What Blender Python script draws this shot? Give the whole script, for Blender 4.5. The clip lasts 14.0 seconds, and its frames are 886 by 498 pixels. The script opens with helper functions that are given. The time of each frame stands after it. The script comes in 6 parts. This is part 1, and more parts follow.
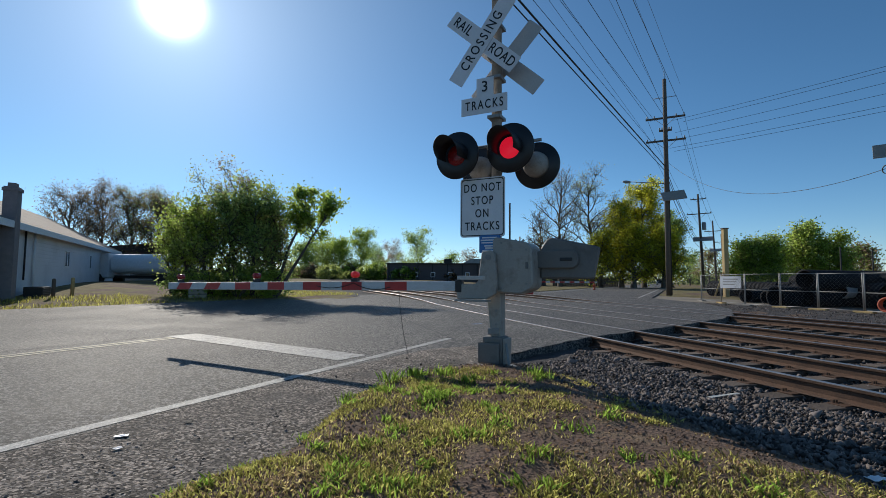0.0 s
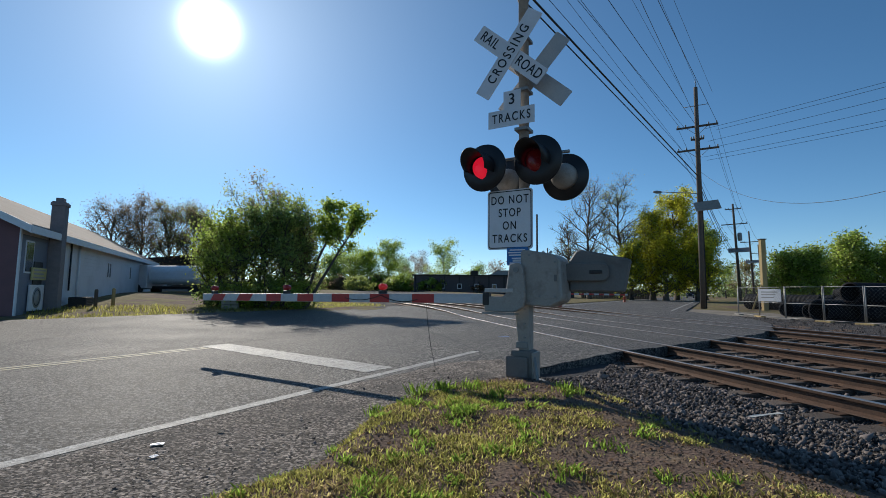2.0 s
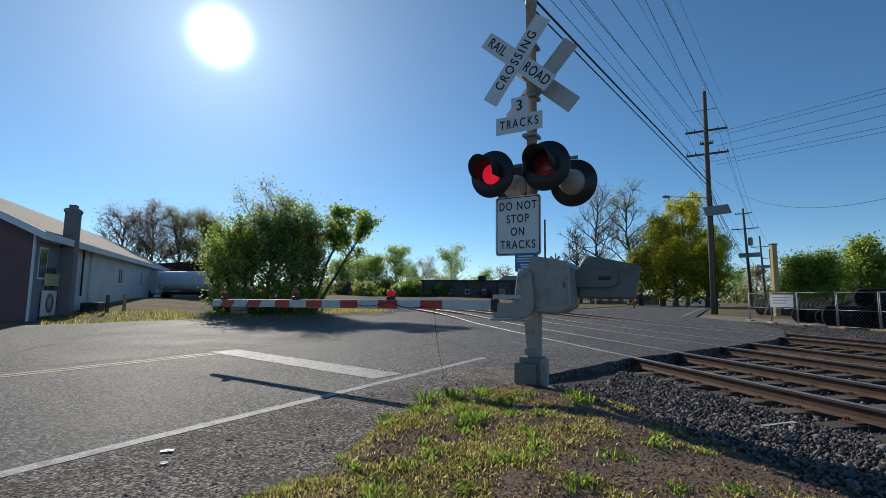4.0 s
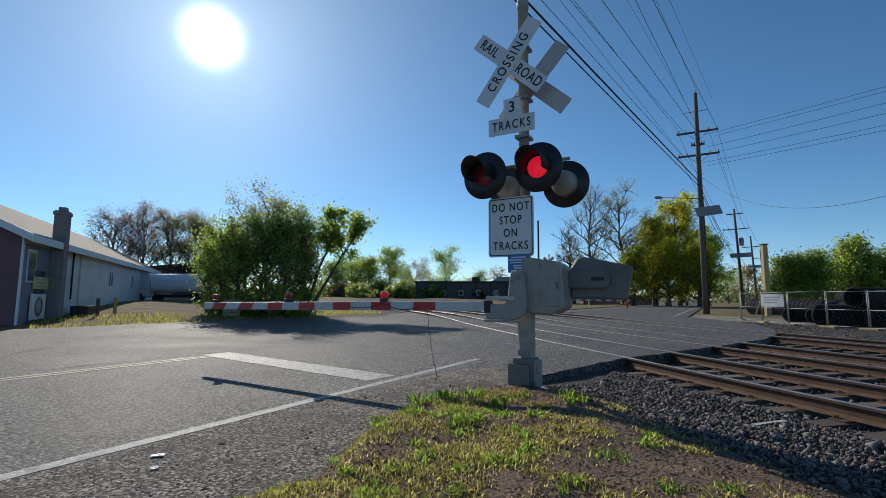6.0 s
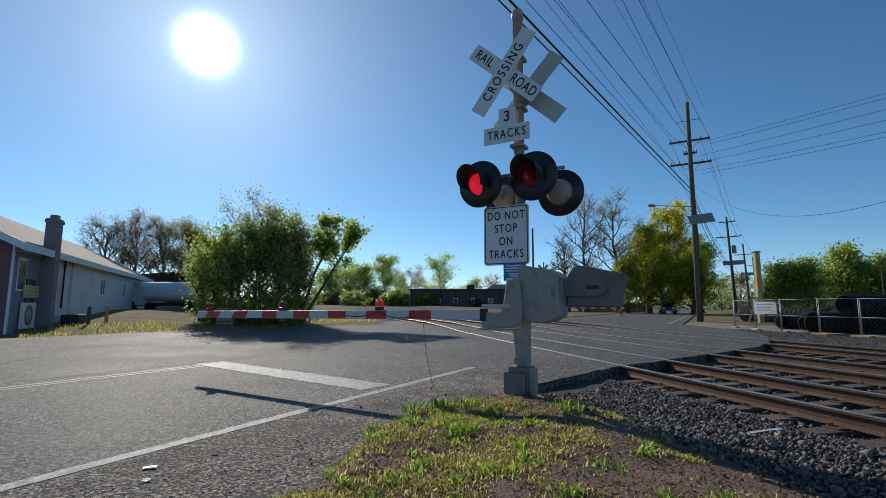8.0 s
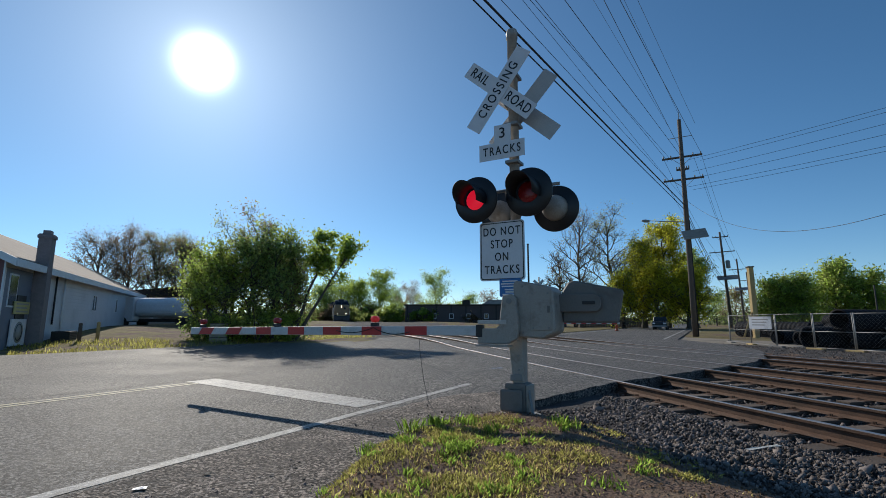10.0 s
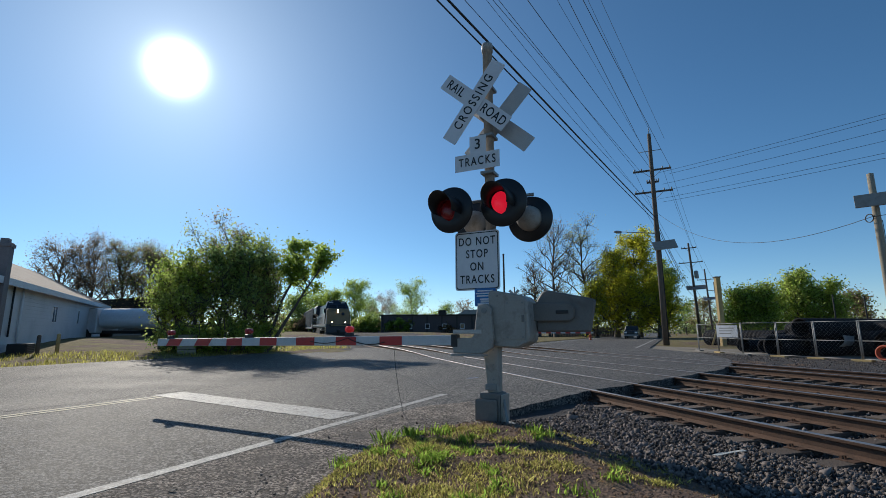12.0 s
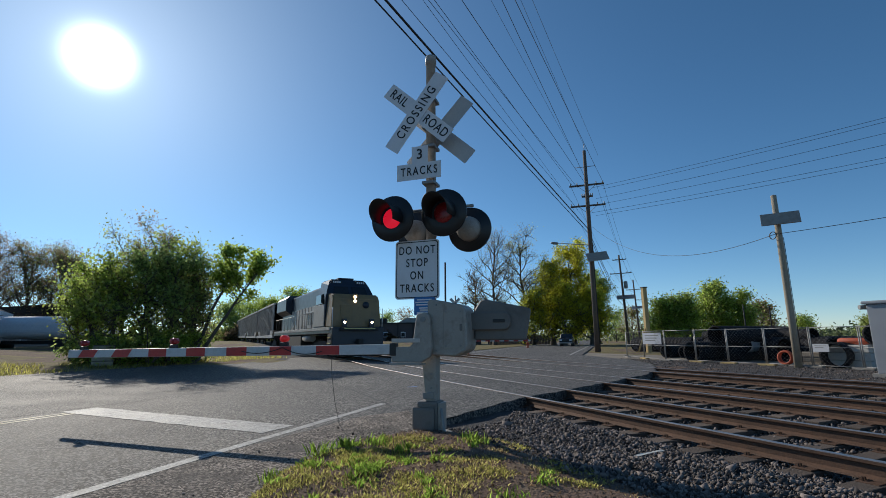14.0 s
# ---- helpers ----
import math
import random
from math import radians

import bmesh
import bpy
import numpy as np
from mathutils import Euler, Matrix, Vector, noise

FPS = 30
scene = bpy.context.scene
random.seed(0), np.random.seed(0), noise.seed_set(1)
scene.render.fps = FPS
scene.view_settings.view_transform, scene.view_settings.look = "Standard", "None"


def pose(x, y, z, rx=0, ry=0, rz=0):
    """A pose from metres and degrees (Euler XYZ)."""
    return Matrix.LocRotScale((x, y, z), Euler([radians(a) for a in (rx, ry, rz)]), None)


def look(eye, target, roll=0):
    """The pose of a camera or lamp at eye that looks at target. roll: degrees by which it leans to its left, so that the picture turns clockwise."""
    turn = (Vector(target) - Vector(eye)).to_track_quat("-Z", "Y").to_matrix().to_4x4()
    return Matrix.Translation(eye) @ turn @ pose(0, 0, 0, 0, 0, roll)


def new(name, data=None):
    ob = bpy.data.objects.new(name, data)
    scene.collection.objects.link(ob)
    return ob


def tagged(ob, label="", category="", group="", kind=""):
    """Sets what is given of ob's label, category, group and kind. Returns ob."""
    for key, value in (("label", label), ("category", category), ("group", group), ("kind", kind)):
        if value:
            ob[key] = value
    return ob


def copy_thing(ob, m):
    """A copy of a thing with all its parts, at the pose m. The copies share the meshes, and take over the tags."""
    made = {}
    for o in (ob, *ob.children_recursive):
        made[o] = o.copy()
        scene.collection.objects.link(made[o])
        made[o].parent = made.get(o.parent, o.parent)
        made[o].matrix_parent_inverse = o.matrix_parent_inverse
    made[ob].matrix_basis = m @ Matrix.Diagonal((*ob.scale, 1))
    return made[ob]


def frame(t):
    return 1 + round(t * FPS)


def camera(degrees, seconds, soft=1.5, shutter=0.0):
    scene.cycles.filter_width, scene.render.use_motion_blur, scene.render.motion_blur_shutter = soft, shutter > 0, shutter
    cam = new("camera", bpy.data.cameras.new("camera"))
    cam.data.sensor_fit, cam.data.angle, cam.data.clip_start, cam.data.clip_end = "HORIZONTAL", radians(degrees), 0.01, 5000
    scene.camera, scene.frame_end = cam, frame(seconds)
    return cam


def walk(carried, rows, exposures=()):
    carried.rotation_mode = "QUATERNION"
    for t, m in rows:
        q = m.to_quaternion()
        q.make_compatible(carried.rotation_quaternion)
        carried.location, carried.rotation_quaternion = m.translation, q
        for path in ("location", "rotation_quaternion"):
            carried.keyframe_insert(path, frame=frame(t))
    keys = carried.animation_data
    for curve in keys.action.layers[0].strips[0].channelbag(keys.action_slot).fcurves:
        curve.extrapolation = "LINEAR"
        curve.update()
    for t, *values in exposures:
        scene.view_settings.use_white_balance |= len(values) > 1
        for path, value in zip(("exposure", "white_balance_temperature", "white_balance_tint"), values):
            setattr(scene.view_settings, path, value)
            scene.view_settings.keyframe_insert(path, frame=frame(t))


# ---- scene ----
cam = camera(87.2, 14.0, soft=0.52)
PATH = [
    (0, (-0.038, 0.004, 1.088), (-0.064, 2.0, 1.22), 0.5),
    (0.5, (-0.036, 0.004, 1.093), (-0.09, 1.998, 1.241), 0.6),
    (1, (-0.046, -0.003, 1.104), (-0.129, 1.989, 1.267), 0.6),
    (1.5, (-0.048, 0.002, 1.103), (-0.161, 1.992, 1.276), 0.7),
    (2, (-0.048, 0.005, 1.1), (-0.188, 1.992, 1.28), 0.7),
    (2.5, (-0.056, 0.004, 1.103), (-0.215, 1.989, 1.291), 0.7),
    (3, (-0.055, 0.004, 1.11), (-0.228, 1.987, 1.304), 0.7),
    (5.5, (-0.051, 0.005, 1.114), (-0.215, 1.988, 1.322), 0.5),
    (6, (-0.044, 0.006, 1.115), (-0.19, 1.99, 1.323), 0.4),
    (6.5, (-0.045, 0.001, 1.116), (-0.187, 1.987, 1.309), 0.4),
    (7, (-0.057, -0.005, 1.121), (-0.19, 1.981, 1.317), 0.4),
    (7.5, (-0.052, 0.001, 1.119), (-0.182, 1.985, 1.334), 0.3),
    (8, (-0.056, 0.003, 1.123), (-0.179, 1.985, 1.364), 0.3),
    (10.5, (-0.063, 0.002, 1.128), (-0.159, 1.975, 1.444), 0.1),
    (11, (-0.064, -0.006, 1.121), (-0.149, 1.965, 1.447), 0.0),
    (11.5, (-0.061, -0.007, 1.119), (-0.121, 1.963, 1.456), -0.1),
    (12, (-0.053, -0.009, 1.123), (-0.054, 1.961, 1.471), -0.1),
    (12.5, (-0.011, -0.03, 1.118), (0.031, 1.936, 1.48), -0.2),
    (13, (-0.053, -0.057, 1.129), (0.023, 1.907, 1.499), -0.2),
    (13.5, (-0.055, -0.052, 1.135), (0.06, 1.908, 1.516), -0.3),
    (14, (-0.027, -0.047, 1.128), (0.218, 1.901, 1.509), -0.4),
]
walk(cam, [(t, look(eye, target, roll)) for t, eye, target, roll in PATH])

# ---- light ----
SUN_AZ, SUN_EL = radians(-32.0), radians(27.3)   # azimuth from +y, to the right
SUN_DIR = Vector((math.sin(SUN_AZ) * math.cos(SUN_EL), math.cos(SUN_AZ) * math.cos(SUN_EL), math.sin(SUN_EL)))
scene.view_settings.exposure = 0.0

world = bpy.data.worlds.new("sky")
scene.world = world
world.use_nodes = True
wn, wl = world.node_tree.nodes, world.node_tree.links
wn.clear()
w_out = wn.new("ShaderNodeOutputWorld")
w_bg = wn.new("ShaderNodeBackground")
w_sky = wn.new("ShaderNodeTexSky")
w_sky.sky_type = "NISHITA"
w_sky.sun_disc = False
w_sky.sun_elevation = SUN_EL
w_sky.sun_rotation = SUN_AZ
w_sky.air_density, w_sky.dust_density, w_sky.ozone_density = 0.75, 0.0, 4.0
w_bg.inputs["Strength"].default_value = 0.108
# the bright aureole of the sun in slightly hazy air
w_tc = wn.new("ShaderNodeTexCoord")
w_nrm = wn.new("ShaderNodeVectorMath"); w_nrm.operation = "NORMALIZE"
w_dot = wn.new("ShaderNodeVectorMath"); w_dot.operation = "DOT_PRODUCT"
w_dot.inputs[1].default_value = SUN_DIR
w_cos = wn.new("ShaderNodeMath"); w_cos.operation = "MINIMUM"; w_cos.inputs[1].default_value = 0.99999
w_ang = wn.new("ShaderNodeMath"); w_ang.operation = "ARCCOSINE"
wl.new(w_tc.outputs["Generated"], w_nrm.inputs[0]); wl.new(w_nrm.outputs[0], w_dot.inputs[0])
wl.new(w_dot.outputs["Value"], w_cos.inputs[0]); wl.new(w_cos.outputs[0], w_ang.inputs[0])


def glow(width, power, gain):
    """gain * exp(-(angle / width) ** power)"""
    d = wn.new("ShaderNodeMath"); d.operation = "DIVIDE"; d.inputs[1].default_value = width
    p = wn.new("ShaderNodeMath"); p.operation = "POWER"; p.inputs[1].default_value = power
    m = wn.new("ShaderNodeMath"); m.operation = "MULTIPLY"; m.inputs[1].default_value = -1
    e = wn.new("ShaderNodeMath"); e.operation = "EXPONENT"
    g = wn.new("ShaderNodeMath"); g.operation = "MULTIPLY"; g.inputs[1].default_value = gain
    wl.new(w_ang.outputs[0], d.inputs[0]); wl.new(d.outputs[0], p.inputs[0]); wl.new(p.outputs[0], m.inputs[0])
    wl.new(m.outputs[0], e.inputs[0]); wl.new(e.outputs[0], g.inputs[0])
    return g.outputs[0]


w_sum = wn.new("ShaderNodeMath"); w_sum.operation = "ADD"
wl.new(glow(0.034, 2.2, 40.0), w_sum.inputs[0]); wl.new(glow(0.215, 1.0, 6.2), w_sum.inputs[1])
w_col = wn.new("ShaderNodeMix"); w_col.data_type = "RGBA"; w_col.blend_type = "ADD"; w_col.inputs[0].default_value = 1.0
w_tint = wn.new("ShaderNodeVectorMath"); w_tint.operation = "SCALE"; w_tint.inputs[0].default_value = (0.9, 1.0, 1.03)
wl.new(w_sum.outputs[0], w_tint.inputs["Scale"])
w_hs = wn.new("ShaderNodeHueSaturation"); w_hs.inputs["Saturation"].default_value = 1.12; w_hs.inputs["Hue"].default_value = 0.492
wl.new(w_sky.outputs[0], w_hs.inputs["Color"]); wl.new(w_hs.outputs[0], w_col.inputs[6]); wl.new(w_tint.outputs[0], w_col.inputs[7])
wl.new(w_col.outputs[2], w_bg.inputs["Color"]); wl.new(w_bg.outputs[0], w_out.inputs["Surface"])

sun = new("sun", bpy.data.lights.new("sun", "SUN"))
sun.data.energy, sun.data.angle, sun.data.color = 3.6, radians(0.53), (1.0, 0.93, 0.82)
sun.matrix_world = look(SUN_DIR * 100, (0, 0, 0))

# ---- materials ----


def mat(name, color, rough=0.7, metal=0.0, var=0.25, scale=6.0, fine=60.0, bump=0.15, dist=0.01, stain=None, stain_scale=1.2,
        stain_amount=0.5, per_object=0.0, per_island=0.0, emit=None, emit_strength=0.0, spec=0.5, through_light=0.0, speckle=None):
    """A surface with variation at two scales, stains with a shape of their own, and fine relief."""
    m = bpy.data.materials.new(name)
    m.use_nodes = True
    n, l = m.node_tree.nodes, m.node_tree.links
    b = n["Principled BSDF"]
    tc = n.new("ShaderNodeTexCoord")
    big = n.new("ShaderNodeTexNoise"); big.inputs["Scale"].default_value = scale; big.inputs["Detail"].default_value = 5
    small = n.new("ShaderNodeTexNoise"); small.inputs["Scale"].default_value = fine; small.inputs["Detail"].default_value = 4
    l.new(tc.outputs["Object"], big.inputs["Vector"]); l.new(tc.outputs["Object"], small.inputs["Vector"])
    mix = n.new("ShaderNodeMath"); mix.operation = "ADD"
    l.new(big.outputs["Fac"], mix.inputs[0]); l.new(small.outputs["Fac"], mix.inputs[1])
    rng = n.new("ShaderNodeMapRange"); rng.inputs["From Min"].default_value = 0.6; rng.inputs["From Max"].default_value = 1.4
    rng.inputs["To Min"].default_value = 1 - var; rng.inputs["To Max"].default_value = 1 + var
    l.new(mix.outputs[0], rng.inputs["Value"])
    value = rng.outputs[0]
    for amount, node, out in ((per_object, "ShaderNodeObjectInfo", "Random"), (per_island, "ShaderNodeNewGeometry", "Random Per Island")):
        if amount:
            src = n.new(node)
            r2 = n.new("ShaderNodeMapRange"); r2.inputs["To Min"].default_value = 1 - amount; r2.inputs["To Max"].default_value = 1 + amount
            l.new(src.outputs[out], r2.inputs["Value"])
            mu = n.new("ShaderNodeMath"); mu.operation = "MULTIPLY"
            l.new(value, mu.inputs[0]); l.new(r2.outputs[0], mu.inputs[1]); value = mu.outputs[0]
    if speckle:      # aggregate grains: cell size and contrast
        vo = n.new("ShaderNodeTexVoronoi"); vo.inputs["Scale"].default_value = speckle[0]
        l.new(tc.outputs["Object"], vo.inputs["Vector"])
        sp = n.new("ShaderNodeSeparateColor"); l.new(vo.outputs["Color"], sp.inputs[0])
        pw = n.new("ShaderNodeMath"); pw.operation = "POWER"; pw.inputs[1].default_value = 2.2
        l.new(sp.outputs[0], pw.inputs[0])
        r3 = n.new("ShaderNodeMapRange"); r3.inputs["To Min"].default_value = 1 - speckle[1] * 0.45; r3.inputs["To Max"].default_value = 1 + speckle[1]
        l.new(pw.outputs[0], r3.inputs["Value"])
        mv = n.new("ShaderNodeMath"); mv.operation = "MULTIPLY"
        l.new(value, mv.inputs[0]); l.new(r3.outputs[0], mv.inputs[1]); value = mv.outputs[0]
    sc = n.new("ShaderNodeVectorMath"); sc.operation = "SCALE"
    l.new(value, sc.inputs["Scale"])
    sc.inputs[0].default_value = color[:3]
    col = sc.outputs[0]
    if stain:
        sn = n.new("ShaderNodeTexNoise"); sn.inputs["Scale"].default_value = stain_scale; sn.inputs["Detail"].default_value = 6
        sn.inputs["Roughness"].default_value = 0.65
        l.new(tc.outputs["Object"], sn.inputs["Vector"])
        ramp = n.new("ShaderNodeMapRange"); ramp.inputs["From Min"].default_value = 0.5; ramp.inputs["From Max"].default_value = 0.64
        ramp.inputs["To Max"].default_value = stain_amount
        l.new(sn.outputs["Fac"], ramp.inputs["Value"])
        mx = n.new("ShaderNodeMix"); mx.data_type = "RGBA"
        l.new(ramp.outputs[0], mx.inputs[0]); l.new(col, mx.inputs[6]); mx.inputs[7].default_value = (*stain, 1)
        col = mx.outputs[2]
    l.new(col, b.inputs["Base Color"])
    b.inputs["Metallic"].default_value = metal
    b.inputs["Specular IOR Level"].default_value = spec
    rr = n.new("ShaderNodeMapRange"); rr.inputs["To Min"].default_value = max(0.03, rough - 0.12); rr.inputs["To Max"].default_value = min(1, rough + 0.12)
    l.new(big.outputs["Fac"], rr.inputs["Value"]); l.new(rr.outputs[0], b.inputs["Roughness"])
    if bump:
        bp = n.new("ShaderNodeBump"); bp.inputs["Strength"].default_value = bump; bp.inputs["Distance"].default_value = dist
        l.new(small.outputs["Fac"], bp.inputs["Height"]); l.new(bp.outputs[0], b.inputs["Normal"])
    if emit:
        b.inputs["Emission Color"].default_value = (*emit, 1); b.inputs["Emission Strength"].default_value = emit_strength
    if through_light:
        tr = n.new("ShaderNodeBsdfTranslucent"); l.new(col, tr.inputs["Color"])
        ms = n.new("ShaderNodeMixShader"); ms.inputs[0].default_value = through_light
        out = n["Material Output"]
        l.new(b.outputs[0], ms.inputs[1]); l.new(tr.outputs[0], ms.inputs[2]); l.new(ms.outputs[0], out.inputs["Surface"])
    return m


def leaf_mat(name, color, var=0.45):
    return mat(name, color, rough=0.55, var=0.2, scale=0.8, fine=9, bump=0, per_island=var, spec=0.3, through_light=0.9)


ASPHALT = mat("asphalt", (0.1, 0.092, 0.083), 0.775, var=0.5, scale=0.5, fine=70, bump=0.8, dist=0.012, stain=(0.068, 0.062, 0.057), stain_scale=0.3, stain_amount=0.6, spec=0.36, speckle=(52, 2.3))
ASPHALT_OLD = mat("old_asphalt", (0.15, 0.145, 0.135), 0.7, var=0.3, scale=0.9, fine=120, bump=0.6, dist=0.008, stain=(0.09, 0.085, 0.08), stain_scale=0.8)
PATCH = mat("asphalt_patch", (0.045, 0.045, 0.046), 0.75, var=0.3, scale=1.0, fine=160, bump=0.4, dist=0.005)
CRACK = mat("crack_seal", (0.03, 0.03, 0.03), 0.8, bump=0)
PAINT_WHITE = mat("road_paint", (0.36, 0.345, 0.32), 0.7, var=0.35, scale=2.2, fine=90, bump=0.7, dist=0.008, stain=(0.165, 0.155, 0.142), stain_scale=9, stain_amount=0.9, speckle=(60, 0.5))
PAINT_YELLOW = mat("yellow_road_paint", (0.42, 0.37, 0.23), 0.7, var=0.3, scale=2, fine=90, bump=0.6, dist=0.008, stain=(0.15, 0.142, 0.13), stain_scale=7, stain_amount=0.9)
SOIL = mat("soil_ground", (0.175, 0.12, 0.09), 0.95, var=0.5, scale=3.0, fine=40, bump=1.0, dist=0.03, stain=(0.27, 0.2, 0.13), stain_scale=4.5, stain_amount=0.6, spec=0.1)
GRAVEL = mat("gravel_drive", (0.3, 0.26, 0.21), 0.95, var=0.35, scale=1.2, fine=30, bump=0.8, dist=0.03, stain=(0.13, 0.115, 0.09), stain_scale=0.4, spec=0.1)
VERGE = mat("verge_grass", (0.22, 0.18, 0.085), 0.95, var=0.5, scale=1.5, fine=40, bump=0.8, dist=0.04, stain=(0.16, 0.115, 0.08), stain_scale=2.2, spec=0.1)
BALLAST = mat("ballast_bed", (0.085, 0.078, 0.075), 0.9, var=0.5, scale=8, fine=45, bump=1.0, dist=0.04, spec=0.2)
STONE = mat("ballast_stone", (0.13, 0.106, 0.094), 0.8, var=0.3, scale=15, fine=90, bump=0.4, per_island=0.95, spec=0.5)
RUST = mat("rusty_rail_side", (0.125, 0.07, 0.045), 0.75, metal=0.3, var=0.4, scale=5, fine=60, bump=0.4, stain=(0.065, 0.04, 0.028), stain_scale=3)
RAIL_TOP = mat("polished_rail_head", (0.42, 0.36, 0.32), 0.38, metal=0.9, var=0.2, scale=4, fine=80, bump=0.05)
TIE = mat("weathered_tie", (0.115, 0.085, 0.065), 0.9, var=0.35, scale=3, fine=50, bump=0.7, dist=0.02, per_object=0.35)
GALV = mat("galvanised_steel", (0.27, 0.265, 0.255), 0.55, metal=0.4, var=0.15, scale=5, fine=80, bump=0.1, stain=(0.3, 0.29, 0.27), stain_scale=4, stain_amount=0.5)
SILVER = mat("aluminium_paint", (0.36, 0.325, 0.285), 0.55, metal=0.08, var=0.18, scale=5, fine=90, bump=0.2, stain=(0.21, 0.18, 0.15), stain_scale=5, stain_amount=0.7)
PLATE_STEEL = mat("dull_steel_plate", (0.19, 0.175, 0.16), 0.65, metal=0.2, var=0.15, scale=3, fine=60, bump=0.15, stain=(0.13, 0.11, 0.095), stain_scale=2.5, stain_amount=0.6)
POLE_GREY = mat("grey_pole_wood", (0.33, 0.28, 0.21), 0.9, var=0.3, scale=2, fine=30, bump=0.5, stain=(0.2, 0.17, 0.13), stain_scale=2)
SHOULDER = mat("gritty_shoulder", (0.2, 0.168, 0.14), 0.92, var=0.6, scale=2.2, fine=45, bump=1.0, dist=0.02, stain=(0.115, 0.1, 0.087), stain_scale=1.4, stain_amount=0.75, spec=0.2, speckle=(55, 1.6))
PANEL_BACK = mat("panel_back", (0.3, 0.275, 0.245), 0.6, var=0.15, scale=4, fine=40, bump=0.1, stain=(0.2, 0.18, 0.16), stain_scale=5)
BLACK = mat("black_paint", (0.014, 0.015, 0.017), 0.45, var=0.3, scale=6, fine=80, bump=0.08)
SIGN_WHITE = mat("sign_white", (0.72, 0.72, 0.74), 0.45, var=0.06, scale=3, fine=40, bump=0.03, stain=(0.6, 0.58, 0.56), stain_scale=5, stain_amount=0.4)
SIGN_BACK = mat("sign_back", (0.5, 0.47, 0.44), 0.5, metal=0.3, var=0.12, scale=4, fine=50, bump=0.05)
SIGN_BLACK = mat("sign_black", (0.015, 0.015, 0.016), 0.5, var=0.1, bump=0)
SIGN_BLUE = mat("sign_blue", (0.03, 0.16, 0.42), 0.45, var=0.08, bump=0)
RED = mat("red_sheeting", (0.5, 0.035, 0.03), 0.45, var=0.15, scale=5, fine=60, bump=0.05, stain=(0.35, 0.03, 0.025), stain_scale=6, stain_amount=0.5)
WHITE_ARM = mat("white_sheeting", (0.58, 0.575, 0.57), 0.5, var=0.12, scale=5, fine=60, bump=0.05, stain=(0.4, 0.385, 0.36), stain_scale=5, stain_amount=0.5)
CONCRETE = mat("concrete", (0.3, 0.28, 0.25), 0.9, var=0.2, scale=5, fine=60, bump=0.5, stain=(0.18, 0.16, 0.14), stain_scale=4)
POLE_WOOD = mat("pole_wood", (0.13, 0.10, 0.078), 0.9, var=0.35, scale=2, fine=30, bump=0.6, dist=0.02, stain=(0.075, 0.06, 0.05), stain_scale=2)
NEW_WOOD = mat("yellow_timber", (0.45, 0.32, 0.14), 0.8, var=0.25, scale=3, fine=40, bump=0.3)
WIRE = mat("cable_black", (0.012, 0.012, 0.013), 0.6, bump=0)
BARK = mat("bark", (0.1, 0.083, 0.068), 0.95, var=0.4, scale=3, fine=25, bump=0.8, dist=0.03)
LEAF_SPRING = leaf_mat("spring_leaves", (0.37, 0.42, 0.14))
LEAF_DEEP = leaf_mat("deep_green_leaves", (0.3, 0.4, 0.13))
LEAF_FAR = leaf_mat("far_wood_leaves", (0.13, 0.16, 0.075))
LEAF_FRESH = leaf_mat("fresh_green_leaves", (0.36, 0.46, 0.10))
LEAF_YELLOW = leaf_mat("yellow_green_leaves", (0.52, 0.5, 0.055))
LEAF_BUD = leaf_mat("brown_buds", (0.3, 0.225, 0.14))
GRASS = leaf_mat("grass_blades", (0.42, 0.4, 0.12), 0.5)
GRASS_DRY = leaf_mat("dry_grass", (0.46, 0.35, 0.19), 0.45)
WEED = leaf_mat("weed_leaves", (0.27, 0.4, 0.07), 0.5)
MOSS = leaf_mat("ground_cover_leaves", (0.47, 0.4, 0.17), 0.45)
DEAD_LEAF = leaf_mat("dead_leaves", (0.2, 0.135, 0.085), 0.6)
SIDING = mat("grey_siding", (0.66, 0.66, 0.68), 0.7, var=0.1, scale=0.8, fine=30, bump=0.1, stain=(0.52, 0.52, 0.54), stain_scale=0.7, stain_amount=0.5)
MAROON = mat("maroon_wall", (0.19, 0.095, 0.10), 0.8, var=0.2, scale=2, fine=40, bump=0.2)
SHINGLE = mat("roof_shingle", (0.225, 0.18, 0.145), 0.9, var=0.25, scale=1.2, fine=35, bump=0.5, stain=(0.2, 0.16, 0.13), stain_scale=0.8)
TRIM = mat("white_trim", (0.74, 0.75, 0.77), 0.6, var=0.1, bump=0.05)
BRICK_DARK = mat("chimney_brick", (0.23, 0.2, 0.2), 0.85, var=0.25, scale=6, fine=40, bump=0.4)
GLASS_DARK = mat("window_glass", (0.02, 0.022, 0.025), 0.08, var=0.1, bump=0)
BLDG = mat("dark_brick_building", (0.085, 0.07, 0.07), 0.85, var=0.2, scale=0.5, fine=12, bump=0.3)
PIPE_BLACK = mat("black_plastic_pipe", (0.013, 0.013, 0.015), 0.75, var=0.25, scale=3, fine=40, bump=0.1, spec=0.12)
CABINET = mat("cabinet_grey", (0.33, 0.34, 0.36), 0.5, metal=0.3, var=0.08, scale=2, fine=50, bump=0.05)
LOCO_BLUE = mat("loco_dark_blue", (0.012, 0.02, 0.035), 0.4, var=0.25, scale=2, fine=30, bump=0.05)
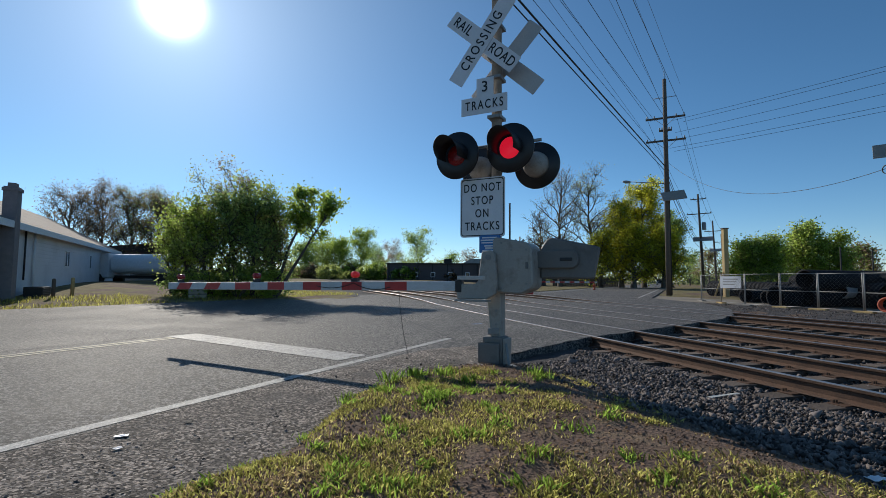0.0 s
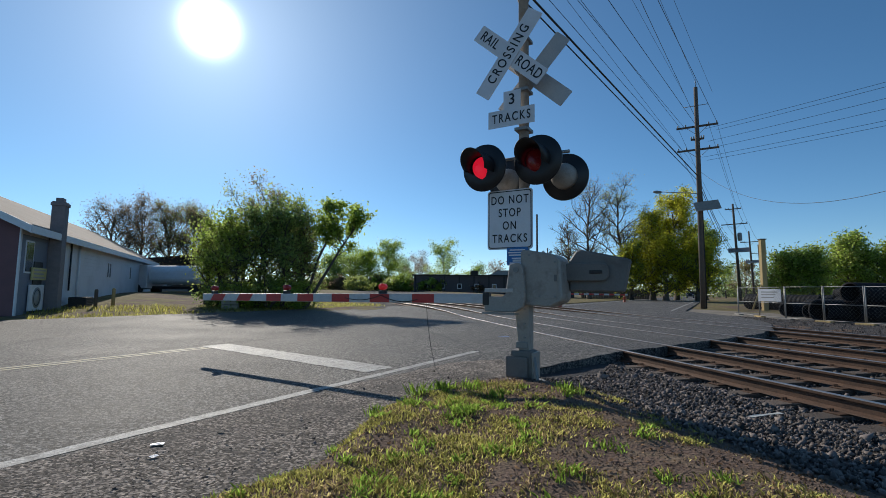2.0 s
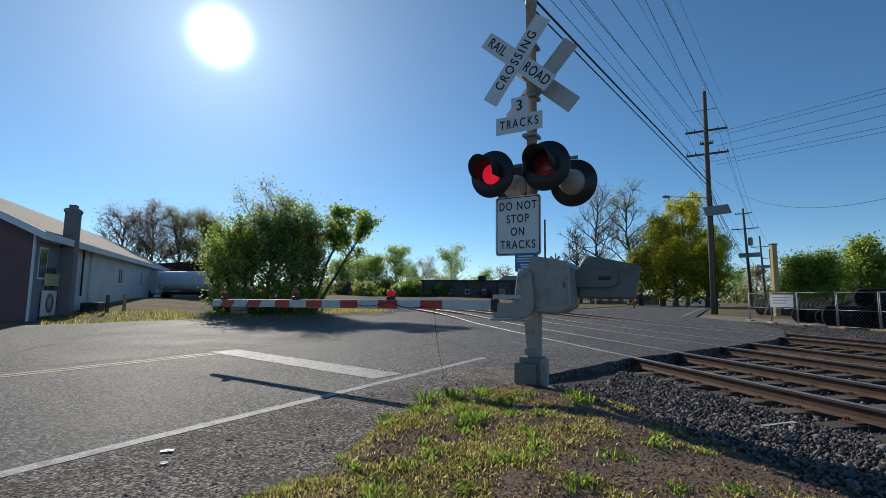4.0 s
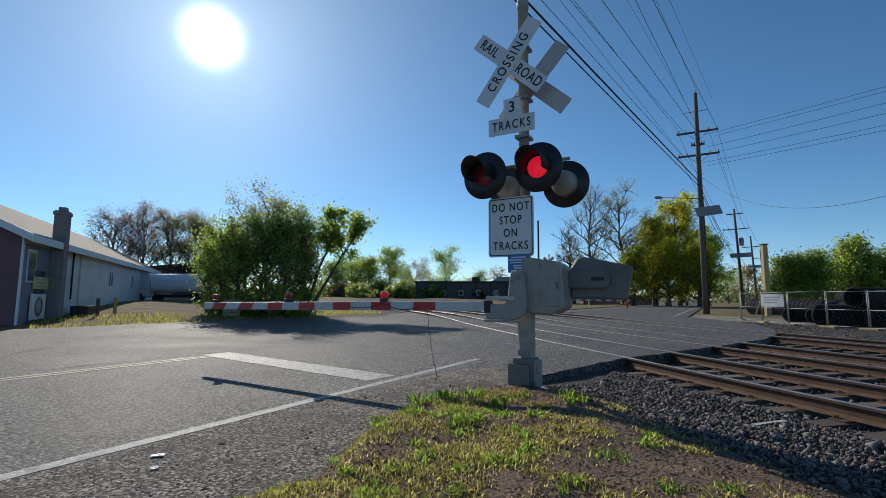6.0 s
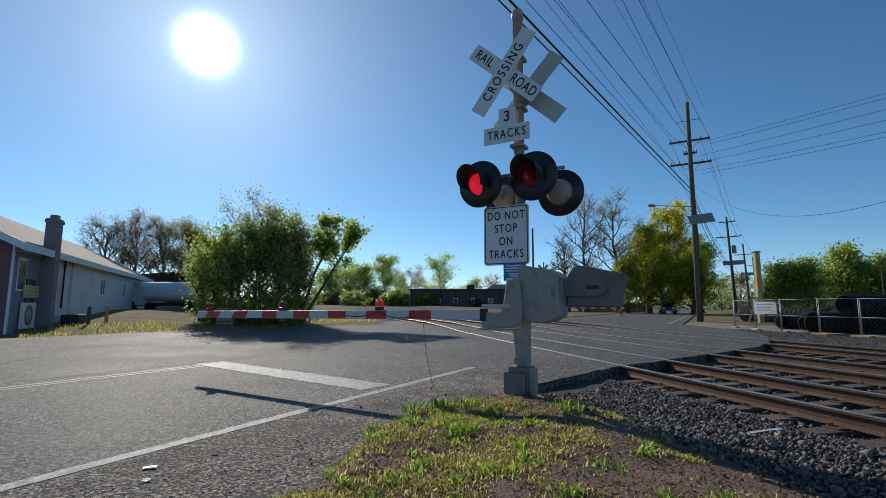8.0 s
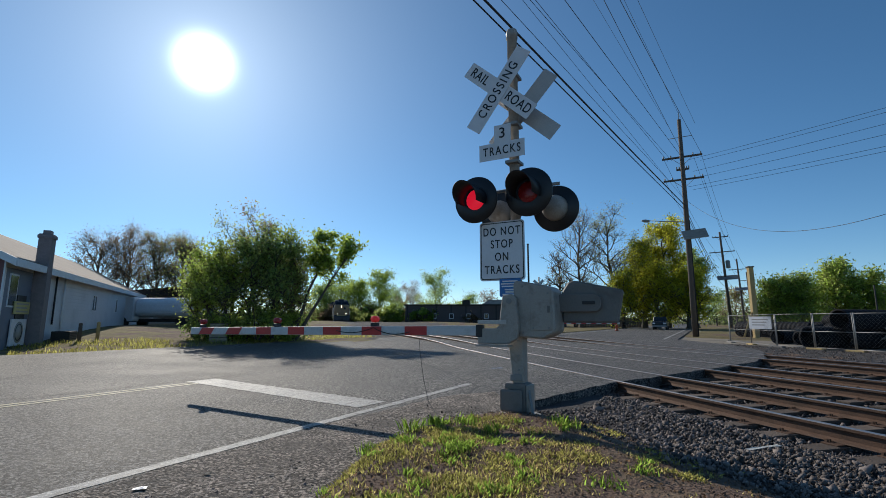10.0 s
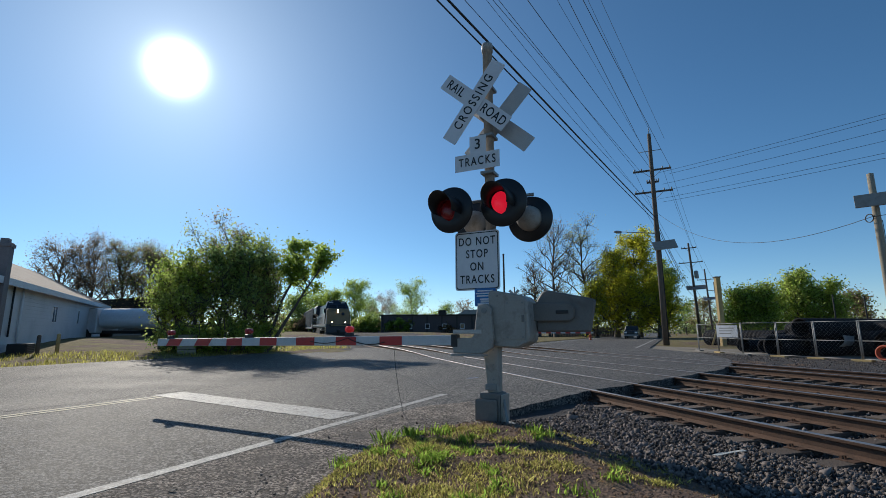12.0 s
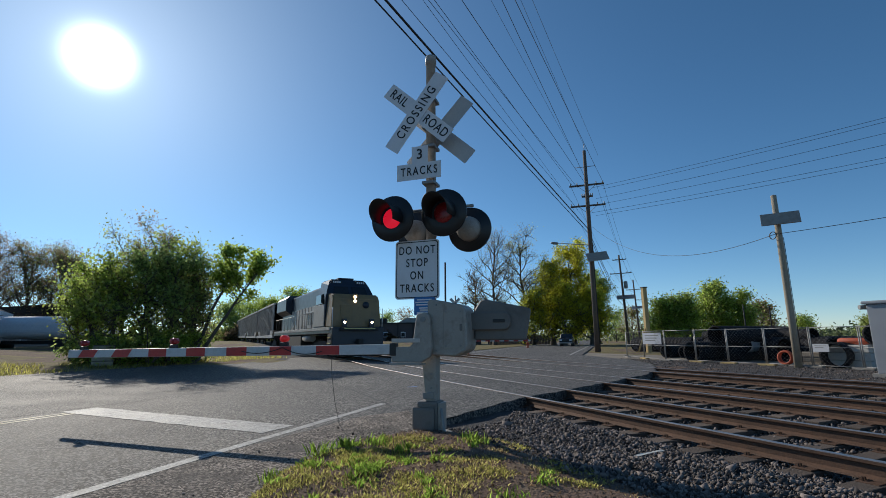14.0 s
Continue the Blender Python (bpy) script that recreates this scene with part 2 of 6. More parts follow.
LOCO_TAN = mat("loco_dusty_ochre", (0.25, 0.165, 0.075), 0.5, var=0.15, scale=2, fine=30, bump=0.05, stain=(0.16, 0.11, 0.06), stain_scale=1.5, stain_amount=0.6)
LOCO_GREY = mat("loco_grey", (0.34, 0.33, 0.31), 0.55, var=0.15, scale=2, fine=30, bump=0.05, stain=(0.2, 0.18, 0.16), stain_scale=1.5)
HOPPER = mat("hopper_grey", (0.36, 0.345, 0.315), 0.65, var=0.2, scale=1.5, fine=30, bump=0.1, stain=(0.12, 0.10, 0.09), stain_scale=0.8, per_object=0.15)
UNDER = mat("underframe_black", (0.03, 0.028, 0.026), 0.8, var=0.3, bump=0.1)
LAMP_WHITE = mat("headlight", (0.9, 0.9, 0.85), 0.3, bump=0, emit=(1.0, 0.8, 0.48), emit_strength=8)
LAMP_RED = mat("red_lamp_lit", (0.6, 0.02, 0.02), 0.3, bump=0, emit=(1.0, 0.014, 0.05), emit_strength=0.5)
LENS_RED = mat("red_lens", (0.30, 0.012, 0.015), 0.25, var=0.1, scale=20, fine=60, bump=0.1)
RED_PLASTIC = mat("red_plastic", (0.55, 0.03, 0.03), 0.4, var=0.1, bump=0, emit=(1, 0.03, 0.03), emit_strength=0.12)
TARP = mat("pale_sheet", (0.6, 0.58, 0.52), 0.7, var=0.15, bump=0.1)
ORANGE = mat("orange_plastic", (0.5, 0.09, 0.035), 0.6, var=0.2, bump=0.05)
CAR_DARK = mat("car_paint_dark", (0.015, 0.018, 0.025), 0.25, var=0.1, bump=0)
YELLOW_SIGN = mat("yellow_board", (0.55, 0.48, 0.2), 0.6, var=0.15, bump=0)
SLATE = mat("dark_slate_blue", (0.2, 0.22, 0.27), 0.75, var=0.15, scale=1.5, fine=30, bump=0.15, stain=(0.15, 0.16, 0.19), stain_scale=1.2)
CHROME = mat("bright_chrome", (0.7, 0.7, 0.7), 0.15, metal=1.0, var=0.1, bump=0)

# ---- mesh helpers ----


def part(name, bm, material, parent=None, label=""):
    """Links a bmesh as one mesh object under a thing or a part."""
    me = bpy.data.meshes.new(name)
    bm.to_mesh(me)
    bm.free()
    ob = new(name, me)
    for m in material if isinstance(material, (list, tuple)) else (material,):
        me.materials.append(m)
    if parent:
        ob.parent = parent
    if label:
        ob["label"] = label
    return ob


def raw(name, verts, faces, material, parent=None, smooth=False, label=""):
    me = bpy.data.meshes.new(name)
    me.from_pydata(verts, [], faces)
    me.update()
    me.materials.append(material)
    if smooth:
        me.polygons.foreach_set("use_smooth", [True] * len(me.polygons))
    ob = new(name, me)
    if parent:
        ob.parent = parent
    if label:
        ob["label"] = label
    return ob


def empty(name, m, label, category, group="", kind=""):
    ob = new(name)
    ob.empty_display_size = 0.2
    ob.matrix_world = m
    return tagged(ob, label, category, group, kind)


def box(bm, x0, x1, y0, y1, z0, z1, bevel=0.0, m=None):
    r = bmesh.ops.create_cube(bm, size=1)
    t = Matrix.Translation(((x0 + x1) / 2, (y0 + y1) / 2, (z0 + z1) / 2)) @ Matrix.Diagonal((x1 - x0, y1 - y0, z1 - z0, 1))
    bmesh.ops.transform(bm, matrix=t, verts=r["verts"])
    if bevel:
        edges = list({e for v in r["verts"] for e in v.link_edges})
        r = bmesh.ops.bevel(bm, geom=edges, offset=bevel, segments=2, affect="EDGES", profile=0.6)
    if m is not None:
        bmesh.ops.transform(bm, matrix=m, verts=r["verts"])
    return r["verts"]


def B(x0, x1, y0, y1, z0, z1, bevel=0.0, m=None):
    bm = bmesh.new()
    box(bm, x0, x1, y0, y1, z0, z1, bevel, m)
    return bm


def rod(bm, a, b, r0, r1=None, seg=10):
    a, b = Vector(a), Vector(b)
    d = b - a
    m = Matrix.Translation((a + b) / 2) @ d.to_track_quat("Z", "Y").to_matrix().to_4x4()
    r = bmesh.ops.create_cone(bm, cap_ends=True, segments=seg, radius1=r0, radius2=r0 if r1 is None else r1, depth=d.length, matrix=m)
    for v in r["verts"]:
        for f in v.link_faces:
            f.smooth = len(f.verts) == 4
    return r["verts"]


def R(a, b, r0, r1=None, seg=10):
    bm = bmesh.new()
    rod(bm, a, b, r0, r1, seg)
    return bm


def plate(outline, y0, y1, bevel=0.0):
    """A flat plate cut to an outline in x and z, between y0 and y1."""
    bm = bmesh.new()
    f = bm.faces.new([bm.verts.new((x, y0, z)) for x, z in outline])
    ext = bmesh.ops.extrude_face_region(bm, geom=[f])
    bmesh.ops.translate(bm, vec=(0, y1 - y0, 0), verts=[v for v in ext["geom"] if isinstance(v, bmesh.types.BMVert)])
    bmesh.ops.recalc_face_normals(bm, faces=bm.faces)
    if bevel:
        bmesh.ops.bevel(bm, geom=list(bm.edges), offset=bevel, segments=1, affect="EDGES")
    return bm


def rounded(x0, x1, z0, z1, r, n=4):
    pts = []
    for cx, cz, a0 in ((x1 - r, z1 - r, 0), (x0 + r, z1 - r, 90), (x0 + r, z0 + r, 180), (x1 - r, z0 + r, 270)):
        pts += [(cx + r * math.cos(radians(a0 + 90 * i / n)), cz + r * math.sin(radians(a0 + 90 * i / n))) for i in range(n + 1)]
    return pts


def lathe(profile, axis_m, seg=28):
    """Turns a profile of (radius, height) round z, then places it by axis_m."""
    bm = bmesh.new()
    rings = []
    for r, z in profile:
        rings.append([bm.verts.new((r * math.cos(2 * math.pi * i / seg), r * math.sin(2 * math.pi * i / seg), z)) for i in range(seg)])
    for a, b in zip(rings, rings[1:]):
        for i in range(seg):
            bm.faces.new((a[i], a[(i + 1) % seg], b[(i + 1) % seg], b[i])).smooth = True
    closed = profile[0] == profile[-1]
    if profile[0][0] > 1e-4 and not closed:
        bm.faces.new(rings[0][::-1])
    if profile[-1][0] > 1e-4 and not closed:
        bm.faces.new(rings[-1])
    bmesh.ops.remove_doubles(bm, verts=bm.verts, dist=1e-5)
    bmesh.ops.transform(bm, matrix=axis_m, verts=bm.verts)
    bmesh.ops.recalc_face_normals(bm, faces=bm.faces)
    return bm


def text_part(word, size, m, material, parent, name="lettering", stretch=1.0, depth=0.002, space=1.0):
    """Letters in the built-in font, as a mesh; m places the centre, letters stand in x and z and face -y."""
    cu = bpy.data.curves.new(name, "FONT")
    cu.body, cu.size, cu.align_x, cu.align_y, cu.extrude, cu.space_character = word, size, "CENTER", "CENTER", depth, space
    cu.offset = size * 0.008
    tmp = new(name, cu)
    bpy.context.view_layer.update()
    me = bpy.data.meshes.new_from_object(tmp.evaluated_get(bpy.context.evaluated_depsgraph_get()))
    bpy.data.objects.remove(tmp)
    me.transform(m @ pose(0, 0, 0, 90) @ Matrix.Diagonal((stretch, 1, 1, 1)))
    # one mesh for each letter
    bm = bmesh.new()
    bm.from_mesh(me)
    bm.verts.ensure_lookup_table()
    left_v = set(bm.verts)
    while left_v:
        stack, isl = [next(iter(left_v))], set()
        while stack:
            v = stack.pop()
            if v in isl:
                continue
            isl.add(v)
            stack += [e.other_vert(v) for e in v.link_edges]
        left_v -= isl
        order = {v: i for i, v in enumerate(sorted(isl, key=lambda v: v.index))}
        faces = sorted({f for v in isl for f in v.link_faces}, key=lambda f: f.index)
        raw("letter", [v.co.copy() for v in order], [[order[v] for v in f.verts] for f in faces], material, parent)
    bm.free()
    return parent


def path_tube(points, r, seg=5, radii=None):
    """Vertices and faces of a tube along points."""
    pts = [Vector(p) for p in points]
    verts, faces = [], []
    for i, p in enumerate(pts):
        d = (pts[min(i + 1, len(pts) - 1)] - pts[max(i - 1, 0)]).normalized()
        side = d.cross(Vector((0, 0, 1)))
        side = side.normalized() if side.length > 1e-3 else Vector((1, 0, 0))
        up = side.cross(d)
        rr = radii[i] if radii else r
        for k in range(seg):
            a = 2 * math.pi * k / seg
            verts.append(p + (side * math.cos(a) + up * math.sin(a)) * rr)
    for i in range(len(pts) - 1):
        for k in range(seg):
            a, b = i * seg + k, i * seg + (k + 1) % seg
            faces.append((a, b, b + seg, a + seg))
    return verts, faces


# ---- the plan: road and track directions ----
TRACK_AZ, ROAD_AZ = radians(-17.3), radians(26.0)
T = Vector((math.sin(TRACK_AZ), math.cos(TRACK_AZ), 0)); N = Vector((math.cos(TRACK_AZ), -math.sin(TRACK_AZ), 0))
U = Vector((math.sin(ROAD_AZ), math.cos(ROAD_AZ), 0)); W = Vector((math.cos(ROAD_AZ), -math.sin(ROAD_AZ), 0))
TRACKS = (6.2, 9.65, 13.95)     # distances of the track centres from the origin, across the tracks
RAIL_Z = 0.012


def bend(s):
    k = min(1, max(0, (s - 10) / 16))
    return 0.4 * k * k * (3 - 2 * k) - 0.0445 * 5 * math.log1p(math.exp(min(40, (s - 21) / 5))) + 0.0135 * max(0, s - 90) + 0.3 * step(s, 20, 26) * (1 - step(s, 28, 40))


def grade(s):
    k = min(1, max(0, (s - 18) / 14))
    return 0.12 * k * k * (3 - 2 * k) + 0.0075 * 10 * math.log1p(math.exp(min(20, (s - 45) / 10)))


def on_track(s, d):
    """A place on the line at distance s along the tracks, d across them."""
    p = T * s + N * (d + bend(s))
    p.z = grade(s)
    return p


def step(x, a, b):
    k = min(1, max(0, (x - a) / (b - a)))
    return k * k * (3 - 2 * k)


def road(u, w, z=0.0):
    p = U * u + W * w
    p.z = z
    return p


EYE = Vector((-0.05, 0.0, 1.11))      # where one stands


def dip(x, y):
    """How far the road lies below the rails: it falls away from the crossing."""
    p = Vector((x, y, 0))
    return 0.1 * (1 - step(p.dot(N), 0.8, 4.8)) * (1 - step(-p.dot(W), 13, 19))


def settle(ob, cut=False):
    """Lays a road surface, planned at rail height, down into the dip."""
    bm = bmesh.new()
    bm.from_mesh(ob.data)
    if cut:
        bmesh.ops.triangulate(bm, faces=bm.faces)
        for d in (0.0, 0.8, 1.6, 2.4, 3.2, 4.0, 4.8):
            bmesh.ops.bisect_plane(bm, geom=bm.verts[:] + bm.edges[:] + bm.faces[:], plane_co=N * d, plane_no=N)
        for w in (13, 15, 17, 19):
            bmesh.ops.bisect_plane(bm, geom=bm.verts[:] + bm.edges[:] + bm.faces[:], plane_co=W * -w, plane_no=W)
        bmesh.ops.triangulate(bm, faces=bm.faces)
    for v in bm.verts:
        v.co = EYE + (v.co - EYE) * (1 + dip(v.co.x, v.co.y) / EYE.z)
    bm.to_mesh(ob.data)
    bm.free()
    return ob


def verge_edge(u):
    """How far across the road the grassy verge starts."""
    return -2.55 - 0.55 * step(u, 2.2, 4.2) + 0.75 * step(u, 4.6, 5.6)


def ground_z(x, y):
    p = Vector((x, y, 0))
    u, w, s, d = p.dot(U), p.dot(W), p.dot(T), p.dot(N)
    wob = noise.noise((x * 0.9, y * 0.9, 0)) * 0.03 + noise.noise((x * 3.1, y * 3.1, 5)) * 0.018
    far = step(math.hypot(x, y), 40, 90)
    z = -0.07 + wob * (1 - 0.7 * far)
    e0 = verge_edge(u)
    z -= dip(x, y) * 1.15 * (1 - step(w, e0 - 0.1, e0 + 0.35) * (1 - step(u, 5.2, 6.2)))
    # verge on the near side of the road, up to the ballast shoulder
    e = verge_edge(u) + 0.12 * noise.noise((x * 2.2, y * 2.2, 9))
    near = step(w, e, e + 0.45) * (1 - step(d, 2.2, 3.6)) * (1 - step(u, 5.2, 6.2))
    z += near * (0.125 + wob)
    # track bed
    bed = step(d, 2.6, 4.2) * (1 - step(d, 16.0, 18.0))
    z -= (0.07 + 0.09 * step(d, 4.5, 5.2)) * bed
    # higher ground past the far side of the road and along the line
    z += 0.62 * step(-w, 21, 38) * (1 - step(s, 150, 300))
    if d < 40:
        z += grade(min(s, 230)) * (1 - step(d, 18, 40)) * step(-w, 10, 22)
    return z

# ---- ground ----
def axis_steps():
    out, x, d = [0.0], 0.0, 0.16
    while x < 1500:
        if x > 8:
            d *= 1.09
        x += d
        out.append(x)
    return out


half = axis_steps()
xs = [-v for v in half[:0:-1]] + half
ys = [v + 4 for v in xs]
gv = [(x, y, ground_z(x, y)) for y in ys for x in xs]
nx = len(xs)
gf = [(j * nx + i, j * nx + i + 1, (j + 1) * nx + i + 1, (j + 1) * nx + i) for j in range(len(ys) - 1) for i in range(nx - 1)]


def cover(x, y):
    """Which cover the ground has at a place: 0 soil, 1 ballast, 2 verge, 3 gravel."""
    p = Vector((x, y, 0))
    u, w, s, d = p.dot(U), p.dot(W), p.dot(T), p.dot(N)
    n = noise.noise((x * 0.7, y * 0.7, 2)) * 0.5 + noise.noise((x * 2.9, y * 2.9, 2)) * 0.3
    if 3.0 + n < d < 17.5 + n * 2:
        return 1
    if d >= 17.5 and d < 27 and s < 40:
        return 1 if d < 21.5 + n else 3
    if -5 < s < 12 and d <= 3.5 and w > -3.4:
        return 0
    if w < -18 and d < -14.5 + 2 * n and u > -4:
        return 3 if abs(d + 19.5 + 1.5 * n) < 4.5 else 2
    return 2 if n > -0.1 else 0


ground_ob = raw("ground", gv, gf, SOIL, smooth=True)
for m in (BALLAST, VERGE, GRAVEL):
    ground_ob.data.materials.append(m)
ground_ob.data.polygons.foreach_set("material_index", [cover((gv[f[0]][0] + gv[f[2]][0]) / 2, (gv[f[0]][1] + gv[f[2]][1]) / 2) for f in gf])
ground = tagged(ground_ob, "patchy soil and grass ground round the crossing", "ground", kind="structure")


def sheet(name, outline, z, material, label, category, thick=0.15, cells=0):
    bm = bmesh.new()
    f = bm.faces.new([bm.verts.new((p[0], p[1], z)) for p in outline])
    if f.normal.z < 0:
        f.normal_flip()
    ext = bmesh.ops.extrude_face_region(bm, geom=[f])
    bmesh.ops.translate(bm, vec=(0, 0, -thick), verts=[v for v in ext["geom"] if isinstance(v, bmesh.types.BMVert)])
    bmesh.ops.recalc_face_normals(bm, faces=bm.faces)
    return tagged(settle(part(name, bm, material), True), label, category, kind="structure")


def jag(points, amount=0.05, stepm=0.35, seed=1):
    """Roughens an outline, so that an asphalt edge is broken and not ruled."""
    rnd = random.Random(seed)
    out = []
    for (ax, ay), (bx, by) in zip(points, points[1:]):
        n = max(1, int(math.hypot(bx - ax, by - ay) / stepm))
        for i in range(n):
            k = i / n
            out.append((ax + (bx - ax) * k + rnd.uniform(-amount, amount), ay + (by - ay) * k + rnd.uniform(-amount, amount)))
    return out + [points[-1]]


near_r = [tuple(road(-60, -1.5)[:2]), tuple(road(3.5, -1.7)[:2])]
edge = [near_r[1], (0.25, 6.25), (1.1, 7.25), (2.55, 9.05), (4.3, 10.55), (7.9, 13.9), (9.6, 15.9), (11.6, 19.5), (13.0, 24.0)]
far_r = [tuple(road(34, -1.6)[:2]), tuple(road(400, -1.6)[:2])]
left = [tuple(road(400, -12.2)[:2]), tuple(road(46, -12.2)[:2]), tuple(road(36, -16)[:2])] + jag([tuple(road(31, -19.3)[:2]), tuple(road(16, -19.6)[:2]), tuple(road(-5, -19.8)[:2])], 0.12, 0.6, 3) + [tuple(road(-60, -19.5)[:2])]
road_ob = sheet("road", [near_r[0]] + jag(edge, 0.05, 0.3, 2) + far_r + left, 0.0, ASPHALT, "worn grey asphalt road over the level crossing", "road", 0.2)


def strip(name, a, b, width, material, label, z=0.004, seed=0, parent=None):
    """A painted line between two places (x, y), a thin layer with worn edges."""
    a, b = Vector((*a, 0)), Vector((*b, 0))
    d = (b - a).normalized()
    side = Vector((-d.y, d.x, 0)) * width / 2
    n = max(2, int((b - a).length / 0.12))
    rnd = random.Random(seed)
    v, f = [], []
    for i in range(n + 1):
        p = a.lerp(b, i / n)
        for k in (-1, 1):
            q = p + side * k * (1 + rnd.uniform(-0.06, 0.06))
            v.append((q.x, q.y, z))
        if i:
            f.append((2 * i - 2, 2 * i - 1, 2 * i + 1, 2 * i))
    return tagged(settle(raw(name, v, f, material)), label, "road marking", kind="structure")


strip("edge_line", road(-12, -3.86)[:2], road(7.85, -3.86)[:2], 0.13, PAINT_WHITE, "worn white edge line along the road")
strip("edge_line", road(34, -2.4)[:2], road(120, -2.4)[:2], 0.15, PAINT_WHITE, "white edge line beyond the crossing")
strip("edge_line", road(36, -10.9)[:2], road(120, -10.9)[:2], 0.15, PAINT_WHITE, "white edge line beyond the crossing")
strip("stop_line", (-1.36, 6.5), (-5.1, 8.85), 0.56, PAINT_WHITE, "worn broad white stop line before the crossing", z=0.005)
for k, off in enumerate((-0.09, 0.09)):
    strip("centre_line", road(-40, -8.2 + off)[:2], road(5.4, -8.2 + off)[:2], 0.09, PAINT_YELLOW, "faded double yellow centre line", seed=k)

shoulder_edge = jag([tuple(road(-14, -3.78)[:2]), tuple(road(4.2, -3.76)[:2]), tuple(road(6.4, -3.55)[:2]), tuple(road(7.2, -3.1)[:2])], 0.035, 0.15, 8)
sheet("shoulder", shoulder_edge + [tuple(road(6.0, -2.3)[:2]), tuple(road(4.0, -1.75)[:2]), tuple(road(-14, -1.6)[:2])], 0.005, SHOULDER, "gritty brown-grey road shoulder beside the edge line", "shoulder", 0.1)


def seam(points, width, label, seed=1, mt=None):
    """A tarred joint or crack in the asphalt, wandering along points."""
    rnd = random.Random(seed)
    v, f = [], []
    k = 0
    for (ax, ay), (bx, by) in zip(points, points[1:]):
        n = max(2, int(math.hypot(bx - ax, by - ay) / 0.12))
        d = Vector((bx - ax, by - ay, 0)).normalized()
        side = Vector((-d.y, d.x, 0))
        for i in range(n):
            p = Vector((ax + (bx - ax) * i / n, ay + (by - ay) * i / n, 0.0035)) + side * rnd.gauss(0, 0.012)
            wd = width * rnd.uniform(0.4, 1.2) / 2
            v += [p - side * wd, p + side * wd]
            if k:
                f.append((2 * k - 2, 2 * k - 1, 2 * k + 1, 2 * k))
            k += 1
    return tagged(settle(raw("seam", v, f, mt or CRACK)), label, "crack", kind="structure")


seam([(0.12, 8.45), (-0.8, 11.4), (-2.8, 17.0), (-6.4, 25.4)], 0.05, "tarred joint across the road near the crossing", 2)
seam([(0.12, 8.45), (-0.1, 7.35), (-0.45, 6.4)], 0.05, "tarred joint at the edge of the crossing", 3)
seam([(0.5, 11.6), (0.95, 11.75)], 0.07, "blue utility paint mark on the asphalt", 9, SIGN_BLUE)
seam([(-10.2, 11.4), (-9.3, 10.0), (-8.9, 8.6), (-8.0, 7.2)], 0.03, "hairline crack in the road", 4)
seam([(-5.2, 14.5), (-3.0, 12.6), (-1.0, 11.9)], 0.025, "hairline crack in the road", 5)
seam([(3.4, 12.0), (2.0, 14.5), (1.5, 19.0)], 0.03, "hairline crack in the road", 6)
seam([tuple(road(7.4, -8.6)[:2]), tuple(road(2.0, -8.75)[:2]), tuple(road(-8, -8.7)[:2])], 0.03, "long crack beside the centre line", 7)
# ---- tracks ----


def rail_mesh(s0, s1, d, parent):
    prof = [(-0.07, -0.17), (-0.065, -0.155), (-0.012, -0.135), (-0.010, -0.045), (-0.036, -0.035), (-0.037, -0.006), (-0.028, 0.0),
            (0.028, 0.0), (0.037, -0.006), (0.036, -0.035), (0.010, -0.045), (0.012, -0.135), (0.065, -0.155), (0.07, -0.17)]
    v, f, mi = [], [], []
    n = len(prof)
    k = int((s1 - s0) / 4) + 1
    for i in range(k + 1):
        s = s0 + (s1 - s0) * i / k
        for o, z in prof:
            p = on_track(s, d + o)
            v.append((p.x, p.y, p.z + RAIL_Z + z))
        if i:
            for j in range(n):
                f.append(((i - 1) * n + j, i * n + j, i * n + (j + 1) % n, (i - 1) * n + (j + 1) % n))
                mi.append(1 if 5 <= j <= 7 else 0)
    me = bpy.data.meshes.new("rail")
    me.from_pydata(v, [], f)
    me.materials.append(RUST); me.materials.append(RAIL_TOP)
    me.polygons.foreach_set("material_index", mi)
    ob = new("rail", me)
    ob.parent = parent
    return ob


def asphalt_edge_s(d):
    """Where the asphalt of the crossing ends on the near side, by distance across the tracks."""
    pts = [(2.1, 5.9), (4.0, 6.6), (5.12, 7.88), (7.24, 8.8), (11.7, 10.9), (13.9, 12.3), (16.8, 15.2)]
    for (d0, s0), (d1, s1) in zip(pts, pts[1:]):
        if d <= d1:
            return s0 + (s1 - s0) * (d - d0) / (d1 - d0)
    return 15.2


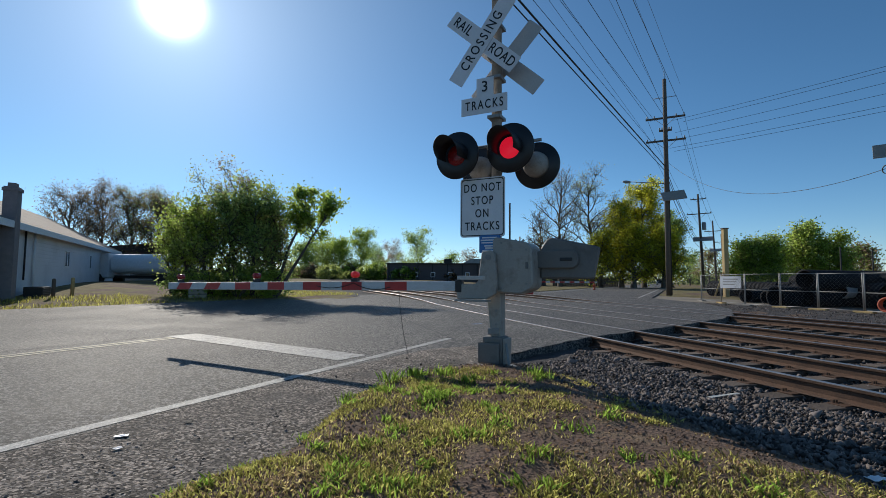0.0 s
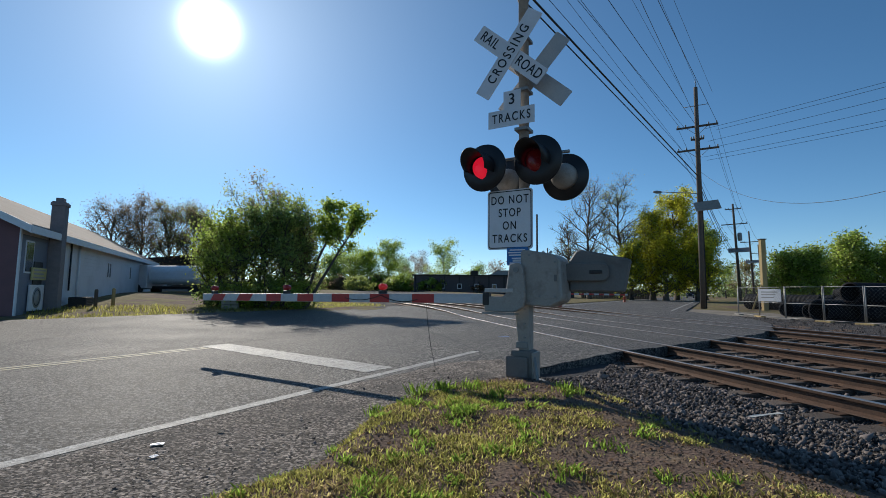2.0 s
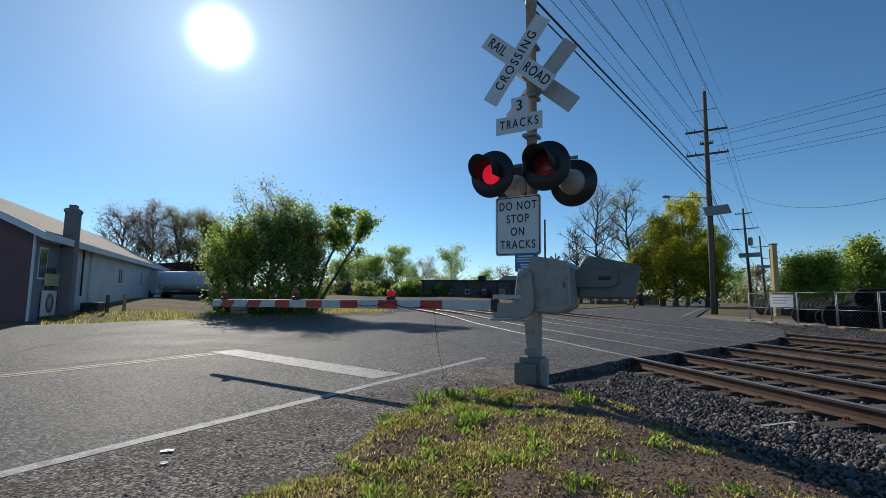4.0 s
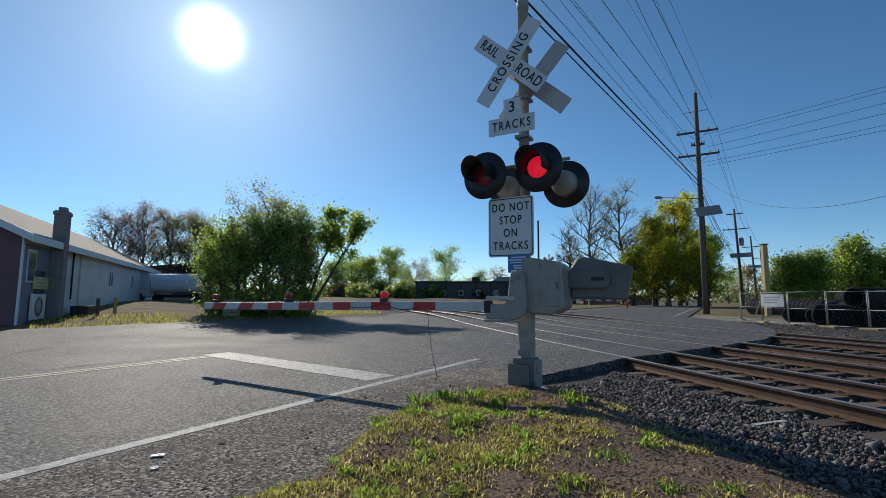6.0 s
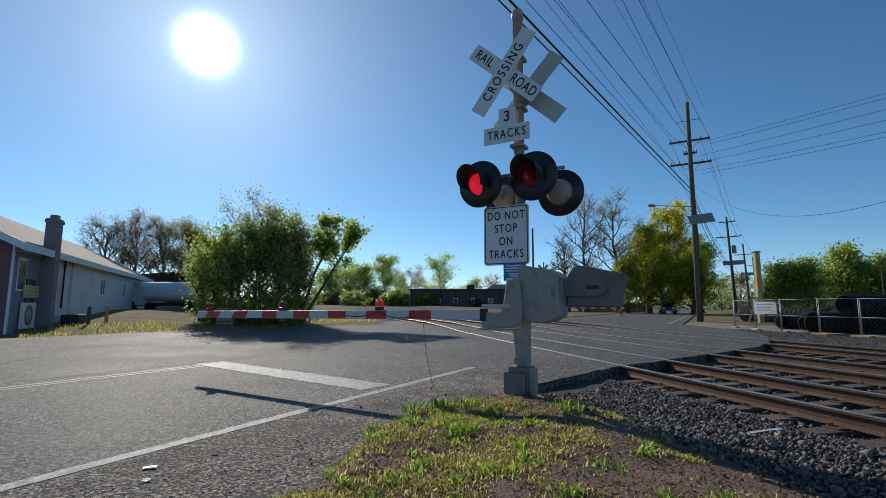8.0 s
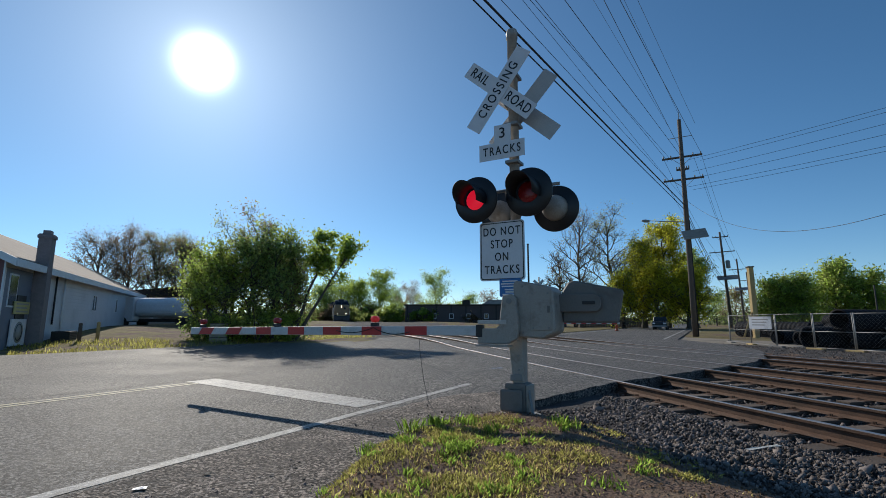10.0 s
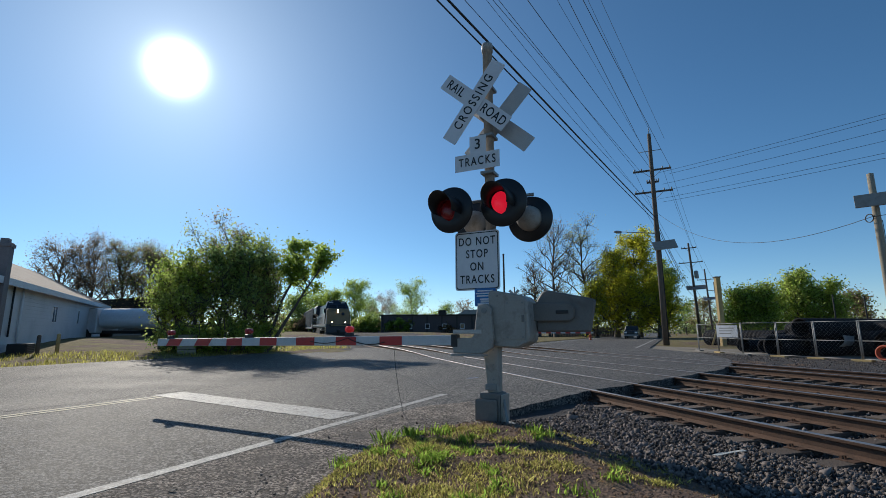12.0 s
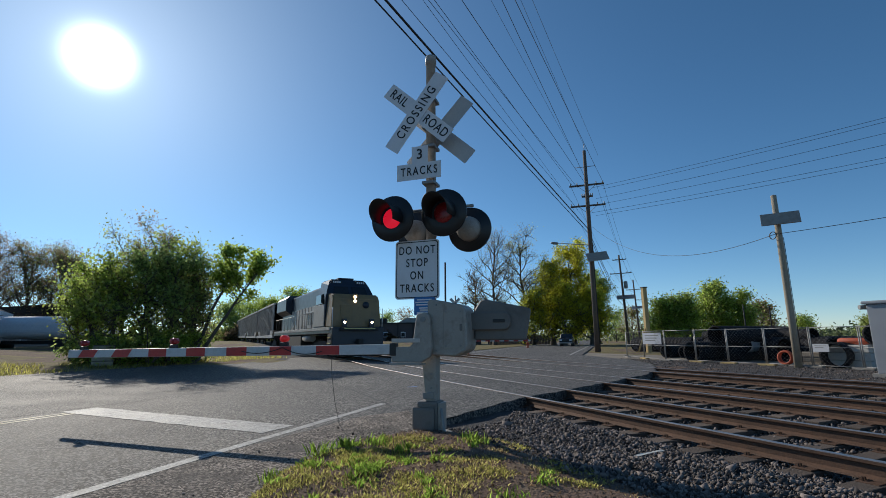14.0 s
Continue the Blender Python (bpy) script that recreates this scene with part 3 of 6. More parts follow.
tie_me = None
rnd = random.Random(5)
for d in TRACKS:
    trk = empty("railway_track", Matrix(), "rusty railway track on dark timber ties in ballast", "railway track", "tracks of the crossing", "structure")
    for o in (-0.755, 0.755):
        rail_mesh(-40, 230, d + o, trk)
    if tie_me is None:
        bm = B(-1.3, 1.3, -0.115, 0.115, -0.18, 0.0, 0.012)
        tie_me = bpy.data.meshes.new("tie"); bm.to_mesh(tie_me); bm.free(); tie_me.materials.append(TIE)
        plate_me = bpy.data.meshes.new("tie_plate")
        bm = bmesh.new()
        box(bm, -0.18, 0.18, -0.09, 0.09, 0, 0.016, 0.004)
        for sx in (-0.13, -0.09, 0.09, 0.13):
            box(bm, sx - 0.012, sx + 0.012, -0.06 * (1 if sx > 0 else -1) - 0.014, -0.06 * (1 if sx > 0 else -1) + 0.014, 0.01, 0.045)
        bm.to_mesh(plate_me); bm.free(); plate_me.materials.append(RUST)
    s = -14.0
    while s < asphalt_edge_s(d) - 0.3:
        p = on_track(s, d + rnd.uniform(-0.03, 0.03))
        t_ob = new("tie", tie_me); t_ob.parent = trk
        t_ob.matrix_basis = pose(p.x, p.y, RAIL_Z - 0.185, rnd.uniform(-0.5, 0.5), rnd.uniform(-0.4, 0.4), -math.degrees(TRACK_AZ) + rnd.uniform(-1.2, 1.2))
        for o in (-0.755, 0.755):
            q = on_track(s, d + o)
            pl = new("tie_plate", plate_me); pl.parent = trk
            pl.matrix_basis = pose(q.x, q.y, RAIL_Z - 0.187, 0, 0, -math.degrees(TRACK_AZ))
        s += 0.53 + rnd.uniform(-0.02, 0.02)
    # flangeways in the asphalt
    for o in (-0.70, 0.70):
        a, b = on_track(asphalt_edge_s(d + o) + 0.05, d + o), on_track(33, d + o)
        strip("flangeway", a[:2], b[:2], 0.06, PATCH, "dark flangeway gap beside the rail in the asphalt", z=0.004)

# ---- crossing signal with gate ----
LAMPS = []
MAST = pose(0.57, 5.95, -0.01, 0, 0, -26)


def disc_signal(thing, x, y, z, turn, lens=True, dia=0.61):
    """A flashing-light unit: round background, hood and red lens, facing -y before the turn."""
    m = pose(x, y, z, 0, 0, turn) @ pose(0, 0, 0, 90)    # local z runs to -y, the way it faces
    bgd = part("background", lathe([(0.0, -0.02), (dia / 2, -0.02), (dia / 2 + 0.004, 0.0), (dia / 2, 0.012), (0.155, 0.012)], m, 40), BLACK, thing)
    part("housing", lathe([(0.0, -0.20), (0.07, -0.2), (0.13, -0.16), (0.165, -0.09), (0.17, -0.015)], m, 28), SILVER, bgd)
    # hood: a tube cut away below, longer on top
    bm = bmesh.new()
    seg, rings = 26, []
    for r, longer in ((0.166, 0), (0.166, 1), (0.158, 1), (0.158, 0)):
        ring = []
        for i in range(seg + 1):
            a = radians(-28 + 236 * i / seg)
            k = 0.5 + 0.5 * math.sin(a)
            ln = 0.02 + longer * (0.19 + 0.19 * k)
            ring.append(bm.verts.new((r * math.cos(a), r * math.sin(a) , ln)))
        rings.append(ring)
    for a, b in zip(rings, rings[1:]):
        for i in range(seg):
            bm.faces.new((a[i], a[i + 1], b[i + 1], b[i])).smooth = True
    bmesh.ops.transform(bm, matrix=m, verts=bm.verts)
    bmesh.ops.recalc_face_normals(bm, faces=bm.faces)
    part("hood", bm, BLACK, bgd)
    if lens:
        # two-sided disc in place of a switched lamp: glowing face, dim face
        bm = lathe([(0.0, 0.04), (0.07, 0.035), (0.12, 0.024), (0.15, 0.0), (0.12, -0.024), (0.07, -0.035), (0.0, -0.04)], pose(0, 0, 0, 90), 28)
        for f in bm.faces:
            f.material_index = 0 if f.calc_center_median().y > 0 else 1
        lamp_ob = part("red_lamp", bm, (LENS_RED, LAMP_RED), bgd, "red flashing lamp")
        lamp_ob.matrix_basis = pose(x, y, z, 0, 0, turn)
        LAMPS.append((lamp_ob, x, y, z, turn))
    return bgd, m


def blade(thing, x, z, y, angle, length, width, word, mt, lettered=True):
    mm = Matrix.Translation((x, y, z)) @ Matrix.Rotation(radians(-angle), 4, "Y")
    bm = plate(rounded(-length / 2, length / 2, -width / 2, width / 2, 0.012, 2), -0.003, 0.003)
    bmesh.ops.transform(bm, matrix=mm, verts=bm.verts)
    ob = part("blade", bm, mt, thing)
    if lettered:
        for wd, off in word:
            text_part(wd, 0.185, mm @ Matrix.Translation((off, -0.005, 0)), SIGN_BLACK, ob, space=1.3 if len(wd) > 4 else 1.12, stretch=0.78)
    return ob


def crossing_signal():
    th = empty("crossing_signal", MAST, "silver railroad crossing signal mast with crossbuck, flashing lights and gate", "crossing signal")
    part("mast", lathe([(0.0, 0.0), (0.066, 0.0), (0.066, 4.93), (0.078, 4.935), (0.078, 5.03), (0.07, 5.06), (0.0, 5.07)], Matrix.Translation((0, 0, 0.05)), 20), SILVER, th)
    part("pedestal", plate([(-0.05, 0.36), (0.085, 0.36), (0.09, 1.0), (-0.115, 1.0), (-0.09, 0.8)], -0.085, 0.085, 0.008), SILVER, th, "weathered tapering steel pedestal")
    part("cable_clamp", B(-0.075, 0.07, -0.11, -0.08, 0.42, 0.5, 0.01), GALV, th)
    for z in (0.55, 0.72, 0.9):
        part("bolt", R((0.03, -0.1, z), (0.03, -0.08, z), 0.014, seg=6), GALV, th)
    part("foundation", lathe([(0.0, -0.3), (0.29, -0.3), (0.29, -0.02), (0.26, 0.02), (0.0, 0.02)], Matrix(), 24), CONCRETE, th)
    bm = bmesh.new()
    box(bm, -0.14, 0.13, -0.14, 0.12, 0.02, 0.40, 0.03)
    box(bm, -0.185, 0.1, -0.18, -0.135, 0.06, 0.33, 0.03)
    part("junction_box", bm, PLATE_STEEL, th, "dull dark grey junction box")
    part("box_flange", B(0.13, 0.16, -0.13, 0.11, 0.06, 0.38, 0.008), SILVER, th)
    # front crossbuck and the one for the other side
    blade(th, -0.155, 4.225, -0.115, -43, 1.22, 0.23, (("RAIL", -0.38), ("ROAD", 0.36)), SIGN_WHITE)
    blade(th, -0.165, 4.215, -0.128, 53, 1.25, 0.23, (("CROSSING", 0),), SIGN_WHITE)
    blade(th, 0.08, 3.98, 0.115, -43, 1.22, 0.23, (), SIGN_BACK, False)
    blade(th, 0.08, 3.98, 0.128, 47, 1.22, 0.23, (), SIGN_BACK, False)
    for z in (4.42, 4.0, 3.72, 3.2):
        part("bracket", B(-0.09, 0.09, -0.115, 0.11, z - 0.02, z + 0.02, 0.006), GALV, th)
    tb = plate([(-0.45, 3.25), (0.185, 3.25), (0.185, 3.48), (-0.0, 3.48), (-0.0, 3.72), (-0.235, 3.72), (-0.235, 3.48), (-0.45, 3.48)], -0.123, -0.115)
    tr = part("track_count_sign", tb, SIGN_WHITE, th)
    text_part("3", 0.2, Matrix.Translation((-0.12, -0.126, 3.6)), SIGN_BLACK, tr)
    text_part("TRACKS", 0.165, Matrix.Translation((-0.13, -0.126, 3.365)), SIGN_BLACK, tr, space=1.3, stretch=0.72)
    # lights
    part("light_arm", R((-0.55, -0.05, 2.83), (0.6, -0.05, 2.83), 0.022), GALV, th)
    part("light_bracket", B(-0.09, 0.09, -0.09, 0.09, 2.76, 2.9, 0.01), GALV, th)
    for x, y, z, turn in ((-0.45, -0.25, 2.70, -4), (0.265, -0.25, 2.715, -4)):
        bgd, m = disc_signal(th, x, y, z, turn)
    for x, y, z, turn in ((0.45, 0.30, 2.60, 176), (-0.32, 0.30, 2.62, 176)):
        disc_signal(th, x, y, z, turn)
    # sign below
    sg = part("stop_sign_plate", plate(rounded(-0.455, 0.155, 1.645, 2.41, 0.04), -0.125, -0.115), SIGN_WHITE, th, "white sign with black border reading do not stop on tracks")
    bm = plate(rounded(-0.44, 0.14, 1.66, 2.395, 0.035), -0.127, -0.1245)
    part("border", bm, SIGN_BLACK, sg)
    part("panel", plate(rounded(-0.428, 0.128, 1.672, 2.383, 0.028), -0.129, -0.1265), SIGN_WHITE, sg)
    for word, z in (("DO NOT", 2.275), ("STOP", 2.11), ("ON", 1.945), ("TRACKS", 1.78)):
        text_part(word, 0.15, Matrix.Translation((-0.15, -0.131, z)), SIGN_BLACK, sg, space=1.22, stretch=0.74)
    bs = part("information_sign", plate(rounded(-0.18, 0.1, 1.44, 1.665, 0.015), -0.145, -0.135), SIGN_BLUE, th, "blue information plate with unreadable white text")
    for i, (z, wd) in enumerate(((1.632, 0.2), (1.6, 0.24), (1.568, 0.22), (1.528, 0.14), (1.468, 0.2))):
        part("text_bar", B(-0.04 - wd / 2, -0.04 + wd / 2, -0.149, -0.144, z - 0.008, z + 0.008), SIGN_WHITE, bs)
    part("text_panel", B(-0.1, 0.085, -0.1485, -0.144, 1.485, 1.512), WHITE_ARM, bs)
    # gate machine
    hs = part("machine_housing", plate([(0.02, 0.95), (0.36, 0.93), (0.5, 1.0), (0.52, 1.06), (0.5, 1.5), (0.44, 1.56), (0.04, 1.64), (-0.0, 1.6)], -0.16, 0.26, 0.018), SILVER, th)
    part("hatch", B(0.22, 0.47, -0.166, -0.158, 1.03, 1.5, 0.006), SILVER, hs)
    for hx, hz in ((0.25, 1.06), (0.44, 1.06), (0.25, 1.47), (0.44, 1.47), (0.12, 1.0), (0.12, 1.56)):
        part("bolt", R((hx, -0.175, hz), (hx, -0.158, hz), 0.013, seg=6), GALV, hs)
    part("hatch_latch", B(0.43, 0.46, -0.18, -0.16, 1.24, 1.32, 0.004), PLATE_STEEL, hs)
    lever = plate([(-0.45, 0.86), (-0.05, 0.86), (0.07, 0.93), (0.09, 1.05), (0.06, 1.42), (0.0, 1.47), (-0.11, 1.45), (-0.14, 1.25), (-0.16, 1.09), (-0.2, 1.05), (-0.45, 1.05)], -0.24, -0.165, 0.012)
    part("arm_lever", lever, SILVER, th)
    part("pivot_bolt", R((-0.02, -0.26, 1.38), (-0.02, -0.2, 1.38), 0.035, seg=8), GALV, th)
    part("counterweight_arm", plate(rounded(0.45, 1.0, 1.25, 1.47, 0.09, 5), 0.1, 0.16, 0.01), PLATE_STEEL, th)
    part("counterweight_slot", B(0.78, 0.93, 0.09, 0.1, 1.34, 1.38, 0.006), BLACK, th)
    part("counterweight", plate([(0.6, 1.62), (0.52, 1.5), (0.52, 1.12), (1.17, 1.12), (1.245, 1.5), (1.2, 1.52), (0.66, 1.64)], 0.16, 0.24, 0.02), PLATE_STEEL, th)
    # gate arm across the lane, drooping a little toward its tip
    tilt = Matrix.Translation((-0.45, 0, 1.02)) @ Matrix.Rotation(radians(-0.75), 4, "Y") @ Matrix.Translation((0.45, 0, -1.02))
    arm = part("gate_arm", B(-6.28, -0.38, -0.235, -0.175, 0.957, 1.083, 0.008, tilt), WHITE_ARM, th, "long gate arm with red and white stripes")
    for i in range(7):
        x = -1.19 - 0.742 * i
        slant = 0.09 if i >= 5 else 0.0
        bm = plate([(x - 0.35 - slant / 2, 0.961), (x - slant / 2, 0.961), (x + slant / 2, 1.079), (x - 0.35 + slant / 2, 1.079)], -0.239, -0.171)
        bmesh.ops.transform(bm, matrix=tilt, verts=bm.verts)
        part("stripe", bm, RED, arm)
    part("arm_socket", B(-0.47, -0.38, -0.245, -0.165, 0.94, 1.095, 0.01), BLACK, th)
    part("arm_channel", B(-0.44, -0.06, -0.25, -0.17, 1.1, 1.15, 0.006), SIGN_BACK, th)
    part("arm_shoe", B(-0.45, -0.02, -0.3, -0.14, 0.83, 0.855, 0.004), SILVER, th)
    for k, x in enumerate((-2.07, -4.05, -5.97)):
        z = 1.083 + 0.0131 * (x + 0.45)
        lm = part("arm_lamp", lathe([(0.0, -0.05), (0.042, -0.05), (0.046, 0.0), (0.046, 0.05), (0.0, 0.06)], pose(x, -0.2, z + 0.1, 90), 16), LENS_RED if k else RED_PLASTIC, th, "red gate arm lamp")
        part("lamp_foot", B(x - 0.06, x + 0.06, -0.235, -0.175, z - 0.004, z + 0.05, 0.01), BLACK, lm)
    # slack lamp cables along the arm
    for x0, x1, sag in ((-2.07, -1.45, 0.06), (-2.07, -2.75, 0.05)):
        pts = [(x0 + (x1 - x0) * i / 8, -0.245, 1.07 + 0.0131 * x0 - 4 * sag * (i / 8) * (1 - i / 8) - 0.05 * i / 8) for i in range(9)]
        v, f = path_tube(pts, 0.006, 5)
        raw("lamp_cable", v, f, WIRE, th, smooth=True)
    # gusset and conduit at the mast's foot
    v, f = path_tube([(0.16, -0.1, 0.32), (0.2, -0.16, 0.2), (0.24, -0.2, 0.05), (0.3, -0.22, -0.03)], 0.018, 6)
    raw("conduit", v, f, GALV, th, smooth=True)
    return th


signal = crossing_signal()

# ---- trees ----


def quads(name, centres, size, material, parent=None, seed=0, flat=0.0, aspect=0.6):
    """Many small leaves: one four-cornered leaf at each centre, turned at random."""
    rng = np.random.default_rng(seed)
    c = np.asarray(centres, float)
    n = len(c)
    a = rng.normal(size=(n, 3)); a[:, 2] *= 1 - flat
    a /= np.linalg.norm(a, axis=1)[:, None]
    b = np.cross(a, rng.normal(size=(n, 3)))
    b /= np.linalg.norm(b, axis=1)[:, None] + 1e-9
    sz = size * rng.uniform(0.6, 1.35, n)[:, None]
    a, b = a * sz, b * sz * aspect
    v = np.stack([c - a, c + b * 0.9, c + a, c - b * 0.9], 1).reshape(-1, 3)
    me = bpy.data.meshes.new(name)
    me.vertices.add(4 * n); me.vertices.foreach_set("co", v.ravel())
    me.loops.add(4 * n); me.loops.foreach_set("vertex_index", np.arange(4 * n))
    me.polygons.add(n); me.polygons.foreach_set("loop_start", np.arange(0, 4 * n, 4))
    me.update(calc_edges=True)
    me.materials.append(material)
    ob = new(name, me)
    if parent:
        ob.parent = parent
    return ob


def tree(x, y, height, spread, leaf, label, seed, leaves=9000, leaf_size=0.16, bare=0.3, trunk=0.2, limbs=9, twigs=6, low=0.3, clump=0.5,
         lean=(0, 0), name="tree", leaf2=None, group=""):
    """A tapered trunk with limbs and twigs, and a crown of many leaves round the twigs' ends."""
    rnd = random.Random(seed)
    rng = np.random.default_rng(seed)
    z0 = ground_z(x, y) - 0.1
    th = empty(name, Matrix.Translation((x, y, z0)), label, "tree", group)
    tubes, tips = [], []
    # trunk
    pts, p = [], Vector((0, 0, 0))
    k_top = height * 0.72
    for i in range(7):
        k = i / 6
        pts.append(Vector((lean[0] * k + rnd.uniform(-1, 1) * 0.02 * height * k, lean[1] * k + rnd.uniform(-1, 1) * 0.02 * height * k, k_top * k)))
    tubes.append((pts, [trunk * (1 - 0.8 * i / 6) * (1.35 if i == 0 else 1) for i in range(7)], 7))

    def branch(a, d, length, r, depth):
        pp, q, dd = [a], a.copy(), d.copy()
        for i in range(4):
            dd = (dd + Vector((rnd.gauss(0, 0.18), rnd.gauss(0, 0.18), rnd.gauss(0.09, 0.12)))).normalized()
            q = q + dd * length / 4
            pp.append(q.copy())
        tubes.append((pp, [r * (1 - 0.75 * i / 4) for i in range(5)], 5 if depth == 0 else 4 if depth == 1 else 3))
        if depth < 2:
            for i in range(twigs if depth == 0 else max(3, twigs - 2)):
                k = rnd.uniform(0.3, 1.0)
                j = min(3, int(k * 4))
                s = pp[j].lerp(pp[j + 1], k * 4 - j)
                nd = (dd * 0.6 + Vector((rnd.gauss(0, 0.6), rnd.gauss(0, 0.6), rnd.gauss(0.15, 0.4)))).normalized()
                branch(s, nd, length * rnd.uniform(0.35, 0.6), r * 0.42, depth + 1)
        else:
            tips.append((pp[2], length)); tips.append((pp[4], length))

    for i in range(limbs):
        k = low + (1 - low) * (i + rnd.random()) / limbs
        j = min(5, int(k * 6))
        a = pts[j].lerp(pts[j + 1], k * 6 - j)
        az = i * 2.4 + rnd.uniform(-0.5, 0.5)
        reach = spread * (1.0 - 0.55 * max(0, k - 0.35)) * rnd.uniform(0.75, 1.1)
        up = 0.25 + 0.9 * k
        d = Vector((math.cos(az), math.sin(az), up)).normalized()
        branch(a, d, reach * 0.78, trunk * 0.42 * (1.1 - 0.6 * k), 0)
    verts, faces = [], []
    for pp, radii, seg in tubes:
        o = len(verts)
        v, f = path_tube(pp, 0.1, seg, radii)
        verts += v
        faces += [tuple(q + o for q in ff) for ff in f]
    raw("trunk", verts, faces, BARK, th, smooth=True)
    # crown
    pos = np.array([t[0] for t in tips])
    keep = rng.random(len(pos)) > bare
    pos = pos[keep] if keep.any() else pos
    pick = rng.integers(0, len(pos), leaves)
    c = pos[pick] + rng.normal(size=(leaves, 3)) * clump * np.array([1, 1, 0.8]) * rng.uniform(0.3, 1.0, (leaves, 1))
    c = c[c[:, 2] > 0.1]
    if leaf2:
        cut = len(c) // 3
        quads("crown", c[cut:], leaf_size, leaf, th, seed)
        quads("young_crown", c[:cut], leaf_size, leaf2, th, seed + 1)
    else:
        quads("crown", c, leaf_size, leaf, th, seed)
    return th


def bush(x, y, rx, ry, h, leaf, label, seed, leaves=5000, size=0.13, name="bush"):
    """A dense shrub: stems and a mass of leaves with an uneven top."""
    rng = np.random.default_rng(seed)
    z0 = ground_z(x, y) - 0.05
    th = empty(name, Matrix.Translation((x, y, z0)), label, "bush")
    rnd = random.Random(seed)
    for i in range(7):
        az = rnd.uniform(0, 6.3)
        pp = [Vector((rx * 0.15 * math.cos(az) * k, ry * 0.15 * math.sin(az) * k, 0)).lerp(Vector((rx * 0.8 * math.cos(az), ry * 0.8 * math.sin(az), h * rnd.uniform(0.6, 0.9))), k) for k in (0, 0.35, 0.7, 1)]
        v, f = path_tube(pp, 0.03, 4, [0.045, 0.035, 0.025, 0.01])
        raw("stem", v, f, BARK, th)
    n = leaves // 60
    cen = rng.normal(size=(n, 3)); cen /= np.linalg.norm(cen, axis=1)[:, None]
    cen *= rng.uniform(0.45, 1.0, (n, 1)) * np.array([rx, ry, h * 0.55])
    cen[:, 2] = np.abs(cen[:, 2] + h * 0.42)
    c = np.repeat(cen, 60, 0) + rng.normal(size=(n * 60, 3)) * np.array([0.3, 0.3, 0.22]) * (h / 3.0) ** 0.6
    c = c[c[:, 2] > 0.03]
    quads("foliage", c, size, leaf, th, seed)
    return th


def at(az, dist):
    """A place by its bearing from the standpoint in degrees (to the right of ahead) and its distance."""
    return math.sin(radians(az)) * dist, math.cos(radians(az)) * dist


CL = "broad spring tree in young leaf in the thicket by the road"
for k, (az, dist, h, sp, lf, lv, br, sz) in enumerate(((-29.6, 29.5, 5.6, 2.2, LEAF_FRESH, 3600, 0.35, 0.09), (-27.2, 30, 7.9, 2.6, LEAF_SPRING, 2400, 0.65, 0.07), (-25.0, 29, 8.6, 2.7, LEAF_BUD, 3000, 0.5, 0.06),
                                                  (-22.4, 29.5, 8.3, 2.4, LEAF_FRESH, 3600, 0.5, 0.09), (-25.6, 27.6, 6.2, 2.6, LEAF_DEEP, 3600, 0.4, 0.09), (-23.0, 27.6, 6.4, 2.4, LEAF_DEEP, 3600, 0.4, 0.09),
                                                  (-20.9, 28.5, 7.2, 1.6, LEAF_SPRING, 2400, 0.5, 0.08), (-20.8, 28.8, 5.6, 1.25, LEAF_BUD, 2600, 0.2, 0.07), (-30.8, 31, 4.9, 1.5, LEAF_FRESH, 2400, 0.35, 0.085), (-28.0, 28.0, 5.6, 2.2, LEAF_FRESH, 3200, 0.35, 0.09))):
    x, y = at(az, dist)
    tree(x, y, h, sp, lf, CL, 11 + k, leaves=lv, leaf_size=sz, bare=br, trunk=0.16, limbs=13, twigs=8, low=0.24, clump=0.4, leaf2=LEAF_SPRING, group="thicket by the road")
for k, (az, lean_x, h, lv) in enumerate(((-20.6, 3.0, 6.9, 2600), (-20.9, 1.9, 7.8, 1900))):
    x, y = at(az, 27.6)
    tree(x, y, h, 1.7 - 0.2 * k, LEAF_FRESH, "leaning tree with a leafy bough reaching toward the tracks", 31 + k, leaves=lv, leaf_size=0.095, bare=0.25, trunk=0.12, limbs=10, low=0.6, clump=0.26, lean=(lean_x, -0.2), group="thicket by the road")
for k, (az, dist, rx, h) in enumerate(((-29.2, 29.0, 1.2, 1.7), (-27.0, 27.6, 1.6, 1.8), (-24.6, 27.0, 1.6, 2.2), (-22.4, 27.2, 1.5, 1.9), (-20.9, 28.4, 1.0, 1.8))):
    x, y = at(az, dist)
    bush(x, y, rx, 1.4, h, LEAF_FRESH if k % 2 else LEAF_DEEP, "dense leafy shrub under the thicket trees", 50 + k, leaves=2000, size=0.085)

for k, (az, dist, h, sp, br, lv) in enumerate(((-39.6, 58, 10.6, 4.0, 0.5, 3500), (-37.2, 60, 11.6, 4.4, 0.5, 4500), (-34.6, 60, 11.4, 4.4, 0.35, 6000), (-32.4, 57, 10.4, 4.0, 0.2, 9000), (-29.5, 60, 9.0, 4.0, 0.2, 7000))):
    x, y = at(az, dist)
    tree(x, y, h, sp, LEAF_BUD, "budding tree with thin branches behind the yard", 71 + k, leaves=int(lv * 1.5), leaf_size=0.07, bare=br, trunk=0.24, limbs=18, twigs=9, low=0.25, clump=0.55, leaf2=LEAF_DEEP if k >= 2 else None, group="budding trees behind the yard")

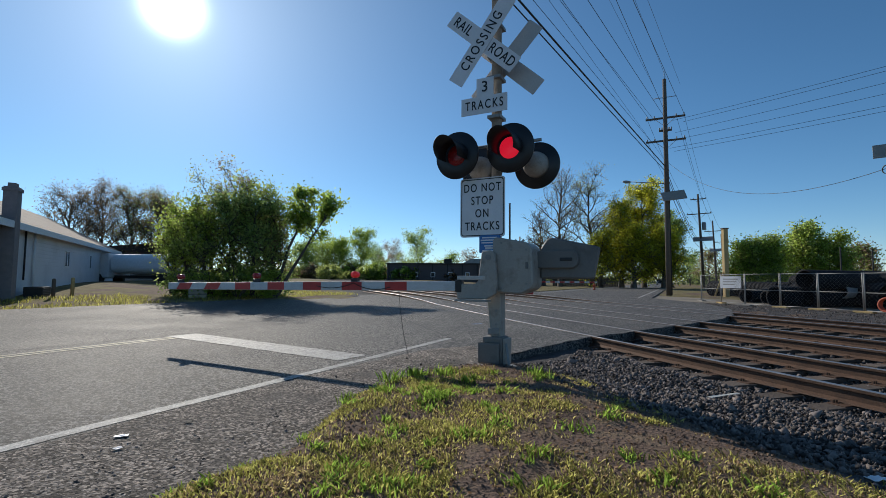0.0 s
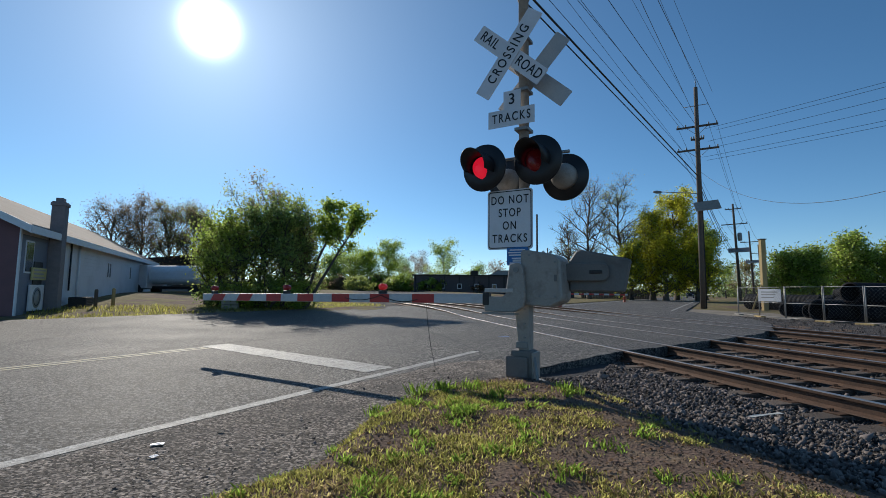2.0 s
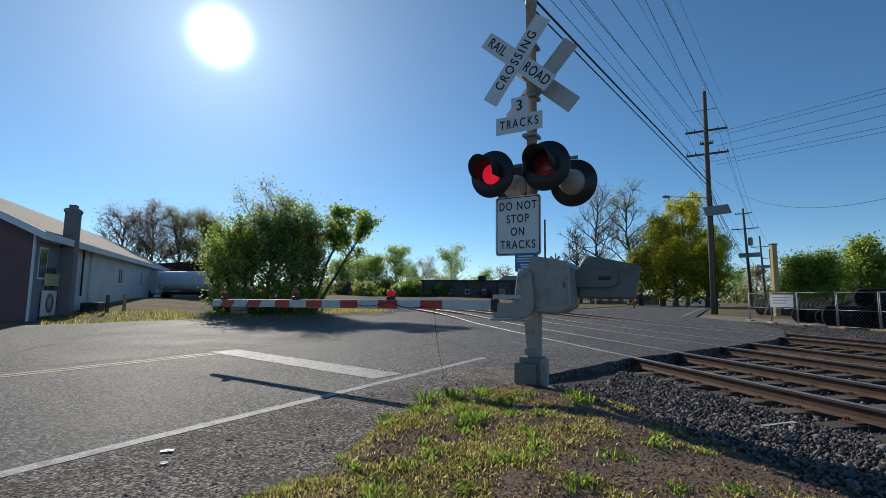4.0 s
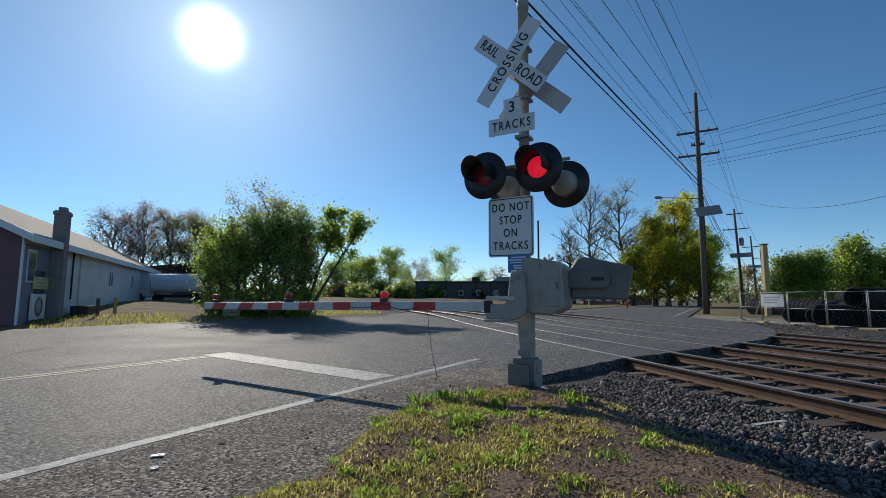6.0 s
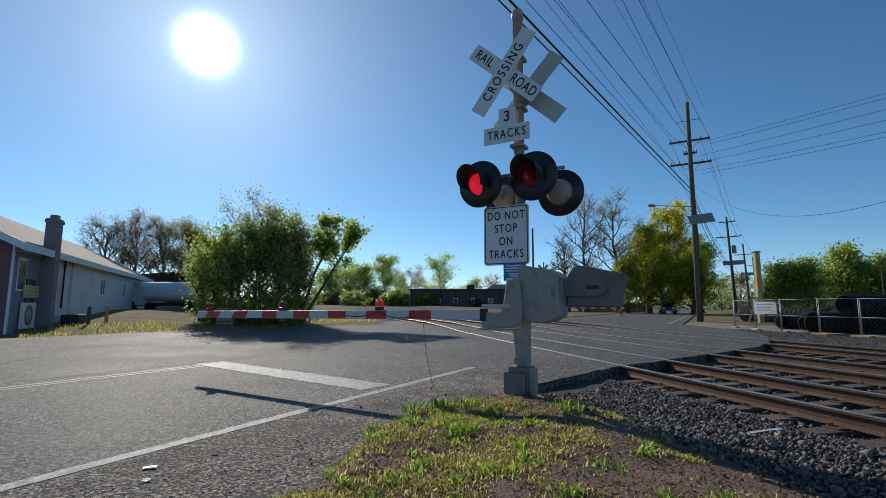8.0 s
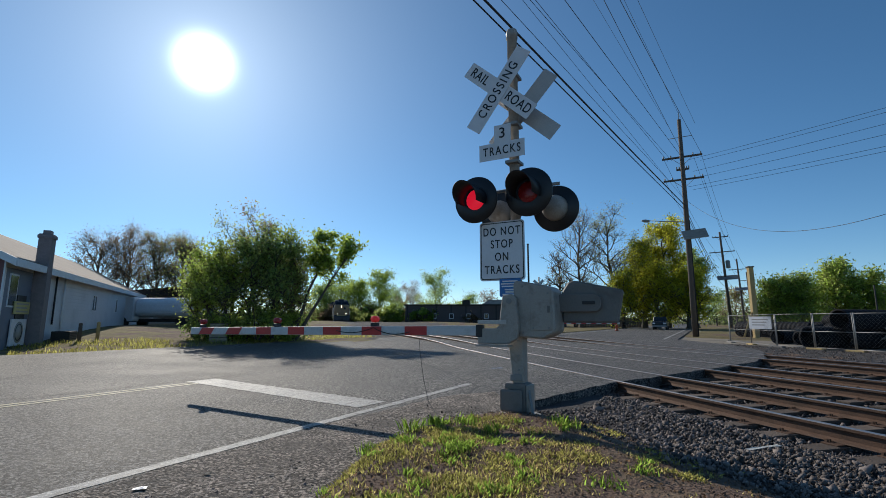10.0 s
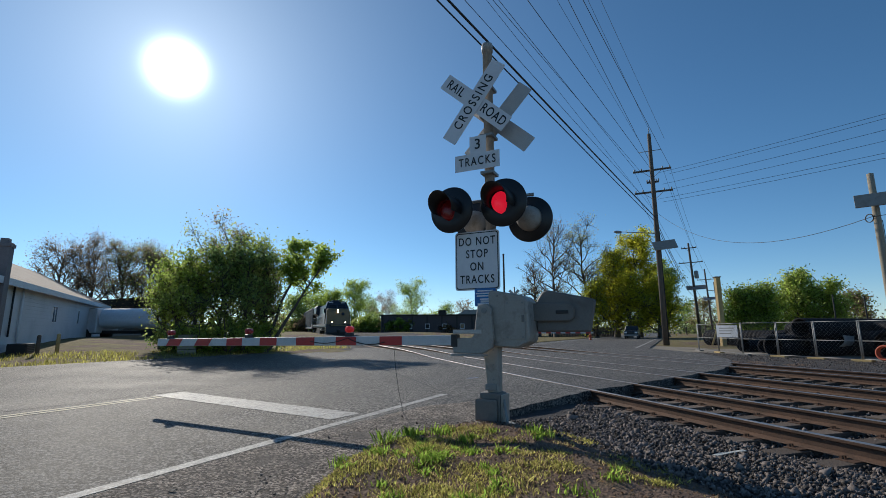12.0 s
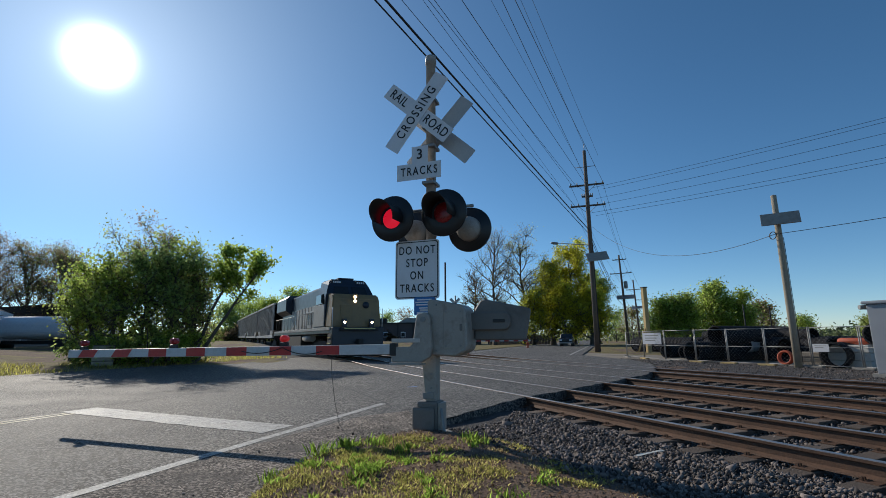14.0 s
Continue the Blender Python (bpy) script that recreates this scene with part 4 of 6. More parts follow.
for k, (az, dist, h, sp, lf, br, lv) in enumerate(((-10.8, 112, 12.5, 4.6, LEAF_FRESH, 0.1, 5000), (-13.3, 118, 10.5, 4.2, LEAF_FRESH, 0.1, 4500), (-15.3, 122, 9.5, 5, LEAF_FRESH, 0.1, 4500), (-7.0, 125, 10.0, 4.2, LEAF_BUD, 0.5, 1500), (-3.9, 112, 12.5, 5.2, LEAF_FRESH, 0.35, 3000),
                                              (2.5, 130, 9.5, 3.8, LEAF_BUD, 0.6, 900), (-17.5, 112, 8.5, 4, LEAF_DEEP, 0.1, 4000), (-9, 135, 8, 4.5, LEAF_DEEP, 0.2, 3000), (0.2, 140, 8, 4, LEAF_DEEP, 0.2, 2500))):
    x, y = at(az, dist)
    tree(x, y, h, sp * 1.25, lf, "distant tree in spring leaf beyond the railway", 91 + k, leaves=int(lv * 1.5), leaf_size=0.18, bare=br, trunk=0.2, limbs=14, twigs=6, low=0.08, clump=0.9, group="distant trees beyond the railway")

for k, (az, dist, h, sp, lf, br, lv, lf2) in enumerate(((13.4, 88, 26, 7.5, LEAF_BUD, 0.6, 3000, LEAF_SPRING), (16.9, 90, 26, 8, LEAF_SPRING, 0.5, 5000, LEAF_BUD), (11.0, 95, 18, 5, LEAF_BUD, 0.85, 900, None), (20.2, 88, 18.5, 5.5, LEAF_YELLOW, 0.2, 13000, LEAF_SPRING),
                                                   (22.6, 92, 21.5, 8.0, LEAF_YELLOW, 0.15, 22000, None), (25.4, 104, 17.5, 5, LEAF_DEEP, 0.1, 11000, None), (18.0, 82, 10.5, 3.8, LEAF_YELLOW, 0.1, 9000, LEAF_SPRING), (21.5, 84, 11.5, 4.6, LEAF_YELLOW, 0.1, 10000, None), (24.6, 86, 11.0, 4.2, LEAF_YELLOW, 0.1, 8000, None))):
    x, y = at(az, dist)
    tree(x, y, h, sp, lf, ("tall bare-limbed tree with first leaves" if br > 0.4 else "large yellow-green tree in full spring leaf") + " beside the road", 131 + k, leaves=lv, leaf_size=0.17 if br < 0.4 else 0.1, bare=br, trunk=0.45, limbs=20, twigs=8, low=0.1 if br < 0.4 else 0.22, clump=0.75, leaf2=lf2, group="roadside trees")

for k, (az, dist, h, sp, lf, lv) in enumerate(((32.6, 88, 8.8, 3.3, LEAF_FRESH, 11000), (34.4, 89, 8.9, 3.2, LEAF_FRESH, 10000), (37.0, 94, 11.4, 4.2, LEAF_FRESH, 14000), (39.0, 96, 10, 3.8, LEAF_FRESH, 11000), (41.2, 103, 8.4, 3.4, LEAF_BUD, 5000), (44.5, 130, 6, 3, LEAF_FRESH, 4000), (49.5, 140, 6, 3.5, LEAF_SPRING, 4000), (52.5, 150, 6, 3.5, LEAF_FRESH, 4000),
                                               (29.0, 150, 11, 5, LEAF_BUD, 4500), (31.0, 165, 12, 5, LEAF_FRESH, 4500), (27.2, 170, 11, 5, LEAF_FRESH, 4500), (32, 140, 8, 4.0, LEAF_SPRING, 4500))):
    x, y = at(az, dist)
    tree(x, y, h, sp, lf, "rounded green tree behind the pipe yard", 151 + k, leaves=int(lv * 0.8), leaf_size=0.19, bare=0.0, trunk=0.25, limbs=14, twigs=6, low=0.1, clump=0.9, leaf2=LEAF_SPRING, group="green trees behind the yard")

for k in range(16):
    az = -18.5 + 1.35 * k + 0.4 * math.sin(k * 2.3)
    x, y = at(az, 104 + 9 * math.sin(k * 1.7))
    bush(x, y, 3.2, 2.4, 3.2 + 1.3 * math.sin(k * 3.1), (LEAF_SPRING, LEAF_FRESH, LEAF_BUD)[k % 3], "low hedge bush beyond the railway", 300 + k, leaves=2400, size=0.2)

# far woods along the horizon
rng = np.random.default_rng(77)
c = []
for i in range(700):
    az = rng.uniform(-75, 75)
    dist = rng.uniform(190, 300)
    x, y = at(az, dist)
    hh = 4.5 + 2.5 * noise.noise((az * 0.25, 0, 3)) + rng.uniform(-1, 1)
    k = 60
    c.append(np.c_[rng.normal(x, 3.0, k), rng.normal(y, 3.0, k), np.abs(rng.normal(hh * 0.5, hh * 0.3, k))])
far_woods = quads("far_woods", np.concatenate(c), 0.7, LEAF_FAR, None, 5)
tagged(far_woods, "low hazy line of distant woods on the horizon", "woods", kind="stuff")

# ---- left: long shed with chimney ----


def wall_piece(thing, name, bm, material, label=""):
    return part(name, bm, material, thing, label)


def shed():
    az = -27.3
    th = empty("shed_building", pose(-17.4, 16.5, -0.1, 0, 0, -az), "long low grey-sided building with brown shingle roof", "building")
    # local y runs along the wall away from the road, local x to the right (the yard side)
    L, wd, eave, ridge = 29.0, 10.0, 3.55, 6.15
    def gable(y0, y1):
        bm = bmesh.new()
        out = [(-wd, 0), (0, 0), (0, eave), (-wd / 2, ridge), (-wd, eave)]
        f = bm.faces.new([bm.verts.new((x, y0, z)) for x, z in out])
        e = bmesh.ops.extrude_face_region(bm, geom=[f])
        bmesh.ops.translate(bm, vec=(0, y1 - y0, 0), verts=[v for v in e["geom"] if isinstance(v, bmesh.types.BMVert)])
        bmesh.ops.recalc_face_normals(bm, faces=bm.faces)
        return bm
    part("gable_wall", gable(-0.0, 0.2), MAROON, th, "dark maroon front gable wall")
    part("gable_wall", gable(L - 0.2, L), SIDING, th)
    part("side_wall", B(-0.2, 0.0, 0.2, L - 0.2, 0, eave), SIDING, th)
    part("side_wall", B(-wd, -wd + 0.2, 0.2, L - 0.2, 0, eave), SIDING, th)
    # lap siding boards
    z = 0.25
    while z < eave - 0.1:
        bm = bmesh.new()
        box(bm, 0.0, 0.022, 3.35, L, z, z + 0.185)
        for v in bm.verts:
            if v.co.z > z + 0.1:
                v.co.x = min(v.co.x, 0.006)
        part("siding_board", bm, SIDING, th)
        z += 0.19
    slope = math.hypot(wd / 2 + 0.4, ridge - eave)
    for side in (1, -1):
        v = []
        for y in (-0.35, L + 0.35):
            for k, (x, zz) in enumerate(((-wd / 2, ridge + 0.12), (-wd / 2 + side * (wd / 2 + 0.45), eave - 0.06))):
                v += [(x, y, zz), (x, y, zz - 0.14)]
        raw("roof", [Vector(q) for q in v], [(0, 2, 6, 4), (1, 5, 7, 3), (0, 1, 3, 2), (4, 6, 7, 5), (2, 3, 7, 6), (0, 4, 5, 1)], SHINGLE, th)
    part("fascia", B(0.40, 0.47, -0.36, L + 0.36, eave - 0.34, eave - 0.05), TRIM, th, "pale eave board")
    rake = plate([(0.45, eave - 0.34), (0.45, eave - 0.05), (-wd / 2, ridge + 0.12), (-wd / 2, ridge - 0.16)], -0.42, -0.36)
    part("rake_board", rake, TRIM, th)
    part("corner_board", B(-0.02, 0.03, -0.03, 0.12, 0, eave), TRIM, th)
    ch = part("chimney", B(0.02, 0.5, 2.75, 3.3, 0, 4.95, 0.02), BRICK_DARK, th, "dark brick chimney stack")
    part("chimney_cap", B(-0.02, 0.54, 2.71, 3.34, 4.75, 4.9, 0.02), BRICK_DARK, ch)
    part("chimney_pot", B(0.12, 0.4, 2.85, 3.2, 4.95, 5.12, 0.02), BRICK_DARK, ch)
    # vinyl cladding whose darker colour also holds the shade on this wall
    part("front_bay", B(0.0, 0.015, 0.13, 2.75, 0, eave - 0.35), SLATE, th, "slate blue cladding beside the chimney, darkened for the wall's shade")
    # side door and boards on the wall
    d = part("door", B(0.0, 0.05, 1.4, 2.3, 0.15, 2.2, 0.01), BLACK, th, "dark side door")
    w = part("window", B(0.0, 0.04, 0.5, 1.3, 1.7, 3.0), TRIM, th)
    part("pane", B(0.03, 0.05, 0.57, 1.23, 1.77, 2.93), GLASS_DARK, w)
    yb = part("yellow_board", B(0.05, 0.1, 1.1, 2.6, 1.45, 1.95, 0.01), YELLOW_SIGN, th, "yellow banner with unreadable lettering")
    for z, y1 in ((1.85, 2.45), (1.7, 2.3), (1.55, 2.4)):
        part("text_bar", B(0.1, 0.106, 1.25, y1, z - 0.03, z + 0.03), LOCO_GREY, yb)
    b = part("white_board", B(0.06, 0.12, 0.95, 2.4, 0.2, 1.25, 0.01), SIGN_WHITE, th, "white board with a dark round emblem")
    part("emblem", lathe([(0.0, 0), (0.42, 0), (0.42, 0.012), (0.0, 0.012)], pose(0.12, 1.67, 0.73, 0, 90), 24), LOCO_GREY, b)
    part("ring", lathe([(0.30, 0), (0.34, 0), (0.34, 0.018), (0.30, 0.018), (0.30, 0)], pose(0.12, 1.67, 0.73, 0, 90), 24), BLACK, b)
    for y in (12.6, 13.1, 19.0):
        ww = part("window", B(0.0, 0.05, y, y + 0.4, 1.75, 2.75), TRIM, th)
        part("pane", B(0.04, 0.06, y + 0.06, y + 0.34, 1.81, 2.69), GLASS_DARK, ww)
    part("downpipe", R((0.08, 6.9, 0.1), (0.08, 6.9, 3.3), 0.05, seg=8), TRIM, th)
    part("downpipe", R((0.08, 5.6, 1.0), (0.08, 5.6, 3.3), 0.04, seg=8), BLACK, th)
    part("plinth", B(-0.2, 0.04, 4.5, L, -0.3, 0.25), BRICK_DARK, th)
    return th


shed()
ac = empty("condenser_unit", pose(-19.1, 21.4, -0.1, 0, 0, 27.3), "dark grey condenser unit beside the shed wall", "air conditioner")
part("casing", B(-0.35, 0.35, -0.6, 0.6, 0.05, 0.7, 0.03), UNDER, ac)
for k in range(7):
    part("grille_bar", B(0.345, 0.36, -0.55, 0.55, 0.13 + 0.08 * k, 0.16 + 0.08 * k), BLACK, ac)
for k, (az, dist) in enumerate(((-40.6, 27.5), (-39.2, 28.5))):
    x, y = at(az, dist)
    p_ob = empty("bollard", pose(x, y, ground_z(x, y)), "weathered timber post at the edge of the yard", "post", "posts by the shed")
    part("post", lathe([(0.0, 0), (0.08, 0), (0.075, 0.85), (0.05, 0.9), (0.0, 0.91)], Matrix(), 10), NEW_WOOD if k else POLE_WOOD, p_ob)

# ---- parked vehicles in the yard ----


def wheel(thing, x, y, z, r, w, name="wheel"):
    m = pose(x, y, z, 0, 90, 0)
    t = part(name, lathe([(r * 0.55, -w / 2), (r * 0.95, -w / 2), (r, -w * 0.35), (r, w * 0.35), (r * 0.95, w / 2), (r * 0.55, w / 2)], m, 20), UNDER, thing)
    part("rim", lathe([(0.0, -w * 0.36), (r * 0.56, -w * 0.4), (r * 0.56, w * 0.4), (0.0, w * 0.36)], m, 16), GALV, t)
    return t


def tank_truck(m):
    th = empty("tank_truck", m, "grey tank lorry with white cab parked behind the shed", "truck")
    part("cab", plate([(-1.0, 0.6), (1.0, 0.6), (1.0, 1.4), (0.7, 2.5), (-1.0, 2.55)], -1.1, 1.1, 0.06), SIGN_WHITE, th)
    part("windscreen", plate([(1.01, 1.5), (1.03, 1.5), (0.76, 2.35), (0.73, 2.35)], -0.95, 0.95), GLASS_DARK, th)
    part("door_window", B(-0.5, 0.55, -1.115, -1.09, 1.5, 2.2), GLASS_DARK, th)
    part("grille", B(1.0, 1.03, -0.7, 0.7, 0.75, 1.25), BLACK, th)
    part("chassis", B(-8.2, 0.9, -0.5, 0.5, 0.55, 0.8, 0.02), UNDER, th)
    tank = rounded(-1.2, 1.2, 0.95, 2.5, 0.6, 6)
    bm = plate(tank, 0, 7.0)
    bmesh.ops.transform(bm, matrix=pose(-8.3, 0, 0, 0, 0, -90), verts=bm.verts)
    part("tank", bm, TRIM, th, "pale grey tank barrel")
    part("tank_stripe", B(-8.0, -1.5, -1.212, -1.2, 1.6, 1.85), SLATE, th)
    part("side_rail", B(-8.0, -1.4, -1.2, -1.1, 0.82, 0.94, 0.01), GALV, th)
    for y in (-1.0, 1.0):
        for x in (0.0, -5.9, -7.1):
            wheel_m = wheel(th, 0, 0, 0, 0.5, 0.28)
            wheel_m.matrix_basis = pose(x, y, 0.5, 0, 0, 90)
    return th


x, y = at(-36.4, 47)
tank_truck(pose(x, y, 0.42, 0, 0, 172))


def car(m, label, paint, pickup=False, group=""):
    """A car that faces +y, with its wheels on z = 0."""
    th = empty("pickup_truck" if pickup else "parked_car", m, label, "car", group)
    if pickup:
        side = [(-2.7, 0.45), (2.6, 0.45), (2.75, 0.7), (2.7, 1.1), (1.3, 1.22), (0.75, 1.8), (-0.6, 1.82), (-0.8, 1.25), (-2.7, 1.2)]
        glass = [(1.12, 1.26), (0.72, 1.72), (-0.52, 1.74), (-0.68, 1.28)]
    else:
        side = [(-2.2, 0.35), (2.1, 0.35), (2.25, 0.6), (2.15, 0.85), (1.1, 0.98), (0.4, 1.45), (-1.1, 1.45), (-1.8, 1.0), (-2.25, 0.9)]
        glass = [(0.95, 1.0), (0.38, 1.39), (-1.05, 1.39), (-1.6, 1.0)]
    turn = pose(0, 0, 0, 0, 0, 90)
    for name, out, hw, mt in (("body", side, 0.93, paint), ("side_window", glass, 0.945, GLASS_DARK)):
        bm = plate(out, -hw, hw, 0.05 if name == "body" else 0)
        bmesh.ops.transform(bm, matrix=turn, verts=bm.verts)
        if name == "body":
            for v in bm.verts:
                v.co.x *= 1 - 0.16 * max(0, v.co.z - 1.1)
        else:
            for v in bm.verts:
                v.co.x *= 1 - 0.16 * max(0, v.co.z - 1.1)
        part(name, bm, mt, th)
    zf = 1.24 if pickup else 1.0
    fy = 1.28 if pickup else 1.1
    w = part("windscreen", B(-0.75, 0.75, -0.005, 0.02, 0, 0.66 if pickup else 0.58, 0, pose(0, fy - 0.02, zf + 0.03, 44 if pickup else 56)), GLASS_DARK, th)
    for sx in (-0.68, 0.68):
        part("headlight", B(sx - 0.17, sx + 0.17, (2.68 if pickup else 2.15), (2.77 if pickup else 2.25), 0.78 if pickup else 0.64, 0.98 if pickup else 0.8, 0.02), SIGN_WHITE, th)
    part("bumper", B(-0.9, 0.9, 2.6 if pickup else 2.1, 2.82 if pickup else 2.3, 0.4, 0.62, 0.04), GALV if pickup else paint, th)
    part("grille", B(-0.48, 0.48, 2.7 if pickup else 2.2, 2.775 if pickup else 2.27, 0.68, 1.0, 0.01), BLACK, th)
    r = 0.4 if pickup else 0.33
    for sx in (-0.82, 0.82):
        for sy in ((1.75, -1.7) if pickup else (1.4, -1.35)):
            wheel(th, sx, sy, r, r, 0.24)
    return th


x, y = at(-26.2, 30.5)
car(pose(x, y, ground_z(x, y) + 0.02, 0, 0, -120), "pale parked car glinting under the trees", SIGN_WHITE)

# pale crate on the grass before the thicket
x, y = at(-28.4, 27.2)
cr = empty("crate", pose(x, y, ground_z(x, y), 0, 0, 20), "pale weathered timber crate on the grass", "crate")
for k in range(4):
    part("slat", B(-0.42, 0.42, -0.3, -0.275, 0.24 * k + 0.02, 0.24 * k + 0.21, 0.006), POLE_GREY, cr)
part("body", B(-0.4, 0.4, -0.275, 0.3, 0, 0.97, 0.01), POLE_WOOD, cr)

# dark low outbuilding behind the yard
ob_ = empty("outbuilding", pose(*at(-33.0, 62), 0.4, 0, 0, 30), "dark low outbuilding behind the yard", "building")
part("wall", B(-6, 6, -3, 3, 0, 3.4), BLDG, ob_)
part("roof", plate([(-6.4, 3.35), (6.4, 3.35), (6.4, 3.5), (0, 4.3), (-6.4, 3.5)], -3.4, 3.4), UNDER, ob_)
part("door", B(-2, 1.5, -3.05, -2.99, 0, 2.6), GALV, ob_)

# ---- far flat-roofed building beyond the tracks ----
def flat_building():
    x, y = at(-7.6, 96)
    th = empty("flat_roof_building", pose(x, y, 0.6, 0, 0, -4), "long dark flat-roofed brick building beyond the tracks", "building")
    part("wall", B(0, 32, 0, 14, -1, 3.6), BLDG, th)
    part("roof", B(-0.3, 32.3, -0.3, 14.3, 3.6, 3.85), UNDER, th)
    for k in range(8):
        w = part("window", B(2 + 3.5 * k, 2.9 + 3.5 * k, -0.06, 0.02, 1.0, 2.0), TRIM, th)
        part("pane", B(2.1 + 3.5 * k, 2.8 + 3.5 * k, -0.09, -0.05, 1.1, 1.9), GLASS_DARK, w)
    for k in range(11):
        part("pilaster", B(0.3 + 3.0 * k, 0.5 + 3.0 * k, -0.05, 0.0, -1, 3.6), UNDER, th)
    part("roof_unit", B(11.5, 13, 2, 4, 3.85, 4.8), UNDER, th)
    part("roof_unit", B(20, 21, 2, 4, 3.85, 4.5), GALV, th)
    part("raised_roof", plate([(15, 3.85), (27, 3.85), (25, 5.0), (17, 5.0)], 5, 12), LOCO_GREY, th)
    return th


flat_building()

# ---- utility poles and wires ----


def insulator(thing, x, y, z):
    part("insulator", lathe([(0.0, 0), (0.03, 0), (0.06, 0.05), (0.045, 0.1), (0.06, 0.14), (0.03, 0.2), (0.0, 0.21)], Matrix.Translation((x, y, z)), 8), LOCO_GREY, thing)


def utility_pole(x, y, h, r0, r1, arms, turn, label, wood=None, lean=(0, 0)):
    th = empty("utility_pole", pose(x, y, -0.1, lean[0], lean[1], turn), label, "utility pole", "utility poles along the road")
    part("pole", lathe([(0.0, 0), (r0, 0), (r0 * 0.97, h * 0.3), ((r0 + r1) / 2, h * 0.6), (r1, h), (0.0, h + 0.05)], Matrix(), 14), wood or POLE_WOOD, th)
    for z, half in arms:
        a = part("crossarm", B(-half, half, r1, r1 + 0.13, z, z + 0.15, 0.01), POLE_WOOD, th)
        for k in (-0.93, -0.55, 0.55, 0.93):
            insulator(a, k * half, r1 + 0.065, z + 0.15)
        for sx in (-1, 1):
            part("brace", R((sx * half * 0.5, r1 + 0.06, z), (0, r1 + 0.02, z - half * 0.45), 0.02, seg=5), GALV, a)
    return th


P1 = Vector((18.4, 39.3, 0))
p1 = utility_pole(P1.x, P1.y, 18.6, 0.23, 0.15, ((15.2, 1.55), (13.2, 1.55), (14.1, 0.5)), -26, "tall dark wooden utility pole with two crossarms", None)
lamp = part("street_lamp_arm", R((0, 0, 9.5), (-2.9, 0.2, 9.95), 0.045, 0.03, 8), GALV, p1)
part("lamp_head", lathe([(0.0, 0), (0.11, 0.05), (0.14, 0.4), (0.08, 0.65), (0.0, 0.7)], pose(-2.85, 0.2, 9.9, 0, -80), 12), GALV, p1)
part("solar_panel", B(-0.6, 1.25, -0.03, 0.03, -0.52, 0.52, 0.01, pose(0.2, -0.45, 8.35, -38, -6, 12)), PANEL_BACK, p1, "grey solar panel on the pole")
part("conduit", R((0.22, -0.1, 0.1), (0.18, -0.08, 9.5), 0.045, seg=8), UNDER, p1)
part("pole_cap_rod", R((0, 0, 18.6), (0, 0, 19.3), 0.03, seg=6), GALV, p1)
part("side_pin", R((-0.9, 0, 17.0), (0.9, 0, 17.0), 0.03, seg=6), GALV, p1)
P3 = Vector((*at(28.5, 92), 0))
p3 = utility_pole(P3.x, P3.y, 16.5, 0.24, 0.15, ((13.0, 1.9), (15.6, 1.2)), -26, "dark wooden utility pole with a transformer", None, (0, -2))
part("transformer", lathe([(0.0, 0), (0.32, 0), (0.34, 0.1), (0.34, 1.2), (0.2, 1.35), (0.0, 1.36)], Matrix.Translation((0.62, 0, 10.2)), 14), GALV, p3)
part("solar_panel", B(-1.5, 1.5, -0.03, 0.03, -0.6, 0.6, 0, pose(0.3, -0.3, 8.6, -50)), GALV, p3)
P4 = Vector((*at(29.7, 125), 0))
p4 = utility_pole(P4.x, P4.y, 15.5, 0.24, 0.15, ((13.0, 1.8),), -26, "dark wooden utility pole far along the road", None, (0, -2))
part("solar_panel", B(-1.3, 1.3, -0.03, 0.03, -0.5, 0.5, 0, pose(0.3, -0.3, 8.6, -50)), GALV, p4)
P5 = Vector((*at(30.4, 160), 0))
utility_pole(P5.x, P5.y, 15.5, 0.24, 0.15, ((13.0, 1.8),), -26, "dark wooden utility pole far along the road", None, (0, -2))

P2 = N * 20.2 + T * 11.2
p2 = utility_pole(P2.x, P2.y, 7.0, 0.135, 0.105, (), -26, "grey-brown wooden pole with a solar panel beside the fence", POLE_GREY)
part("solar_panel", B(-0.66, 0.66, -0.025, 0.025, -0.28, 0.28, 0.008, pose(0.02, -0.3, 5.95, -24, 0, -14)), PANEL_BACK, p2, "solar panel seen from its back")
part("panel_bracket", B(-0.06, 0.06, -0.3, 0.0, 5.8, 6.0, 0.01), GALV, p2)
bm = lathe([(0.14, -0.015), (0.165, -0.015), (0.165, 0.015), (0.14, 0.015), (0.14, -0.015)], pose(-0.22, 0, 5.32, 0, 90, 30), 16)
part("cable_coil", bm, WIRE, p2)
part("guard_cable", R((0.15, -0.05, 0.2), (0.12, -0.05, 5.2), 0.011, seg=6), WIRE, p2)
x, y = at(7.4, 52)
dk = empty("steel_post", pose(x, y, 0), "thin dark steel post beyond the crossing", "post")
part("post", R((0, 0, -0.1), (0, 0, 9.6), 0.11, 0.1, 10), UNDER, dk)
part("post_cap", R((0, 0, 9.6), (0, 0, 9.66), 0.13, 0.12, 10), UNDER, dk)
x, y = at(30.5, 43)
st = empty("timber_mast", pose(x, y, 0), "yellow timber post with a raking brace in the yard", "post")
part("post", B(-0.17, 0.17, -0.17, 0.17, -0.1, 5.3, 0.02), NEW_WOOD, st)
part("brace", R((-0.9, 0, 0), (-0.1, 0, 2.0), 0.07, seg=6), NEW_WOOD, st)
part("cap", B(-0.22, 0.22, -0.22, 0.22, 5.3, 5.38, 0.01), POLE_WOOD, st)


